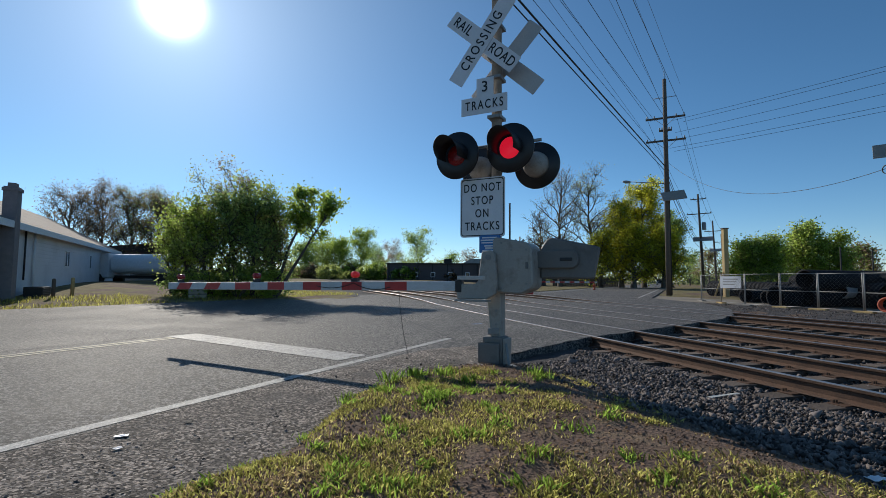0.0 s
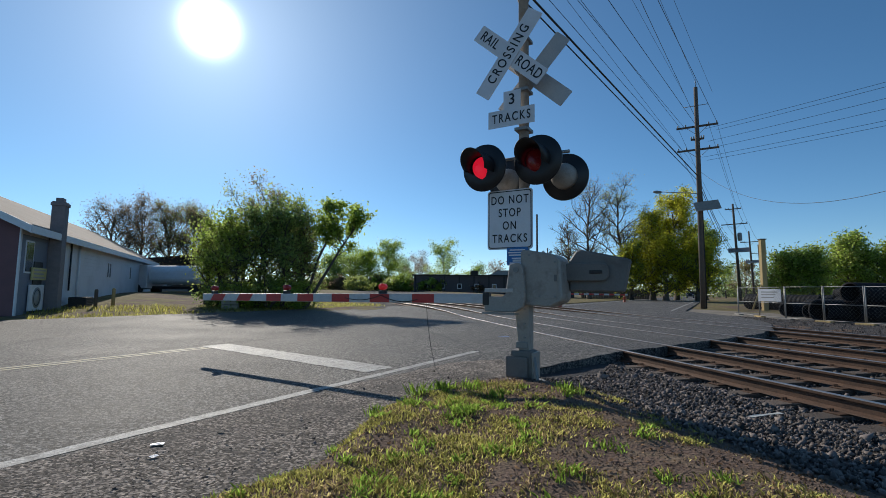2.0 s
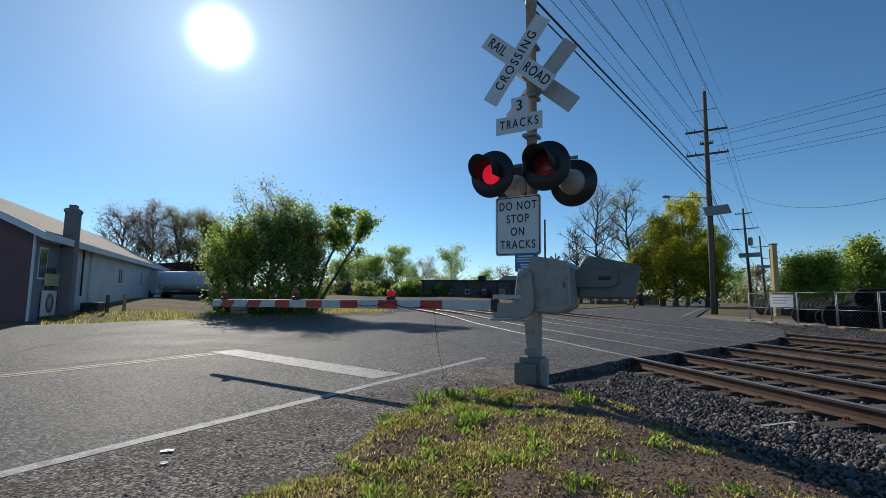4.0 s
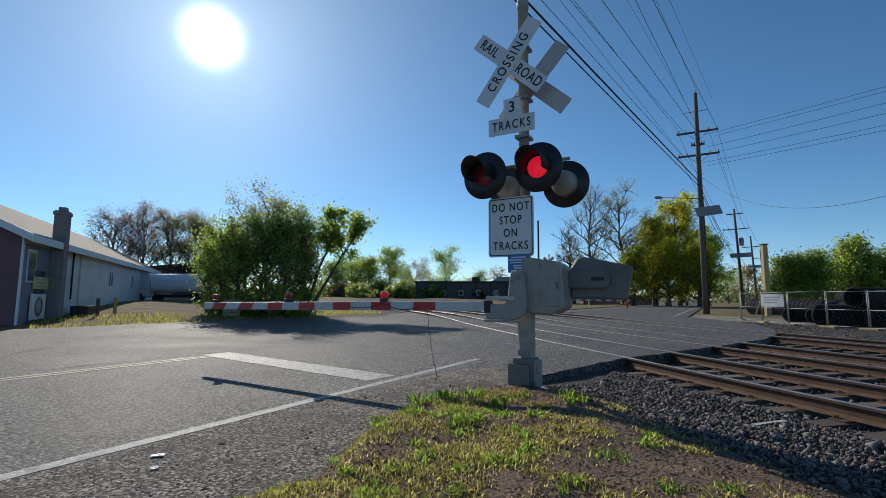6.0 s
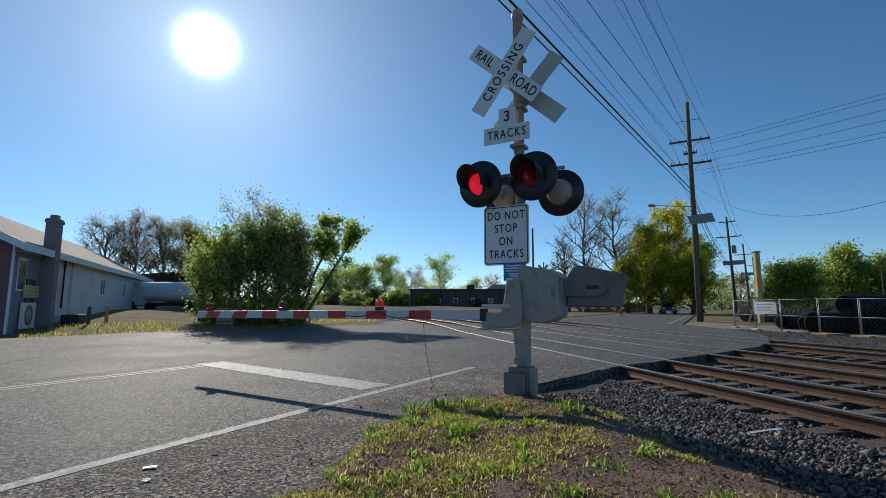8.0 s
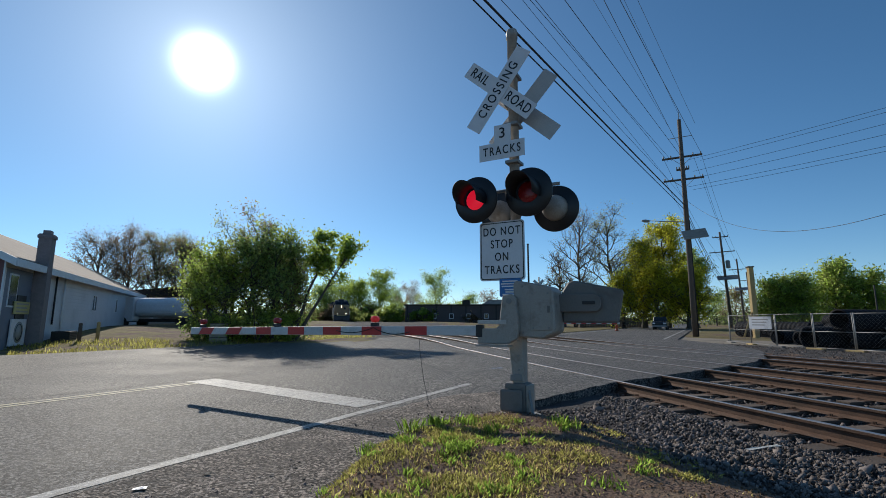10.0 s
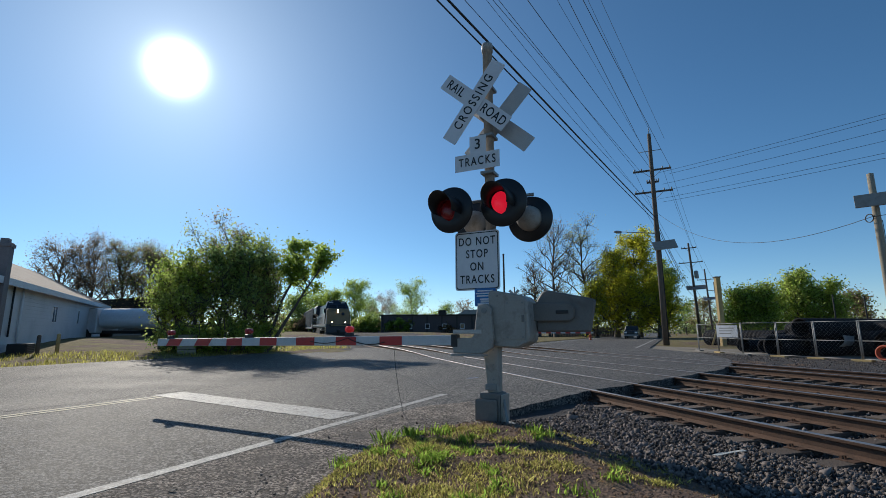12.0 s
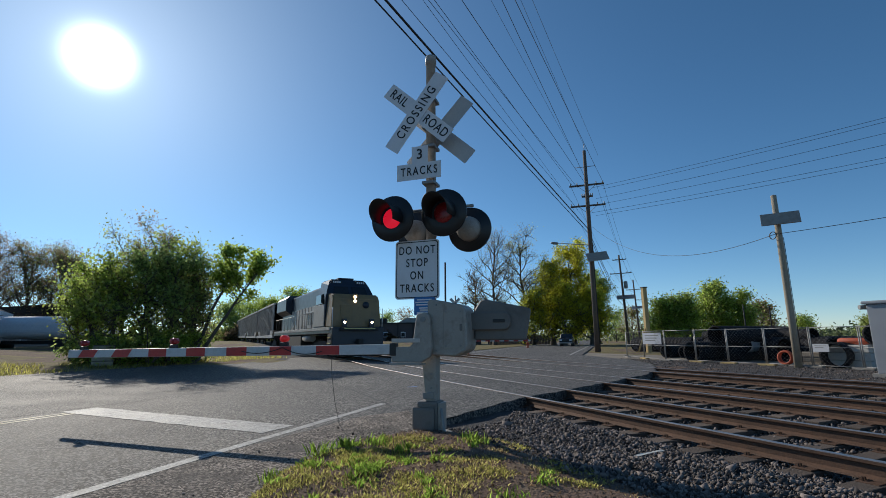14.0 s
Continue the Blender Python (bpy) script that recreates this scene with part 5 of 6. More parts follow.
def wire(a, b, sag, r, label="black overhead wire between wooden utility poles"):
    a, b = Vector(a), Vector(b)
    pts = [a.lerp(b, i / 24) - Vector((0, 0, 4 * sag * (i / 24) * (1 - i / 24))) for i in range(25)]
    v, f = path_tube(pts, r, 5)
    return tagged(raw("overhead_wire", v, f, WIRE, smooth=True), label, "wire", "overhead wires")


def on_pole(P, dx, z, turn=-26):
    q = Matrix.Rotation(radians(turn), 4, "Z") @ Vector((dx, 0.2, z))
    return P + q - Vector((0, 0, 0.1))


# wires over the road to the near side: an end at the pole, a place on the way, a radius
WIRES = (
    ((18.22, 39.31, 10.59), (-0.33, 11.46, 10.39), 0.026),
    ((18.32, 39.26, 10.84), (-0.03, 11.76, 10.64), 0.04),
    ((17.43, 39.67, 13.02), (0.54, 14.45, 12.82), 0.013),
    ((17.64, 39.57, 14.91), (1.75, 16.75, 14.71), 0.013),
    ((17.37, 39.69, 14.89), (2.0, 16.73, 14.69), 0.013),
    ((18.23, 39.3, 11.51), (1.14, 12.56, 11.31), 0.008),
    ((18.27, 39.29, 15.29), (3.25, 17.18, 15.09), 0.016),
    ((17.76, 39.52, 17.59), (5.24, 19.98, 17.39), 0.009),
    ((18.48, 39.19, 15.26), (4.96, 17.09, 15.06), 0.014),
    ((19.66, 38.61, 15.28), (5.56, 17.09, 15.08), 0.015),
    ((18.49, 39.18, 18.61), (7.17, 21.18, 18.41), 0.01),
    ((19.46, 38.71, 17.82), (7.46, 20.19, 17.62), 0.01),
)
SIDE_WIRES = (
    ((18.87, 39.0, 14.77), (28.26, 25.48, 14.57)),
    ((19.61, 38.64, 14.55), (28.37, 25.63, 14.35)),
    ((19.05, 38.91, 13.69), (27.99, 25.41, 13.49)),
    ((18.76, 39.05, 13.06), (28.08, 25.62, 12.86)),
    ((18.63, 39.12, 12.4), (28.31, 25.97, 12.2)),
    ((18.94, 38.97, 12.1), (28.34, 26.05, 11.9)),
)
for a, q, r in WIRES:
    a, q = Vector(a), Vector(q)
    wire(a, a + (q - a) * 2.2, 0.12, r)
for a, q in SIDE_WIRES:
    a, q = Vector(a), Vector(q)
    wire(a, a + (q - a) * 2.2, 0.3, 0.013)
wire(on_pole(P1, 0.2, 11.3), P2 + Vector((-0.2, 0, 5.25)), 1.7, 0.012)
side_dir = Vector((math.sin(radians(160)), math.cos(radians(160)), 0))
wire(P2 + Vector((-0.2, 0, 5.25)), P2 + Vector((0, 0, 7.0)) + side_dir * 30, 0.8, 0.012)
for dx, z in ((-1.45, 15.4), (0.85, 15.4), (1.45, 15.4), (-1.45, 13.4), (1.45, 13.4)):
    wire(on_pole(P1, dx, z), on_pole(P3, dx, z - 2.1), 0.8, 0.012)
for z in (10.4, 10.0, 9.3):
    wire(on_pole(P1, 0.1, z), on_pole(P3, 0, z - 2.4), 1.2, 0.025)
for dx, z in ((-1.6, 13.2), (1.6, 13.2), (0, 8.2)):
    wire(on_pole(P3, dx, z), on_pole(P4, dx, z), 0.8, 0.02)
    wire(on_pole(P4, dx, z), on_pole(P5, dx, z), 0.8, 0.02)

# ---- right: fence, pipe yard, signal bungalow ----


def td(s, d, z=0.0):
    p = T * s + N * d
    return Vector((p.x, p.y, z))


TURN = -math.degrees(TRACK_AZ)      # local y along the tracks


def chain_mesh(thing, a, b, z0, z1, cell=0.16, r=0.0024):
    """Woven wire between two posts, as crossed thin strands."""
    a, b = Vector(a), Vector(b)
    L, h = (b - a).length, z1 - z0
    d = (b - a).normalized()
    v, f = [], []
    for sgn in (1, -1):
        k = -h
        while k < L:
            x0, x1 = k, k + h
            zz0, zz1 = (z0, z1) if sgn > 0 else (z1, z0)
            c0, c1 = max(0, x0), min(L, x1)
            if c1 - c0 > 0.02:
                za = zz0 + (zz1 - zz0) * (c0 - x0) / h
                zb = zz0 + (zz1 - zz0) * (c1 - x0) / h
                vv, ff = path_tube([a + d * c0 + Vector((0, 0, za)), a + d * c1 + Vector((0, 0, zb))], r, 3)
                o = len(v)
                v += vv
                f += [tuple(q + o for q in g) for g in ff]
            k += cell
    return raw("wire_mesh", v, f, GALV, thing)


def fence_panel(a, b, h, label):
    """One panel of temporary fence: tube frame, middle rail, wire mesh, two block feet."""
    a, b = Vector(a), Vector(b)
    ang = math.degrees(math.atan2((b - a).y, (b - a).x))
    L = (b - a).length
    th = empty("site_fence", pose(a.x, a.y, a.z, 0, 0, ang), label, "fence", "panels of the yard fence")
    part("post", R((0.03, 0, 0), (0.03, 0, h), 0.021, seg=8), GALV, th)
    part("post", R((L - 0.03, 0, 0), (L - 0.03, 0, h), 0.021, seg=8), GALV, th)
    for z in (0.1, h * 0.5, h - 0.03):
        part("rail", R((0.03, 0, z), (L - 0.03, 0, z), 0.014, seg=6), GALV, th)
    chain_mesh(th, (0.03, 0, 0), (L - 0.03, 0, 0), 0.1, h - 0.03)
    part("foot", B(-0.35, 0.35, -0.12, 0.12, 0, 0.09, 0.02), NEW_WOOD if int(a.y * 10) % 2 else CONCRETE, th)
    return th


FZ = -0.08
FH = 1.6
stations = [6.2, 7.85, 9.45, 11.1, 12.85, 14.55, 16.2, 18.0]
for s0, s1 in zip(stations, stations[1:]):
    fence_panel(td(s1, 21.0, FZ), td(s0, 21.0, FZ), FH, "galvanised temporary fence panel round the pipe yard")
fence_panel(td(22.6, 23.0, FZ), td(20.3, 22.0, FZ), FH, "galvanised temporary fence panel round the pipe yard")
fence_panel(td(20.3, 22.0, FZ), td(18.0, 21.0, FZ), FH, "galvanised temporary fence panel round the pipe yard")
fence_panel(td(24.2, 24.6, FZ), td(22.6, 23.0, FZ), FH, "galvanised fence panel by the yard gate")


def hung_sign(s, d, w, h, z, label, name="fence_sign", bars=3):
    p = td(s, d, z)
    th = empty(name, pose(p.x, p.y, p.z, 0, 0, TURN - 90), label, "sign")
    part("board", plate(rounded(-w / 2, w / 2, 0, h, 0.02, 2), -0.01, 0.01), SIGN_WHITE, th)
    for k in range(bars):
        part("text_bar", B(-w * 0.36, w * 0.36 - 0.1 * k, -0.014, -0.009, h * (0.72 - 0.22 * k), h * (0.80 - 0.22 * k)), LOCO_GREY, th)
    for sx in (-w / 2 + 0.04, w / 2 - 0.04):
        part("tie_wire", R((sx, -0.012, h - 0.04), (sx, 0.03, h - 0.04), 0.006, seg=5), GALV, th)


hung_sign(19.2, 21.45, 1.25, 0.62, 0.78, "white notice board tied to the yard fence")
hung_sign(10.7, 20.9, 0.55, 0.3, 0.55, "small white notice on the yard fence", bars=2)


def big_pipe(s, d, z, r, length, turn, label, mt=PIPE_BLACK):
    p = td(s, d, z)
    th = empty("drain_pipe", pose(p.x, p.y, p.z, 0, 0, turn), label, "pipe", "stacked drainage pipes")
    prof = [(r * 0.86, -length / 2), (r, -length / 2)]
    n = int(length / 0.32)
    for k in range(n):
        z0 = -length / 2 + length * k / n
        prof += [(r, z0 + 0.05), (r * 0.965, z0 + 0.1), (r * 0.965, z0 + 0.22), (r, z0 + 0.27)]
    prof += [(r, length / 2), (r * 0.86, length / 2), (r * 0.86, -length / 2)]
    bm = bmesh.new()
    seg, rings = 20, []
    for rr, zz in prof:
        rings.append([bm.verts.new((rr * math.cos(2 * math.pi * i / seg), rr * math.sin(2 * math.pi * i / seg), zz)) for i in range(seg)])
    for a, b in zip(rings, rings[1:]):
        for i in range(seg):
            bm.faces.new((a[i], a[(i + 1) % seg], b[(i + 1) % seg], b[i])).smooth = True
    bmesh.ops.transform(bm, matrix=pose(0, 0, r, 0, 90), verts=bm.verts)
    part("barrel", bm, mt, th)
    return th


PL = "large black corrugated drainage pipe lying in the yard"
rp = random.Random(9)
for k in range(3):
    big_pipe(19.0 - 1.9 * k, 26.5 + rp.uniform(-0.6, 0.6), FZ, rp.choice((0.42, 0.5, 0.6)), 5.6, TURN + 78 + rp.uniform(-6, 6), PL)
for k in range(2):
    big_pipe(17.9 - 1.9 * k, 27.0 + rp.uniform(-0.4, 0.4), FZ + 0.9, 0.36, 5.0, TURN + 78 + rp.uniform(-6, 6), PL)
for k in range(5):
    big_pipe(4 + 6.2 * k, 33.5, FZ, 0.62, 6.0, TURN + 90, PL)
for s, d, z, r in ((10.6, 24.4, 0.0, 0.5), (4.2, 24.5, 0.0, 0.52), (-2.2, 24.4, 0.0, 0.5), (10.2, 25.6, 0.0, 0.5), (3.8, 25.6, 0.0, 0.5), (16.6, 24.3, 0.0, 0.5), (16.2, 25.5, 0.0, 0.5), (15.8, 24.9, 0.88, 0.45), (9.4, 25.0, 0.86, 0.42), (2.9, 25.1, 0.86, 0.45)):
    big_pipe(s, d, FZ + z, r, 6.0, TURN + rp.uniform(-1.5, 1.5), PL)
big_pipe(21.0, 25.4, FZ, 0.4, 2.2, TURN + 12, "short black drainage pipe near the yard gate")
big_pipe(19.5, 24.9, FZ, 0.36, 1.2, TURN - 8, "short black drainage pipe near the yard gate")
for s, d, z, r, lab in ((15.9, 24.0, 0.35, 0.36, "grey pipe end showing a pale rim"), (9.9, 24.0, 0.45, 0.34, "grey pipe end showing a pale rim")):
    big_pipe(s, d + 1.0, z, r, 1.6, TURN + 8, lab, LOCO_GREY)


def plain_stack(s, d, w, l, h, mt, label, name, cat):
    p = td(s, d, FZ)
    th = empty(name, pose(p.x, p.y, p.z, 0, 0, TURN), label, cat)
    n = 3
    for k in range(n):
        part("layer", B(-w / 2 + 0.03 * (k % 2), w / 2 - 0.04 * (k % 2), -l / 2, l / 2, h * k / n, h * (k + 1) / n - 0.015, 0.03), mt, th)
    return th


plain_stack(10.3, 22.4, 1.1, 1.4, 0.9, TARP, "pale wrapped bundle of material behind the fence", "wrapped_bundle", "bundle")
plain_stack(11.6, 22.0, 0.8, 1.0, 0.6, GRAVEL, "tan sack pile behind the fence", "sack_pile", "sacks")
# orange hose coil hung on the fence and an orange roll on the bundle
p = td(11.95, 20.8, 0.0)
hc = empty("hose_coil", pose(p.x, p.y, p.z, 0, 0, TURN + 90), "bright orange hose coil hanging by the fence", "hose")
for k in range(3):
    part("loop", lathe([(0.23, -0.03), (0.27, -0.03), (0.285, 0.0), (0.27, 0.03), (0.23, 0.03), (0.215, 0.0), (0.23, -0.03)], pose(0.02 * k, 0.05 * k - 0.05, 0.3, 90 + 4 * k), 24), ORANGE, hc)
p = td(10.3, 22.4, FZ + 0.9)
orr = empty("orange_roll", pose(p.x, p.y, p.z, 0, 0, TURN), "orange roll of netting on the wrapped bundle", "netting")
part("roll", lathe([(0.0, -0.5), (0.1, -0.5), (0.13, -0.42), (0.13, 0.42), (0.1, 0.5), (0.0, 0.5)], pose(0, 0, 0.12, 90), 16), ORANGE, orr)


def bungalow():
    p = td(7.75, 17.9, -0.1)
    th = empty("signal_bungalow", pose(p.x, p.y, p.z, 0, 0, TURN), "grey metal railway signal cabinet on a concrete base", "cabinet")
    part("body", B(0, 2.2, -2.6, 0, 0.12, 2.2, 0.02), CABINET, th)
    part("roof", B(-0.08, 2.28, -2.68, 0.1, 2.2, 2.3, 0.03), CABINET, th)
    part("base", B(-0.1, 2.3, -2.7, 0.1, 0, 0.12, 0.01), CONCRETE, th)
    d = part("door", B(-0.025, 0.0, -2.2, -1.3, 0.25, 2.05, 0.008), CABINET, th)
    part("handle", R((-0.06, -1.42, 1.1), (-0.06, -1.42, 1.3), 0.015), BLACK, d)
    part("vent", R((0.18, 0.05, 2.12), (0.0, 0.18, 2.12), 0.07, seg=10), GALV, th)
    return th


bungalow()
p = Vector((*at(53, 85), 0))
dp = empty("utility_pole", pose(p.x, p.y, -0.1, 0, -4, 0), "distant leaning utility pole beyond the yard", "utility pole", "utility poles along the road")
part("pole", R((0, 0, 0), (0, 0, 9.6), 0.15, 0.1, 8), POLE_WOOD, dp)
part("crossarm", B(-1.2, 1.2, -0.06, 0.06, 8.2, 8.35), POLE_WOOD, dp)
for az, dist, h in ((39.8, 70, 5.2), (42.0, 72, 5.0)):
    x, y = at(az, dist)
    lp = empty("steel_post", pose(x, y, 0), "thin steel post in the yard", "post")
    part("post", R((0, 0, -0.1), (0, 0, h), 0.09, 0.07, 8), UNDER, lp)

# ---- far side of the crossing: opposite signal, barrels, trailer ----


def far_signal():
    x, y = at(8.6, 41)
    th = empty("crossing_signal", pose(x, y, 0, 0, 0, 154), "opposite crossing signal with lowered striped gate", "crossing signal")
    part("mast", R((0, 0, -0.1), (0, 0, 4.9), 0.065), SILVER, th)
    for a in (45, -45):
        bm = plate(rounded(-0.6, 0.6, -0.115, 0.115, 0.01, 2), -0.003, 0.003)
        bmesh.ops.transform(bm, matrix=Matrix.Translation((0, 0.1, 4.2)) @ Matrix.Rotation(radians(a), 4, "Y"), verts=bm.verts)
        part("blade", bm, SIGN_BACK, th)
    for sx in (-0.45, 0.45):
        disc_signal(th, sx, -0.25, 2.7, 0)
    part("machine_housing", B(-0.2, 0.35, -0.2, 0.2, 0.9, 1.6, 0.04), SILVER, th)
    arm = part("gate_arm", B(-6.4, -0.3, -0.25, -0.19, 0.92, 1.05, 0.005), WHITE_ARM, th, "long gate arm with red and white stripes")
    for k in range(7):
        part("stripe", B(-1.4 - 0.8 * k, -1.0 - 0.8 * k, -0.254, -0.186, 0.922, 1.048), RED, arm)
    return th


far_signal()


def barrel(az, dist, label, r=0.3, h=0.95):
    x, y = at(az, dist)
    th = empty("traffic_barrel", pose(x, y, 0.0), label, "barrel", "barrels beyond the crossing")
    part("drum", lathe([(0.0, 0), (r, 0), (r, h * 0.3), (r * 0.93, h * 0.34), (r * 0.9, h * 0.68), (r * 0.82, h * 0.72), (r * 0.8, h * 0.97), (r * 0.6, h), (0.0, h)], Matrix(), 16), RED, th)
    part("collar", lathe([(r, 0), (r + 0.06, 0.0), (r + 0.06, 0.08), (r, 0.09), (r, 0)], Matrix(), 16), BLACK, th)
    part("band", lathe([(r * 0.915, h * 0.45), (r * 0.92, h * 0.46), (r * 0.915, h * 0.6), (r * 0.9, h * 0.61)], Matrix(), 16), WHITE_ARM, th)


barrel(9.7, 34, "red traffic barrel beyond the crossing")
x, y = at(17.2, 62)
hy = empty("hydrant", pose(x, y, 0.0), "small orange hydrant on the grass verge", "hydrant")
part("body", lathe([(0.0, 0), (0.2, 0), (0.2, 0.08), (0.13, 0.1), (0.13, 0.55), (0.17, 0.58), (0.12, 0.72), (0.0, 0.78)], Matrix(), 12), ORANGE, hy)
part("nozzle", R((-0.22, 0, 0.42), (0.22, 0, 0.42), 0.06, seg=8), ORANGE, hy)
# lawn beyond the road on the far side
ga, gb, gc, gd = road(47, -12.6), road(110, -12.6), road(110, -40), road(47, -30)
sheet("lawn", [q[:2] for q in (ga, gb, gc, gd)], 0.03, VERGE, "mown grass verge beyond the crossing", "grass", 0.25)
# dark board fence under the roadside trees
bf = empty("board_fence", pose(*at(12.5, 97), 0, 0, 0, -10), "dark board fence under the roadside trees", "fence")
for k in range(44):
    part("board", B(0.3 * k, 0.3 * k + 0.27, -0.02, 0.02, 0, 1.75 + 0.05 * (k % 3)), BLDG, bf)
part("rail", B(0, 13.2, 0.02, 0.08, 1.4, 1.5), BLDG, bf)

# ---- train ----


def bogie(thing, y, axles=2, r=0.48):
    span = 1.8 * (axles - 1) / 2
    for sx in (-1, 1):
        fr = part("bogie_frame", plate([(-span - 0.5, 0.5), (-span - 0.35, 0.35), (span + 0.35, 0.35), (span + 0.5, 0.5), (span + 0.5, 0.8), (0.4, 0.95), (-0.4, 0.95), (-span - 0.5, 0.8)], -0.06, 0.06), UNDER, thing)
        fr.matrix_basis = pose(sx * 1.05, y, 0, 0, 0, 90)
        for k in range(axles):
            wheel(thing, sx * 0.76, y - span + 1.8 * k, r, r, 0.13)


def locomotive():
    """Front at y = 0, the body behind it along -y, rails at z = 0."""
    th = empty("locomotive", Matrix(), "dark blue and dusty ochre diesel freight locomotive with lit headlights", "locomotive")
    part("frame", B(-1.5, 1.5, -21.6, -0.7, 1.35, 1.72, 0.04), LOCO_BLUE, th)
    part("pilot", plate([(-1.5, 0.22), (1.5, 0.22), (1.5, 1.72), (-1.5, 1.72)], -0.9, -0.55, 0.03), LOCO_BLUE, th)
    pl = part("plough", plate([(-1.4, 0.12), (1.4, 0.12), (1.3, 0.75), (-1.3, 0.75)], -0.55, -0.42, 0.02), UNDER, th)
    part("coupler", B(-0.14, 0.14, -0.5, 0.0, 0.75, 1.05, 0.03), UNDER, th)
    part("anticlimber", B(-1.1, 1.1, -0.6, -0.3, 1.5, 1.68, 0.02), UNDER, th)
    part("yellow_step_edge", B(-0.9, 0.9, -0.31, -0.29, 1.6, 1.66), YELLOW_SIGN, th)
    for sx in (-1, 1):
        st = part("step_well", B(min(sx * 1.2, sx * 1.52), max(sx * 1.2, sx * 1.52), -1.5, -0.7, 0.4, 1.35, 0.02), UNDER, th)
        for k in range(3):
            part("step", B(min(sx * 1.22, sx * 1.56), max(sx * 1.22, sx * 1.56), -1.45, -0.75, 0.5 + 0.3 * k, 0.54 + 0.3 * k), YELLOW_SIGN, st)
    # wide nose, tapering to the top
    def block(profile_yz, w_low, w_high, z_lo, z_hi):
        bm = bmesh.new()
        lo = []
        for sx in (-1, 1):
            lo.append([bm.verts.new((sx * (w_low + (w_high - w_low) * min(1, max(0, (z - z_lo) / (z_hi - z_lo)))), y, z)) for y, z in profile_yz])
        bm.faces.new(lo[0]); bm.faces.new(lo[1][::-1])
        n = len(profile_yz)
        for i in range(n):
            bm.faces.new((lo[0][i], lo[0][(i + 1) % n], lo[1][(i + 1) % n], lo[1][i]))
        bmesh.ops.recalc_face_normals(bm, faces=bm.faces)
        bmesh.ops.bevel(bm, geom=list(bm.edges), offset=0.07, segments=2, affect="EDGES")
        return bm
    nose = part("nose", block([(-0.95, 1.72), (-1.08, 3.3), (-1.3, 3.62), (-2.6, 3.75), (-2.6, 1.72)], 1.48, 1.36, 2.8, 3.7), LOCO_TAN, th, "dusty ochre nose")
    part("nose_door", B(0.25, 0.95, -1.06, -0.98, 1.8, 3.0, 0.02), LOCO_TAN, nose)
    part("emblem", lathe([(0.0, 0), (0.2, 0), (0.2, 0.02), (0.0, 0.02)], pose(-0.55, -1.04, 3.0, -90), 16), LOCO_BLUE, nose)
    cab = part("cab", block([(-2.3, 1.72), (-2.3, 3.68), (-2.7, 4.32), (-3.0, 4.68), (-5.4, 4.75), (-5.4, 1.72)], 1.52, 1.05, 3.8, 4.78), LOCO_BLUE, th, "dark blue cab")
    for sx in (-1, 1):
        ws = part("windscreen", plate([(0.12, 0.0), (1.05, 0.0), (0.95, 0.5), (0.12, 0.5)], -0.02, 0.02), GLASS_DARK, cab)
        ws.matrix_basis = pose(0, -2.33, 3.76, 32) @ (Matrix.Diagonal((sx, 1, 1, 1)))
        part("frame_bar", B(min(sx * 0.1, sx * 1.1), max(sx * 0.1, sx * 1.1), -2.32, -2.27, 3.58, 3.63), LOCO_GREY, cab)
        part("side_panel", B(min(sx * 1.44, sx * 1.53), max(sx * 1.44, sx * 1.53), -5.2, -2.5, 1.8, 3.1, 0.02), LOCO_GREY, cab, "pale grey cab side")
        part("side_window", B(min(sx * 1.4, sx * 1.52), max(sx * 1.4, sx * 1.52), -4.7, -3.1, 3.15, 3.75, 0.02), GLASS_DARK, cab)
        nb = part("number_board", B(-0.32 + sx * 0.75, 0.32 + sx * 0.75, -2.9, -2.78, 4.4, 4.58, 0.01), BLACK, cab)
        for k in range(4):
            part("text_bar", B(sx * 0.75 - 0.24 + 0.13 * k, sx * 0.75 - 0.15 + 0.13 * k, -2.785, -2.77, 4.44, 4.54), SIGN_WHITE, nb)
        dl = part("ditch_light", lathe([(0.0, 0), (0.075, 0), (0.075, 0.04), (0.0, 0.05)], pose(sx * 0.8, -0.62, 1.98, -90), 14), LAMP_WHITE, th, "lit ditch light")
        part("light_box", B(sx * 0.8 - 0.13, sx * 0.8 + 0.13, -0.78, -0.6, 1.72, 2.18, 0.02), LOCO_BLUE, th)
        # handrails along the walkway
        for k in range(11):
            part("stanchion", R((sx * 1.46, -6 - 1.45 * k, 1.72), (sx * 1.46, -6 - 1.45 * k, 2.75), 0.02, seg=6), LOCO_GREY, th)
        part("handrail", R((sx * 1.46, -5.6, 2.75), (sx * 1.46, -21.0, 2.75), 0.02, seg=6), LOCO_GREY, th)
        part("grab_rail", R((sx * 1.48, -0.75, 1.7), (sx * 1.48, -0.75, 2.8), 0.022, seg=6), SIGN_WHITE, th)
        # lower hood doors
        for k in range(9):
            part("hood_door", B(min(sx * 0.98, sx * 1.03), max(sx * 0.98, sx * 1.03), -7.0 - 1.05 * k, -6.1 - 1.05 * k, 1.8, 3.3, 0.01), LOCO_GREY, th)
        part("air_tank", R((sx * 1.2, -9.0, 1.1), (sx * 1.2, -6.6, 1.1), 0.22, seg=14), LOCO_GREY, th)
        part("inertial_box", B(min(sx * 1.0, sx * 1.35), max(sx * 1.0, sx * 1.35), -8.4, -5.5, 1.75, 2.9, 0.03), LOCO_GREY, th)
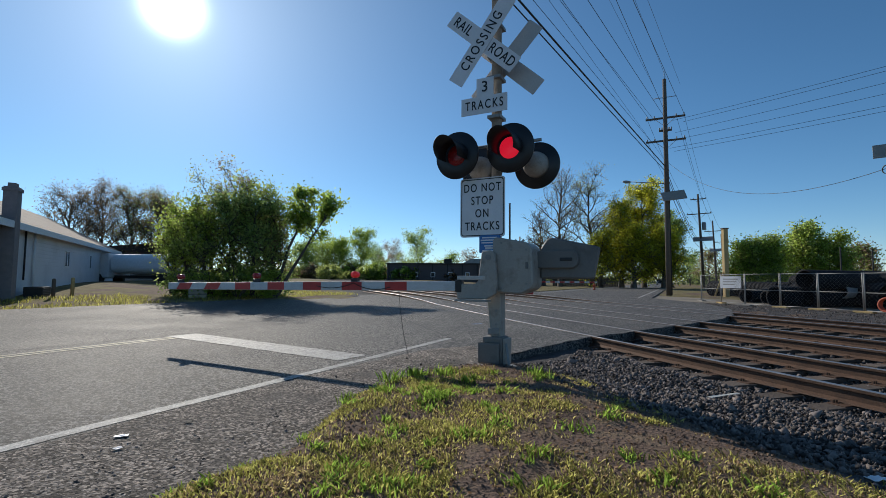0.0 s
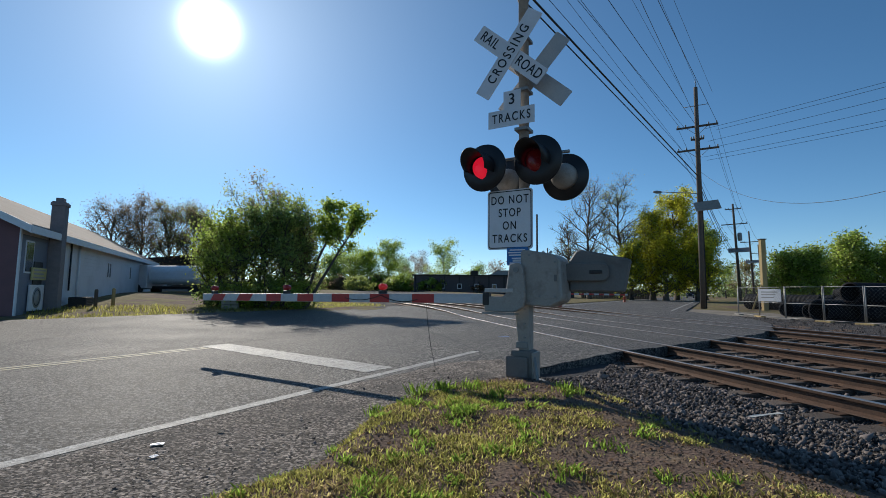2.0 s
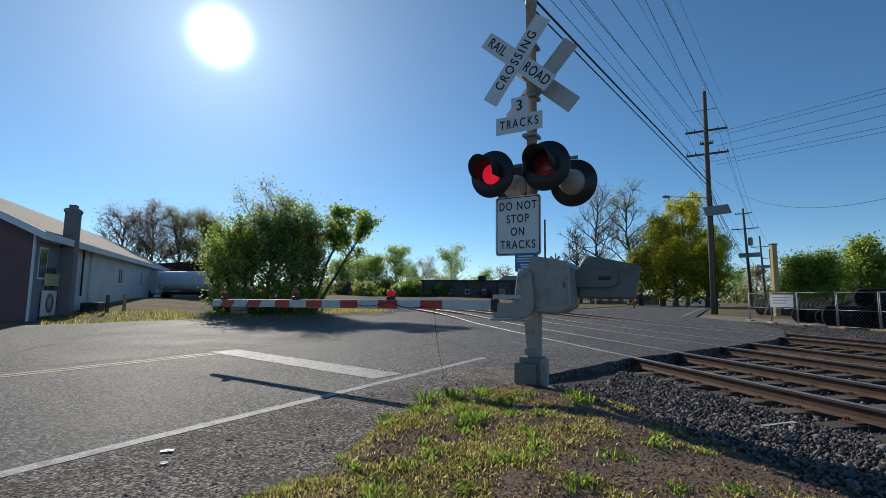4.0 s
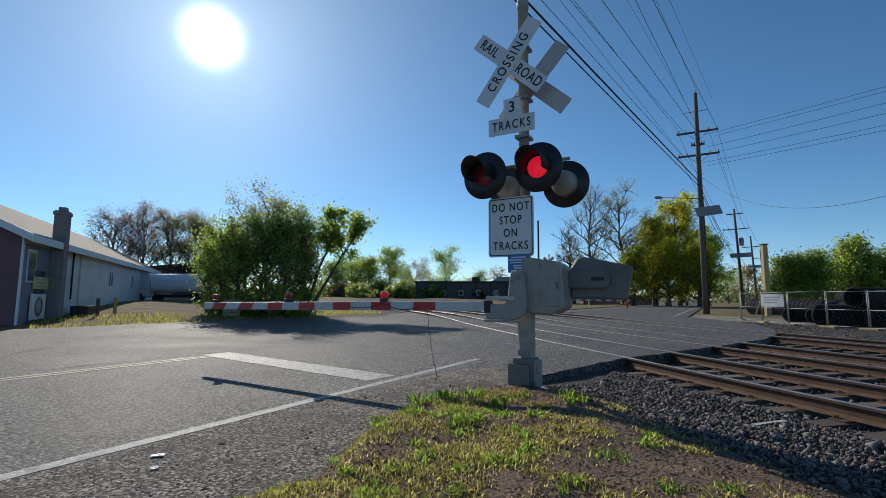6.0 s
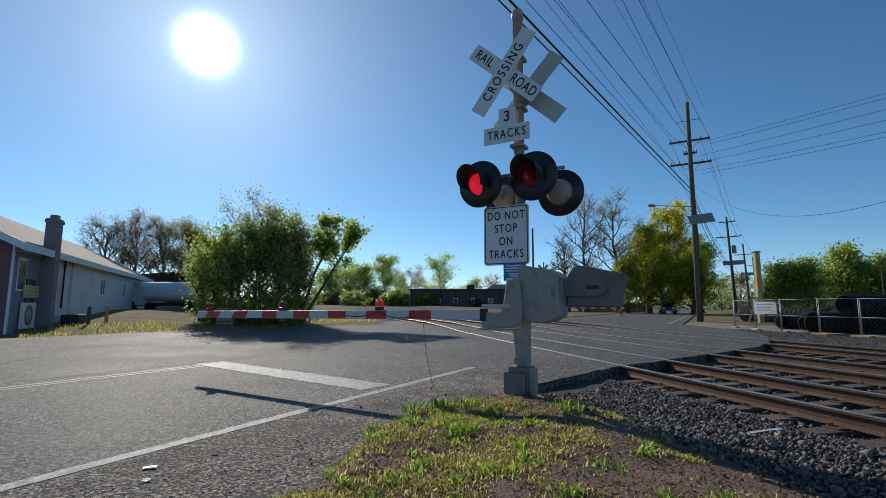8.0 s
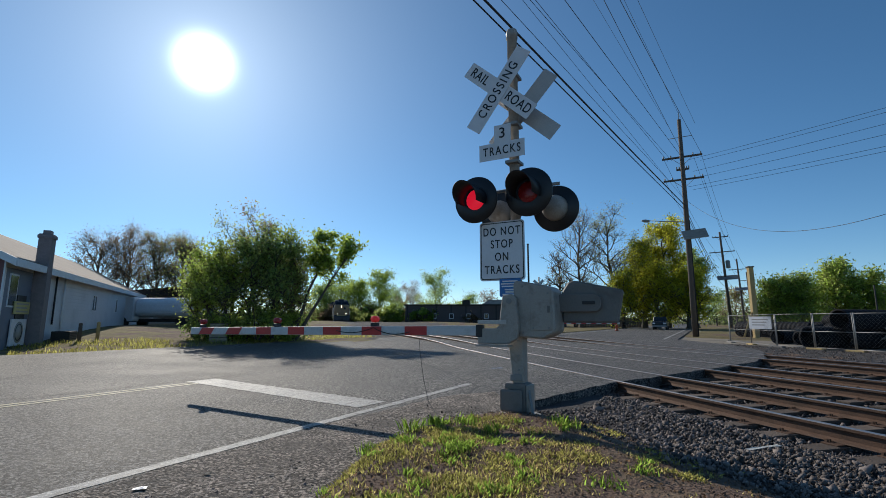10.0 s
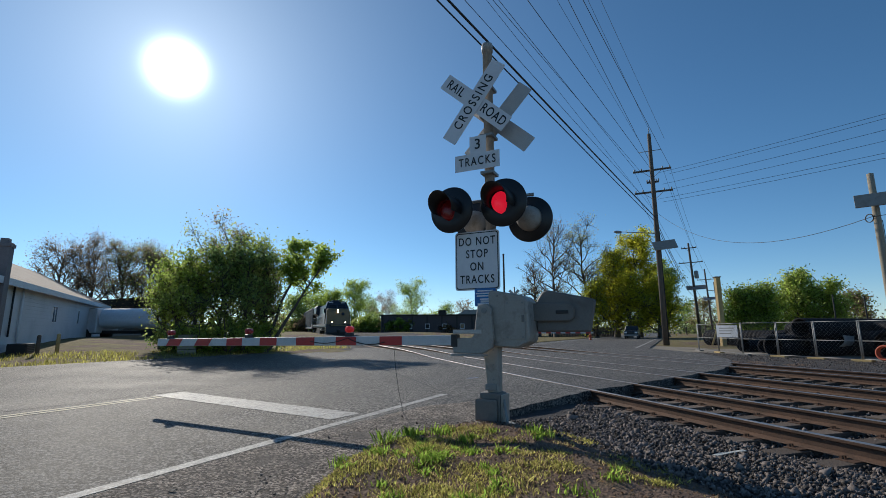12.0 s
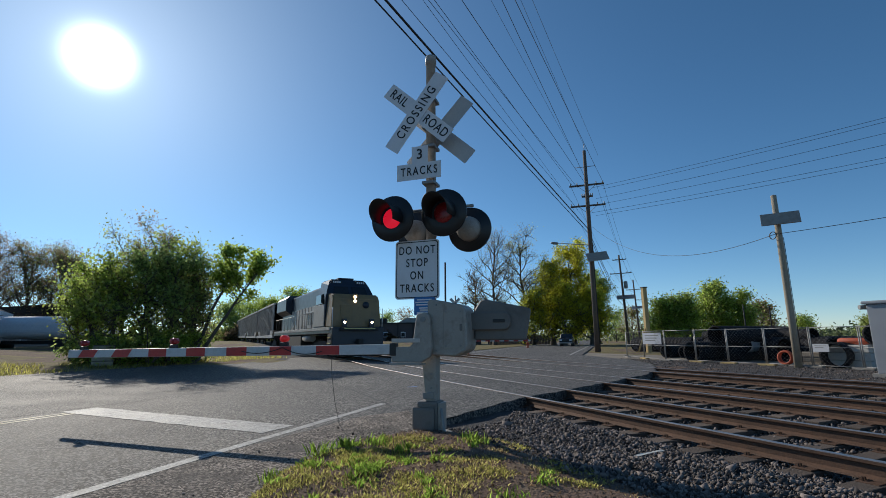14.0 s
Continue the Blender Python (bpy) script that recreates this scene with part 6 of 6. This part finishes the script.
        part("fuel_tank_side", B(min(sx * 0.6, sx * 1.45), max(sx * 0.6, sx * 1.45), -14.4, -9.2, 0.45, 1.3, 0.08), UNDER, th)
    for sx in (-1, 1):
        for k in range(3):
            part("vent_slot", B(min(sx * 1.34, sx * 1.365), max(sx * 1.34, sx * 1.365), -6.3 - 0.7 * k, -5.9 - 0.7 * k, 2.0, 2.75, 0.01), BLACK, th)
        part("mirror", B(min(sx * 1.5, sx * 1.62), max(sx * 1.5, sx * 1.62), -3.0, -2.95, 3.2, 3.7, 0.01), BLACK, cab)
        part("side_sill", B(min(sx * 1.5, sx * 1.56), max(sx * 1.5, sx * 1.56), -21.0, -1.0, 1.55, 1.72, 0.01), LOCO_GREY, th, "dusty pale sill along the frame")
    part("roof_hatch", B(-0.5, 0.5, -4.6, -3.4, 4.74, 4.84, 0.03), LOCO_BLUE, cab)
    for dz in (0.0, 0.24):
        part("headlight", lathe([(0.0, 0), (0.085, 0), (0.085, 0.04), (0.0, 0.05)], pose(0.1, -1.07, 3.22 + dz, -90), 14), LAMP_WHITE, th, "lit headlight")
    part("headlight_box", B(-0.07, 0.27, -1.5, -1.06, 3.05, 3.64, 0.03), LOCO_TAN, th)
    part("hood", B(-1.0, 1.0, -20.4, -5.4, 1.72, 4.45, 0.12), LOCO_BLUE, th)
    part("radiator", plate([(-1.5, 3.4), (-1.0, 3.05), (1.0, 3.05), (1.5, 3.4), (1.5, 4.4), (1.2, 4.68), (-1.2, 4.68), (-1.5, 4.4)], -20.6, -15.8, 0.03), LOCO_BLUE, th)
    part("exhaust", B(-0.4, 0.4, -12.2, -11.0, 4.3, 4.55, 0.04), UNDER, th)
    part("blower", B(-0.9, 0.9, -9.2, -7.2, 4.25, 4.5, 0.08), LOCO_BLUE, th)
    part("horn", R((0.0, -4.2, 4.56), (0.0, -3.6, 4.7), 0.05, 0.09, 8), GALV, th)
    part("antenna_dome", lathe([(0.0, 0.14), (0.12, 0.1), (0.16, 0.0)], Matrix.Translation((0.3, -4.4, 4.55)), 12), SIGN_WHITE, th)
    bogie(th, -4.2, 3, 0.53)
    bogie(th, -18.0, 3, 0.53)
    return th


def hopper():
    th = empty("hopper_car", Matrix(), "grey ribbed hopper wagon with an open top", "train wagon", "hopper wagons of the train")
    L = 15.4
    bm = bmesh.new()
    out = [(-0.5, 1.9), (-2.6, 1.15), (-L + 2.6, 1.15), (-L + 0.5, 1.9), (-L + 0.3, 4.5), (-0.3, 4.5)]
    for sx in (-1.45, 1.45):
        f = bm.faces.new([bm.verts.new((sx, y, z)) for y, z in (out if sx > 0 else out[::-1])])
    bm.verts.ensure_lookup_table()
    n = 6
    for i in range(n - 1):
        a, b = bm.verts[5 - i], bm.verts[4 - i]
        c, d = bm.verts[6 + i], bm.verts[7 + i]
        bm.faces.new((a, b, d, c))
    bmesh.ops.recalc_face_normals(bm, faces=bm.faces)
    part("body", bm, HOPPER, th)
    for sx in (-1, 1):
        for k in range(15):
            y = -0.5 - (L - 1.0) * k / 14
            part("rib", B(min(sx * 1.45, sx * 1.56), max(sx * 1.45, sx * 1.56), y - 0.06, y + 0.06, 1.35 if 2 < k < 12 else 1.9, 4.42), HOPPER, th)
        part("top_rail", B(min(sx * 1.38, sx * 1.58), max(sx * 1.38, sx * 1.58), -L + 0.2, -0.2, 4.38, 4.56, 0.02), HOPPER, th)
        part("sill", B(min(sx * 1.35, sx * 1.56), max(sx * 1.35, sx * 1.56), -L + 0.2, -0.2, 1.15, 1.42, 0.02), LOCO_GREY, th)
    part("load", B(-1.4, 1.4, -L + 0.5, -0.5, 4.2, 4.35), UNDER, th)
    part("end_sill", B(-1.4, 1.4, -0.3, 0.1, 1.0, 1.4, 0.02), UNDER, th)
    part("end_sill", B(-1.4, 1.4, -L - 0.1, -L + 0.3, 1.0, 1.4, 0.02), UNDER, th)
    part("coupler", B(-0.12, 0.12, 0.0, 0.45, 0.75, 1.0), UNDER, th)
    bogie(th, -2.0)
    bogie(th, -L + 2.0)
    return th


loco = locomotive()
first = hopper()
wagons = [first] + [copy_thing(first, Matrix()) for _ in range(9)]
pickup = car(pose(27, 69, 0.02), "dark pickup truck driving toward the crossing", CAR_DARK, True)

# ---- ballast stones, grass, litter ----


def stones(name, places, size, material, label):
    """Many broken stones, each a small irregular lump, in one mesh."""
    rng = np.random.default_rng(3)
    base = np.array([(1, 0, 0), (-1, 0, 0), (0, 1, 0), (0, -1, 0), (0, 0, 1), (0, 0, -1), (0.6, 0.6, 0.5), (-0.6, -0.5, 0.55)], float)
    tri = [(4, 6, 2), (4, 0, 6), (6, 0, 2), (4, 2, 1), (4, 1, 7), (7, 1, 3), (4, 7, 3), (4, 3, 0), (5, 2, 0), (5, 1, 2), (5, 3, 1), (5, 0, 3)]
    n = len(places)
    v = np.repeat(base[None], n, 0) * rng.uniform(0.6, 1.25, (n, 8, 1))
    v *= rng.uniform(0.4, 1.35, (n, 1, 3)) * (size * rng.lognormal(0, 0.35, n))[:, None, None]
    q = rng.normal(size=(n, 4)); q /= np.linalg.norm(q, axis=1)[:, None]
    w, x, y, z = q.T
    rot = np.stack([1 - 2 * (y * y + z * z), 2 * (x * y - z * w), 2 * (x * z + y * w), 2 * (x * y + z * w), 1 - 2 * (x * x + z * z), 2 * (y * z - x * w),
                    2 * (x * z - y * w), 2 * (y * z + x * w), 1 - 2 * (x * x + y * y)], 1).reshape(n, 3, 3)
    v = np.einsum("nij,nkj->nki", rot, v) + np.asarray(places)[:, None]
    f = (np.array(tri)[None] + 8 * np.arange(n)[:, None, None]).reshape(-1)
    me = bpy.data.meshes.new(name)
    me.vertices.add(8 * n); me.vertices.foreach_set("co", v.ravel())
    me.loops.add(len(f)); me.loops.foreach_set("vertex_index", f)
    me.polygons.add(len(f) // 3); me.polygons.foreach_set("loop_start", np.arange(0, len(f), 3))
    me.update(calc_edges=True)
    me.materials.append(material)
    return tagged(new(name, me), label, "stones", kind="stuff")


rng = np.random.default_rng(21)
pl = []
for s0, s1, d0, d1, dens in ((-5, 7.9, 2.6, 5.2, 1250), (-5, 9.5, 5.2, 8.6, 420), (-4, 11, 8.6, 12, 220), (-4, 15.5, 12, 17.5, 130), (3, 24, 17.5, 21.5, 70)):
    m = int((s1 - s0) * (d1 - d0) * dens)
    for s, d in zip(rng.uniform(s0, s1, m), rng.uniform(d0, d1, m)):
        if d < 17.5 and s > asphalt_edge_s(d) - 0.06:
            continue
        p = T * s + N * d
        if d < 3.6 and rng.random() > step(d + 0.5 * noise.noise((p.x * 1.3, p.y * 1.3, 4)), 2.6, 3.6):
            continue
        pl.append((p.x, p.y, ground_z(p.x, p.y) + rng.uniform(0.0, 0.03)))
stones("ballast", np.array(pl), 0.0185, STONE, "loose grey crushed-stone ballast along the tracks")
# crumbs of soil and old leaf litter among the verge grass
pl = []
for i in range(9000):
    x, y = rng.uniform(-1.9, 3.0), rng.uniform(1.3, 5.9)
    p = Vector((x, y, 0))
    if p.dot(W) > verge_edge(p.dot(U)) - 0.1 and p.dot(N) < 3.4:
        pl.append((x, y, ground_z(x, y) + 0.002))
stones("soil_crumbs", np.array(pl), 0.008, SOIL, "brown crumbs of soil and leaf litter on the verge")
# stray gravel on the road shoulder and by the foundation
pl = []
for i in range(5200):
    u, w = rng.uniform(-1, 6.0), rng.normal(-2.95, 0.42)
    p = road(u, w)
    if w > -3.75:
        pl.append((p.x, p.y, max(0.003 - dip(p.x, p.y), ground_z(p.x, p.y) + 0.003)))
for i in range(900):
    p = Vector((0.45, 5.7, 0)) + Vector((rng.normal(0, 0.7), rng.normal(0, 0.45), 0))
    pl.append((p.x, p.y, max(-0.02, ground_z(p.x, p.y))))
stones("shoulder_gravel", np.array(pl), 0.007, STONE, "fine loose gravel on the road shoulder")


def blades(name, places, h, width, material, label, lean=0.5):
    rng = np.random.default_rng(len(places))
    c = np.asarray(places, float)
    n = len(c)
    az = rng.uniform(0, 6.283, n)
    hh = h * rng.uniform(0.4, 1.3, n)
    out = np.stack([np.cos(az), np.sin(az), 0 * az], 1) * (hh * lean * rng.uniform(0.1, 1.2, n))[:, None]
    sd = np.stack([-np.sin(az), np.cos(az), 0 * az], 1) * width
    up = np.stack([0 * az, 0 * az, hh], 1)
    v = np.stack([c - sd, c + sd, c + out * 0.35 + up * 0.6 + sd * 0.8, c + out + up, c + out * 0.35 + up * 0.6 - sd * 0.8], 1).reshape(-1, 3)
    me = bpy.data.meshes.new(name)
    me.vertices.add(5 * n); me.vertices.foreach_set("co", v.ravel())
    me.loops.add(5 * n); me.loops.foreach_set("vertex_index", np.arange(5 * n))
    me.polygons.add(n); me.polygons.foreach_set("loop_start", np.arange(0, 5 * n, 5))
    me.update(calc_edges=True)
    me.materials.append(material)
    return tagged(new(name, me), label, "grass", kind="stuff")


green, dry, moss = [], [], []
for i in range(300000):
    x, y = rng.uniform(-2.6, 3.2), rng.uniform(-2.5, 6.0)
    p = Vector((x, y, 0))
    u, w, s, d = p.dot(U), p.dot(W), p.dot(T), p.dot(N)
    e = verge_edge(u) + 0.12 * noise.noise((x * 2.2, y * 2.2, 9)) + 0.12
    if w < e or d > 3.3 or (x > 0.2 and y > 5.6):
        continue
    k = noise.noise((x * 1.1, y * 1.1, 7)) + 0.7 * noise.noise((x * 4.0, y * 4.0, 1)) - 0.45 * step(d, 1.2, 2.8)
    if rng.random() > step(k, -0.42, 0.3):
        continue
    if y < 1.2 and rng.random() < 0.55:
        continue
    (green if rng.random() < 0.45 + 0.9 * noise.noise((x * 2.3, y * 2.3, 31)) else dry if rng.random() < 0.6 else moss).append((x, y, ground_z(x, y) - 0.005))
blades("verge_grass", green, 0.034, 0.0035, GRASS, "short patchy green grass on the verge", 1.1)
blades("low_ground_cover", moss, 0.024, 0.005, MOSS, "low yellow-green ground cover on the verge", 1.3)
blades("dry_verge_grass", dry, 0.022, 0.0026, GRASS_DRY, "dry straw-coloured grass among the verge", 0.9)
weeds, tufts = [], []
for i in range(210):
    x, y = rng.uniform(-2.0, 1.9), rng.uniform(1.2, 5.6)
    p = Vector((x, y, 0))
    if p.dot(W) < verge_edge(p.dot(U)) + 0.1 or p.dot(N) > 2.6 or rng.random() > 1.15 - step(p.dot(W) - verge_edge(p.dot(U)), 0.2, 2.2):
        continue
    z = ground_z(x, y)
    r = rng.uniform(0.02, 0.065)
    for j in range(int(900 * r)):
        weeds.append((x + rng.normal(0, r), y + rng.normal(0, r), z - 0.003))
blades("weed_clumps", weeds, 0.046, 0.005, WEED, "bright green weed clumps in the verge", 1.0)
for x, y, n, h in ((-0.42, 5.3, 110, 0.2), (-0.62, 4.9, 60, 0.2), (-0.05, 5.3, 60, 0.16), (-1.0, 4.5, 40, 0.12), (0.15, 4.9, 50, 0.1), (0.9, 5.0, 40, 0.1)):
    for j in range(n):
        tufts.append((x + rng.normal(0, 0.07), y + rng.normal(0, 0.06), ground_z(x, y) - 0.01))
blades("grass_tuft", tufts, 0.11, 0.004, WEED, "taller tufts of green grass near the mast", 0.5)
dead = []
for i in range(5200):
    x, y = rng.uniform(-2.2, 3.0), rng.uniform(1.0, 5.8)
    p = Vector((x, y, 0))
    if p.dot(W) > verge_edge(p.dot(U)) - 0.15 and p.dot(N) < 3.2:
        dead.append((x, y, ground_z(x, y) + 0.008))
tagged(quads("dead_leaves", dead, 0.013, DEAD_LEAF, None, 8, flat=0.5), "brown scraps of dead leaves scattered on the verge", "leaves", kind="stuff")
back = []
for i in range(9000):
    u, w = rng.uniform(-2, 26), rng.uniform(-25.5, -19.4)
    p = road(u, w)
    if noise.noise((p.x * 0.4, p.y * 0.4, 12)) > -0.15:
        back.append((p.x, p.y, ground_z(p.x, p.y) - 0.01))
blades("far_verge_grass", back, 0.16, 0.012, GRASS, "rough grass along the far side of the road", 0.6)


def litter(x, y, w, l, label, mt, turn):
    th = empty("litter", pose(x, y, max(0.004 - dip(x, y), ground_z(x, y) + 0.012), 0, 0, turn), label, "litter")
    bm = bmesh.new()
    bmesh.ops.create_grid(bm, x_segments=4, y_segments=4, size=0.5)
    for v in bm.verts:
        v.co.x *= w; v.co.y *= l
        v.co.z = 0.012 * noise.noise((v.co.x * 30 + x, v.co.y * 30, 0)) + 0.012
    ext = bmesh.ops.extrude_face_region(bm, geom=list(bm.faces))
    bmesh.ops.translate(bm, vec=(0, 0, 0.003), verts=[v for v in ext["geom"] if isinstance(v, bmesh.types.BMVert)])
    part("scrap", bm, mt, th)


litter(-2.45, 3.5, 0.09, 0.05, "white paper scrap on the road shoulder", SIGN_WHITE, 20)
litter(-2.3, 3.25, 0.05, 0.04, "white paper scrap on the road shoulder", SIGN_WHITE, 60)
litter(2.62, 4.6, 0.05, 0.42, "pale splintered board on the ballast", TARP, -66)
litter(2.35, 2.7, 0.10, 0.06, "white paper scrap on the ballast", SIGN_WHITE, 10)
litter(-2.15, 3.85, 0.05, 0.04, "dark clod on the road shoulder", UNDER, 0)
# thin cable hanging from the gate arm to the verge
v, f = path_tube([(-0.72, 6.36, 0.97), (-0.69, 6.34, 0.66), (-0.64, 6.3, 0.36), (-0.56, 6.1, 0.12), (-0.45, 5.85, 0.03), (-0.3, 5.6, 0.035)], 0.0035, 5)
tagged(raw("hanging_cable", v, f, WIRE, smooth=True), "thin black cable hanging from the gate arm", "cable")


# ---- what moves ----
SPEED, FRONT_AT_END = 16.5, 25.8


def ride(y_front, y_rear, s_front):
    """The pose of a vehicle whose front is at distance s along the line and whose bogies sit behind it."""
    a, b = on_track(s_front + y_front, TRACKS[0]), on_track(s_front + y_rear, TRACKS[0])
    h = (a - b).normalized()
    o = a + h * y_front
    pitch = math.degrees(math.asin(h.z))
    return pose(o.x, o.y, o.z + RAIL_Z, pitch, 0, math.degrees(math.atan2(-h.x, h.y)))


def motions():
    times = [0.5 * k for k in range(29)]
    walk(loco, [(t, ride(4.2, 18.0, FRONT_AT_END + SPEED * (14 - t))) for t in times])
    for k, car_ob in enumerate(wagons):
        walk(car_ob, [(t, ride(2.0, 13.4, FRONT_AT_END + 22.4 + 16.2 * k + SPEED * (14 - t))) for t in times])
    # both front discs swing their glowing face out and in, imitating an alternate flash
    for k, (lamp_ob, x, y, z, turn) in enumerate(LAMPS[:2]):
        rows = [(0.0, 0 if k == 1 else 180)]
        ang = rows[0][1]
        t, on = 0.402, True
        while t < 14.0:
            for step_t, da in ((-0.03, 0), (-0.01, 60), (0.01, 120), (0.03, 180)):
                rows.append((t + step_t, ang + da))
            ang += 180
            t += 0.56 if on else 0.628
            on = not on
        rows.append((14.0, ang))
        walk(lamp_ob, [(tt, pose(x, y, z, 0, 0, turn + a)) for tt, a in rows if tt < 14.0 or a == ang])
    # pickup on the road, coming toward the crossing
    stops = ((0.0, 175.0), (3.0, 138.0), (5.5, 107.0), (6.5, 96.0), (7.5, 87.5), (8.5, 80.5), (9.5, 76.0), (10.5, 74.2), (11.2, 74.0), (14.0, 74.0))
    rows = [(t, pose(*road(u, -5.5, 0.005), 0, 0, 180 - math.degrees(ROAD_AZ))) for t, u in stops]
    walk(pickup, rows)


motions()
